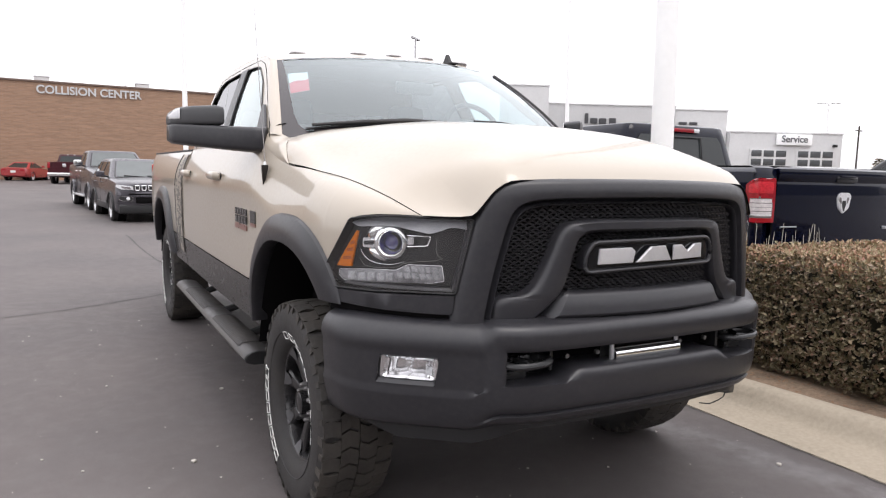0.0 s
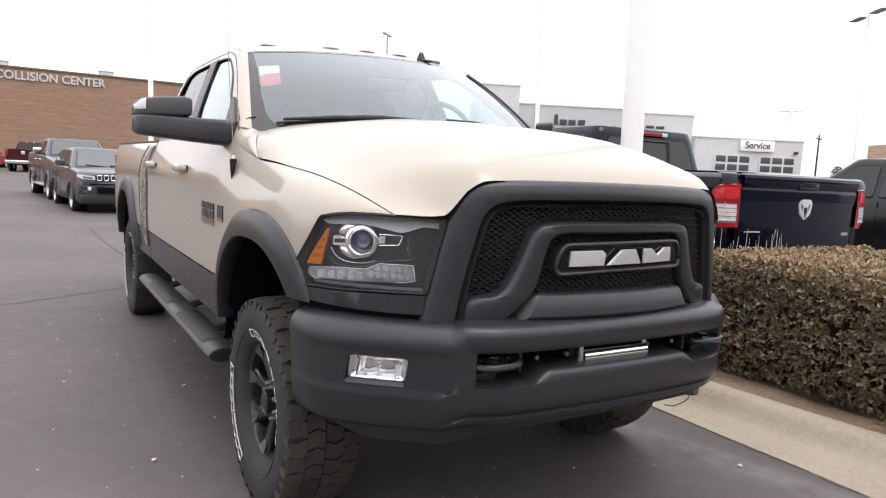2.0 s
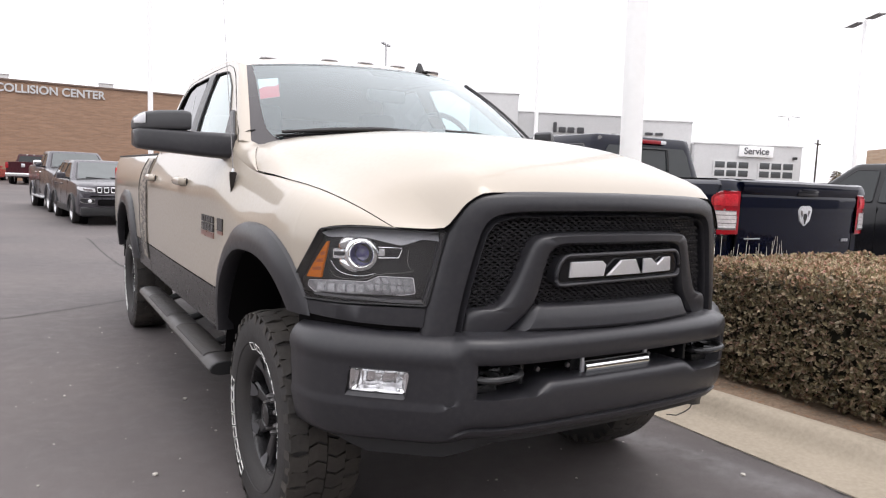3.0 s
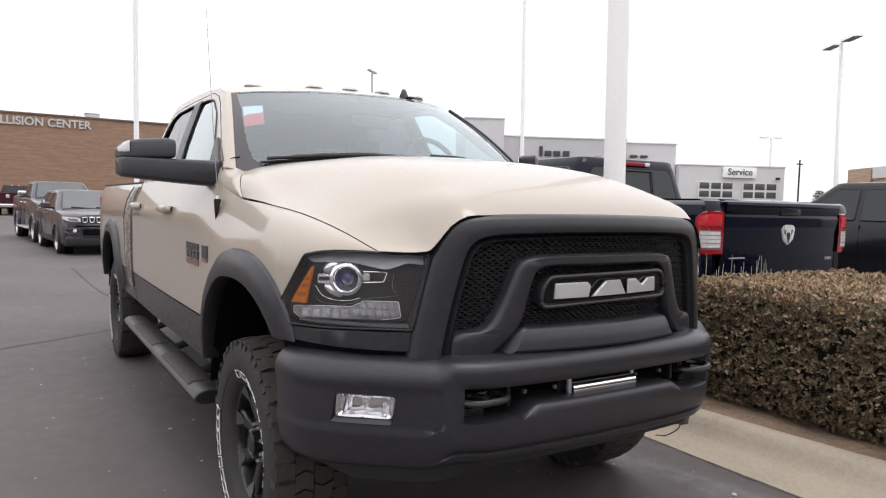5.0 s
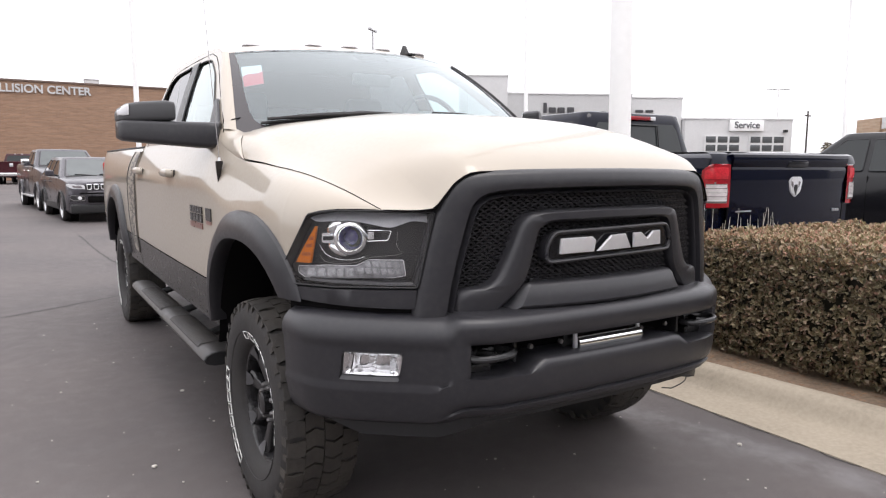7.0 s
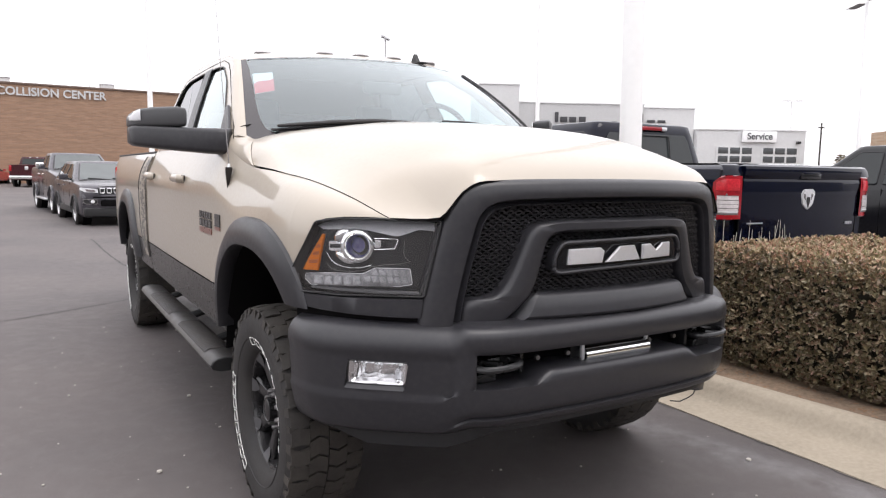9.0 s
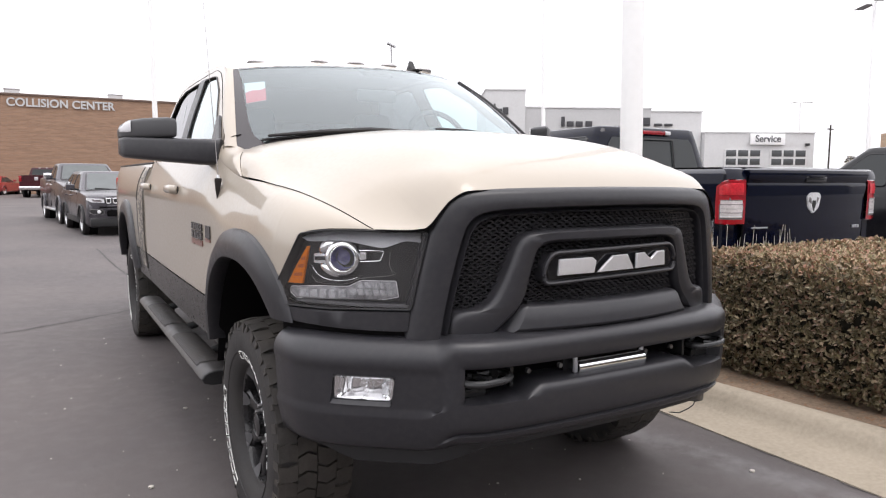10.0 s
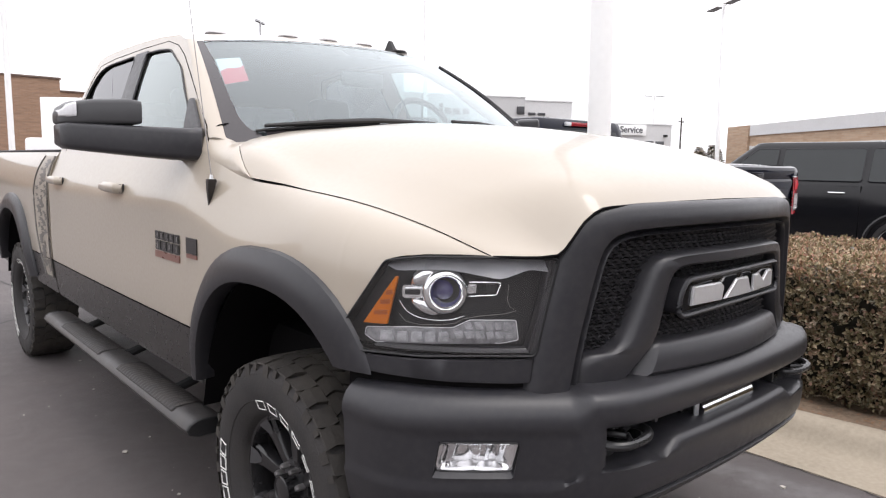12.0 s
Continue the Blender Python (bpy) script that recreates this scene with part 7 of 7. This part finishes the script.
part("window_frame", tube([(-0.3, 1.04, 1.80), (0.3, 1.04, 1.80)], 0.008, 6), BLACK, blue)
part("rear_bumper", box(0, 2.98, 0.62, 1.9, 0.2, 0.2, 0.04), CHROME, blue)
part("bed_liner", box(0, 2.02, 1.468, 1.66, 1.6, 0.012, 0.0), DEEP, blue)
part("roof_fin", prism([(0.3, 1.93), (0.52, 1.93), (0.5, 1.985), (0.44, 1.99)], 0.03, lambda u, v, w: (w - 0.015, u, v)), BLACK, blue)
door_details(blue, 1.0, (0.5, 1.2), (-1.05, 0.0, 1.14), (-0.3, 0.62), NAVY)

# large black estate car beyond the navy pickup
JET = simple("black_car_paint", (0.008, 0.008, 0.0095), 0.14, grain=0.05, scale=300, spec=0.4)
SUV = [(-2.62, 0.80, 0.50, 0.98), (-2.55, 0.92, 0.42, 1.08), (-2.2, 0.98, 0.40, 1.14), (-1.4, 1.0, 0.38, 1.19), (-1.0, 1.0, 0.36, 1.22), (0.0, 1.0, 0.36, 1.24), (1.4, 1.0, 0.36, 1.26), (2.45, 0.98, 0.40, 1.27), (2.58, 0.92, 0.5, 1.25)]
black = vehicle("large_suv", "glossy black full-size estate car with tinted windows", "suv", facing_away(9.80, 3.45, 0), JET, SUV, (-1.5, -0.75, 2.3, 2.52, 1.22, 1.86, 0.955, 0.76), (-1.7, 1.45), 0.40, ALLOY, pillars=(0.21, 0.58))
door_details(black, 1.0, (0.5, 1.22), (-1.2, -0.22, 0.9), (-0.60, 0.58), CHROME)
# grey compact suv, its nose towards the walk
GREYCAR = simple("grey_car_paint", (0.060, 0.056, 0.066), 0.30, 0.35, grain=0.03, scale=400, spec=0.4, coat=0.45)
JEEP = [(-2.21, 0.60, 0.30, 0.80), (-2.20, 0.72, 0.26, 0.875), (-2.16, 0.80, 0.24, 0.925), (-2.07, 0.87, 0.22, 0.975), (-1.85, 0.905, 0.22, 1.025), (-1.2, 0.915, 0.22, 1.075), (-0.8, 0.92, 0.24, 1.09), (0.2, 0.92, 0.24, 1.10), (1.6, 0.92, 0.26, 1.13), (2.1, 0.88, 0.30, 1.13), (2.18, 0.82, 0.38, 1.1)]
jeep = vehicle("compact_suv", "dark grey compact suv with a slotted grille", "suv", facing(-0.10, 18.15, 5.5) @ Matrix.Diagonal((0.97, 1, 0.94, 1)), GREYCAR, JEEP, (-1.05, -0.15, 1.55, 2.08, 1.06, 1.60, 0.87, 0.66), (-1.35, 1.28), 0.34, ALLOY, pillars=(0.36, 0.72), cladding=BLACK)
gr = part("grille_panel", box(0, -2.20, 0.868, 1.16, 0.05, 0.13, 0.03), BLACK, jeep)
for k in range(7):
    x = (k - 3) * 0.150
    slot = part("grille_slot", box(x, -2.212, 0.868, 0.075, 0.02, 0.105, 0.008), DEEP, gr)
    ringp = [(x + a, -2.226, 0.868 + b) for a, b in rounded([(-0.042, -0.058), (0.042, -0.058), (0.050, 0.058), (-0.050, 0.058)], 0.02)]
    part("slot_rim", tube(ringp + ringp[:1], 0.011, 6), SATIN, slot)
for sgn in (-1, 1):
    def on_nose(u, v, w):
        return (sgn * u, -2.225 + 0.16 * max(0.0, (u - 0.5) / 0.4) ** 2 - w, v)
    hl = part("headlamp", prism(rounded([(0.54, 0.815), (0.55, 0.905), (0.72, 0.925), (0.90, 0.945), (0.905, 0.885), (0.80, 0.83)], 0.015), 0.03, on_nose, bevel=0.006), CLEARLENS, jeep, "swept clear headlamp")
    part("lamp_insert", prism(rounded([(0.60, 0.845), (0.61, 0.885), (0.80, 0.905), (0.78, 0.855)], 0.012), 0.034, on_nose), TAILDARK, hl)
    fl = part("fog_lamp", prism(rounded([(0.56, 0.545), (0.56, 0.645), (0.84, 0.665), (0.86, 0.60), (0.80, 0.545)], 0.03), 0.03, on_nose), BLACK, jeep)
    edge_ = [on_nose(u, v, 0.033) for u, v in rounded([(0.56, 0.545), (0.56, 0.645), (0.84, 0.665), (0.86, 0.60), (0.80, 0.545)], 0.03)]
    part("fog_rim", tube(edge_ + edge_[:1], 0.006, 6), NUT, fl)
    part("fog_lens", revolve([(0.0001, -0.06), (0.035, -0.055), (0.045, -0.03)], lambda a, b, h: (sgn * 0.66 + a, -2.20 + h, 0.60 + b), 14), CLEARLENS, fl)
part("lower_grille", box(0, -2.235, 0.565, 0.98, 0.03, 0.15, 0.03), DEEP, jeep)
part("upper_slit", box(0, -2.238, 0.715, 1.30, 0.03, 0.035, 0.012), DEEP, jeep)
part("lower_bumper", box(0, -2.10, 0.34, 1.70, 0.26, 0.24, 0.07, 3), BLACK, jeep)
for sgn in (-1, 1):
    part("sill_cladding", box(sgn * 0.91, -0.03, 0.36, 0.05, 2.0, 0.16, 0.02), BLACK, jeep)
bonnet = sheet([[(x, y, z + 0.028 * (1 - (abs(x) / 0.62) ** 4)) for x in spread(-0.62, 0.62, 15)] for y, z in ((-2.12, 0.950), (-2.0, 0.990), (-1.6, 1.045), (-1.1, 1.085))])
part("bonnet", bonnet, GREYCAR, jeep)
part("bumper_face", capped([[(x, y + 0.10 * (abs(x) / 0.86) ** 3, z) for y, z in ((-2.20, 0.50), (-2.235, 0.56), (-2.24, 0.72), (-2.21, 0.775), (-2.1, 0.775), (-2.1, 0.50))] for x in spread(-0.86, 0.86, 13)]), GREYCAR, jeep)
door_details(jeep, 0.92, (0.35, 1.06), (-0.7, 0.25, 1.15), (0.05, 0.95), GREYCAR)
# grey pickup behind it
PICKUP_TALL = [(-2.93, 0.80, 0.46, 1.02), (-2.88, 0.90, 0.36, 1.13), (-2.6, 0.975, 0.32, 1.22), (-1.7, 1.0, 0.32, 1.31), (-1.15, 1.0, 0.34, 1.36), (-0.4, 1.0, 0.34, 1.37), (0.88, 1.0, 0.34, 1.38), (0.9, 0.99, 0.36, 1.44), (1.5, 0.99, 0.38, 1.44), (2.80, 0.985, 0.42, 1.44), (2.87, 0.95, 0.46, 1.42)]
grey = vehicle("pickup_truck", "grey crew cab pickup with a chrome-barred grille", "pickup truck", facing(-0.50, 22.9, 6) @ Matrix.Diagonal((0.92, 0.95, 0.92, 1)), simple("graphite_paint", (0.064, 0.061, 0.071), 0.30, 0.35, grain=0.03, scale=400, spec=0.4, coat=0.45), PICKUP_TALL, (-1.15, -0.42, 0.75, 0.90, 1.34, 1.92, 0.94, 0.74), (-1.85, 1.75), 0.40, ALLOY, pillars=(0.46,))
gp = part("grille", box(0, -2.90, 0.94, 1.15, 0.08, 0.36, 0.05), BLACK, grey)
for z in (0.82, 0.92, 1.02):
    part("grille_bar", box(0, -2.95, z, 1.05, 0.03, 0.03, 0.01), CHROME, gp)
for sgn in (-1, 1):
    part("headlamp", box(sgn * 0.75, -2.87, 1.01, 0.36, 0.16, 0.17, 0.04, 3, Matrix.Rotation(radians(sgn * 18), 4, "Z")), CLEARLENS, grey)
    part("running_board", box(sgn * 1.02, 0.0, 0.42, 0.14, 2.4, 0.05, 0.02), SATIN, grey)
    part("chrome_mirror", box(sgn * 1.13, -0.72, 1.49, 0.24, 0.12, 0.2, 0.04, 3), CHROME, grey)
part("front_bumper", box(0, -2.92, 0.60, 1.85, 0.2, 0.24, 0.05), CHROME, grey)
part("bumper_valance", box(0, -2.86, 0.40, 1.80, 0.2, 0.2, 0.05), BLACK, grey)
door_details(grey, 1.0, (0.5, 1.32), (-1.05, -0.1, 0.86), (-0.3, 0.62), CHROME)
# red pickup and red coupe by the brick wall
MAROON = simple("maroon_paint", (0.040, 0.004, 0.008), 0.3, grain=0.05, scale=200, coat=0.25, spec=0.3)
redt = vehicle("pickup_truck", "dark red pickup parked by the brick wall", "pickup truck", facing_away(-1.30, 52.0, -12), MAROON, PICKUP, PICKUP_CAB, (-1.85, 1.75), 0.40, ALLOY, pillars=(0.46,))
part("rear_bumper", box(0, 2.98, 0.62, 1.9, 0.2, 0.22, 0.04), CHROME, redt)
for sgn in (-1, 1):
    part("tail_lamp", box(sgn * 0.9, 2.87, 1.2, 0.16, 0.06, 0.36, 0.02), RED, redt)
    part("roof_marker", box(sgn * 0.2, 0.82, 1.90, 0.1, 0.03, 0.04, 0.01), CLEARLENS, redt)
part("badge", box(0, 2.89, 1.2, 0.2, 0.04, 0.22, 0.03), SATIN, redt)
REDCAR = simple("red_car_paint", (0.30, 0.02, 0.022), 0.3, grain=0.05, scale=200, coat=1.0)
COUPE = [(-2.3, 0.70, 0.30, 0.62), (-2.2, 0.85, 0.25, 0.72), (-1.4, 0.92, 0.22, 0.82), (-0.7, 0.93, 0.2, 0.90), (0.6, 0.93, 0.2, 0.93), (1.6, 0.92, 0.24, 0.95), (2.2, 0.88, 0.30, 0.93), (2.32, 0.80, 0.38, 0.88)]
redc = vehicle("coupe", "low red coupe parked by the brick wall", "car", facing_away(-4.35, 58.6, -20), REDCAR, COUPE, (-0.75, 0.0, 0.9, 1.75, 0.90, 1.34, 0.82, 0.58), (-1.4, 1.35), 0.33, ALLOY, pillars=(0.6,))
part("number_plate", box(0, 2.33, 0.66, 0.34, 0.02, 0.16, 0.005), PLATE, redc)
for sgn in (-1, 1):
    part("tail_lamp", box(sgn * 0.62, 2.31, 0.78, 0.30, 0.05, 0.12, 0.02), RED, redc)
vehicle("sedan", "dark saloon car parked by the brick wall", "car", facing_away(-7.9, 59.0, -15), JET, [(y, h, zl, zt + 0.12) for y, h, zl, zt in COUPE], (-0.8, -0.1, 1.0, 1.75, 1.02, 1.48, 0.84, 0.62), (-1.4, 1.35), 0.33, ALLOY, pillars=(0.5,))
# white box van in front of the brick corner
van = thing("box_van", "plain white box van near the brick building", "van", Matrix.Translation((7.2, 35.5, 0)) @ Matrix.Rotation(radians(-40), 4, "Z"))
part("box_body", box(0, 0, 2.42, 2.1, 4.2, 3.34, 0.05), WHITE, van)
part("cab", box(0, -2.9, 1.4, 1.9, 1.6, 1.7, 0.2, 3), WHITE, van)
part("door_latch", box(-0.75, -2.12, 1.9, 0.2, 0.04, 0.06, 0.01), BLACK, van)
part("chassis", box(0, -0.6, 0.62, 1.6, 6.0, 0.25, 0.02), BLACK, van)
for sgn in (-1, 1):
    for y in (-2.9, 1.1):
        road_wheel(van, sgn * 0.98, y, 0.38, sgn, ALLOY)


# ---------------------------------------------------------------- buildings
def brickwork(name, c1, c2, mortar, scale=1.0):
    m, n, l, b = material(name)
    co, mp, br = n.new("ShaderNodeTexCoord"), n.new("ShaderNodeMapping"), n.new("ShaderNodeTexBrick")
    mp.inputs["Rotation"].default_value = (radians(90), 0, 0)
    l.new(co.outputs["Object"], mp.inputs[0]), l.new(mp.outputs[0], br.inputs[0])
    br.inputs["Color1"].default_value, br.inputs["Color2"].default_value, br.inputs["Mortar"].default_value = (*c1, 1), (*c2, 1), (*mortar, 1)
    br.inputs["Scale"].default_value = scale
    br.inputs["Brick Width"].default_value, br.inputs["Row Height"].default_value, br.inputs["Mortar Size"].default_value = 0.4, 0.1, 0.008
    band, wide = n.new("ShaderNodeTexNoise"), n.new("ShaderNodeMapping")
    wide.inputs["Scale"].default_value = (0.12, 0.12, 1.3)
    l.new(co.outputs["Object"], wide.inputs[0]), l.new(wide.outputs[0], band.inputs["Vector"])
    band.inputs["Detail"].default_value = 6
    rg, mul = n.new("ShaderNodeMapRange"), n.new("ShaderNodeMix")
    rg.inputs[1].default_value, rg.inputs[2].default_value = 0.3, 0.7
    rg.inputs[3].default_value, rg.inputs[4].default_value = 0.88, 1.12
    l.new(band.outputs[0], rg.inputs[0])
    mul.data_type, mul.blend_type = "RGBA", "MULTIPLY"
    mul.inputs[0].default_value = 1
    l.new(br.outputs[0], mul.inputs[6]), l.new(rg.outputs[0], mul.inputs[7]), l.new(mul.outputs[2], b.inputs["Base Color"])
    b.inputs["Roughness"].default_value = 0.9
    return m


BRICK = brickwork("tan_brick", (0.315, 0.195, 0.128), (0.258, 0.157, 0.104), (0.30, 0.217, 0.165))
COPING = simple("brown_coping", (0.14, 0.095, 0.075), 0.7, grain=0.15)
STUCCO = simple("pale_grey_render", (0.52, 0.52, 0.52), 0.85, grain=0.06, scale=8)
STUCCO2 = simple("white_render", (0.62, 0.62, 0.62), 0.85, grain=0.06, scale=8)


def lettering(text, size, depth, mat, name, parent, m, bold=0.0):
    cu = bpy.data.curves.new(name, "FONT")
    cu.body, cu.size, cu.extrude, cu.align_x, cu.align_y, cu.offset = text, size, depth, "CENTER", "CENTER", bold
    tmp = bpy.data.objects.new(name, cu)
    scene.collection.objects.link(tmp)
    me = bpy.data.meshes.new_from_object(tmp.evaluated_get(bpy.context.evaluated_depsgraph_get()))
    bpy.data.objects.remove(tmp)
    me.materials.clear()
    me.materials.append(mat)
    ob = new(name, me)
    ob.parent = parent
    ob.matrix_basis = m
    return ob


brick = thing("brick_building", "long tan brick building with a lettered front wall", "building", Matrix.Translation((-14, 62.0, 0)))
part("wall", box(0, 4, 3.72, 51, 12, 7.44), BRICK, brick)
part("coping", box(0, 4, 7.5, 51.2, 12.2, 0.14, 0.02), COPING, brick)
part("side_wing", box(32, 10, 3.5, 14, 12, 7.0), BRICK, brick)
part("wing_coping", box(32, 10, 7.06, 14.2, 12.2, 0.14, 0.02), COPING, brick)
for x in (10.6, 18.45, -4):
    un = part("rooftop_unit", box(x, 5, 7.98, 1.1, 1.1, 1.1, 0.03), STUCCO, brick)
    part("vent_cap", box(x, 5, 8.57, 1.2, 1.2, 0.08, 0.02), SATIN, un)
part("roof_vent", tube([(17, 4, 7.4), (17, 4, 8.4)], 0.05, 8), SATIN, brick)
upright = Matrix.Rotation(radians(90), 4, "X")
sgn_ob = lettering("COLLISION CENTER", 0.86, 0.05, simple("weathered_white_letters", (0.52, 0.52, 0.52), 0.6, grain=0.1), "wall_sign", brick, Matrix.Translation((14.05, -2.06, 6.88)) @ Matrix.Diagonal((0.945, 1, 1, 1)) @ upright, 0.02)
tagged(sgn_ob, "white raised capital letters on the brick wall")

# showroom and service building
dealer = thing("dealership_building", "pale rendered showroom with a service workshop", "building", Matrix.Translation((31.1, 29.1, 0)) @ Matrix.Rotation(radians(-29), 4, "Z"))


def block(name, x0, x1, d0, d1, h, mat):
    ob = part(name, box((x0 + x1) / 2, (d0 + d1) / 2, h / 2, x1 - x0, d1 - d0, h, 0.0), mat, dealer)
    part("parapet_cap", box((x0 + x1) / 2, (d0 + d1) / 2, h + 0.04, x1 - x0 + 0.1, d1 - d0 + 0.1, 0.08, 0.01), STUCCO2, ob)
    return ob


block("tower_wall", -10.2, -7.75, 0.2, 8, 6.75, STUCCO2)
block("link_wall", -7.72, -6.6, 0.4, 9, 5.72, STUCCO)
block("showroom_wall", -6.5, 0.0, 0, 12, 5.65, STUCCO)
block("white_bay", 0.05, 3.3, 0.3, 12, 5.5, STUCCO2)
DARKSHAPE = simple("dark_sign_metal", (0.05, 0.05, 0.055), 0.4)
# brand lettering as plain bars
for k, (x, w, h) in enumerate(((-5.45, 0.22, 0.62), (-5.0, 0.44, 0.34), (-4.45, 0.44, 0.34), (-3.85, 0.42, 0.36))):
    part("sign_bar", box(x, -0.06, 4.70 + (h - 0.34) / 2, w, 0.1, h, 0.05, 3), DARKSHAPE, dealer)
for x, w, h in ((-9.66, 0.12, 0.66), (-9.36, 0.34, 0.36), (-8.98, 0.34, 0.44)):
    part("sign_bar", box(x, 0.14, 5.45 + (h - 0.36) / 2, w, 0.1, h, 0.04, 3), DARKSHAPE, dealer)
for x, w, h in ((-0.3, 0.5, 0.5), (0.55, 0.5, 0.16), (1.2, 0.5, 0.16)):
    part("sign_bar", box(x, -0.04 if x < 0 else 0.24, 4.70 + (h - 0.16) / 2, w, 0.1, h, 0.04, 3), DARKSHAPE, dealer)
SHOPPANE = simple("workshop_glass", (0.075, 0.08, 0.084), 0.1, grain=0.3, scale=2)
serv = block("service_wall", 3.35, 10.2, -0.2, 12, 4.2, STUCCO2)
for x0 in (4.6, 7.45):
    door = part("workshop_door", box(x0 + 1.15, -0.22, 1.6, 2.35, 0.08, 3.2, 0.0), STUCCO2, serv, "glazed workshop door")
    for i in range(3):
        for j in range(4):
            part("pane", box(x0 + 0.40 + i * 0.75, -0.265, 2.96 - j * 0.52, 0.62, 0.02, 0.38, 0.004), SHOPPANE, door)
sg = part("sign_board", box(7.2, -0.32, 3.82, 2.15, 0.16, 0.66, 0.03), WHITE, serv, "white sign board")
lettering("Service", 0.58, 0.02, simple("grey_letters", (0.12, 0.12, 0.13), 0.5), "sign_text", sg, Matrix.Translation((7.2, -0.41, 3.84)) @ Matrix.Diagonal((0.95, 1, 1, 1)) @ upright, 0.008)
part("wall_lamp", box(9.7, -0.35, 3.5, 0.2, 0.25, 0.16, 0.03), BLACK, serv)

# brick and white building on the far side
far = thing("brick_showroom", "low brick showroom with a white fascia", "building", Matrix.Translation((42.3, 21.1, 0)) @ Matrix.Rotation(radians(-126.5), 4, "Z"))
BRICK2 = brickwork("brown_brick", (0.40, 0.27, 0.18), (0.46, 0.34, 0.24), (0.40, 0.31, 0.24))
part("wall", box(12, 5, 1.74, 24, 10, 3.48), BRICK2, far)
part("fascia", box(13.3, 4.9, 3.80, 21.4, 10, 0.64), STUCCO2, far, "white fascia")
part("render_band", box(13.3, 4.96, 2.62, 21.4, 10.04, 0.46), STUCCO2, far, "white band")
part("corner_pier", box(1.2, 4.9, 2.06, 2.6, 10.1, 4.12), BRICK2, far)
part("blue_panel", box(16.5, -0.16, 3.80, 2.0, 0.1, 0.58), simple("blue_sign", (0.06, 0.22, 0.5), 0.4), far)


def conifer(x, y, h, seed):
    t = thing("tree", "dark green conifer far behind the car park", "tree", Matrix.Translation((x, y, 0)), "far conifers")
    r = random.Random(seed)
    part("trunk", tube([(0, 0, 0), (0, 0, h)], [0.12, 0.03], 8), WOOD, t)
    bm = bmesh.new()
    for k in range(420):
        f = r.random() ** 0.8
        z = h * (0.15 + 0.85 * f)
        rad = (1 - f) * h * 0.30 * r.uniform(0.3, 1.0) + 0.05
        c = r.uniform(0, 6.28)
        p = Vector((math.cos(c) * rad, math.sin(c) * rad, z))
        d = Vector((math.cos(c), math.sin(c), -0.3)) * r.uniform(0.15, 0.4)
        s = Vector((-math.sin(c), math.cos(c), r.uniform(-0.3, 0.3))) * r.uniform(0.08, 0.2)
        bm.faces.new([bm.verts.new(q) for q in (p, p + d * 0.5 + s, p + d, p + d * 0.5 - s)])
    part("crown", bm, GREEN, t, smooth=0)


for x, y, h, sd in ((55.5, 30.4, 3.3, 1), (54.6, 29.6, 3.0, 2), (60, 31.6, 3.6, 3), (66, 34.0, 3.4, 4)):
    conifer(x, y, h, sd)


# grey kept low so that tailgate and bumper mirror something dark
GREYWALL = simple("unseen_grey_wall", (0.17, 0.17, 0.175), 0.85, grain=0.12, scale=6)
# unseen plain buildings, added behind and beside the walk to shape paint reflections
for x, y, w, d, h, mat in ((-75, 12, 10, 150, 3.0, STUCCO), (-14, -26, 130, 10, 6.5, GREYWALL), (62, -14, 10, 40, 5.0, STUCCO)):
    pb = thing("unseen_building", "unseen plain low building added for the car paint to reflect", "building", Matrix.Translation((x, y, 0)))
    part("wall", box(0, 0, h / 2, w, d, h), mat, pb)
    part("coping", box(0, 0, h + 0.06, w + 0.2, d + 0.2, 0.12), COPING, pb)
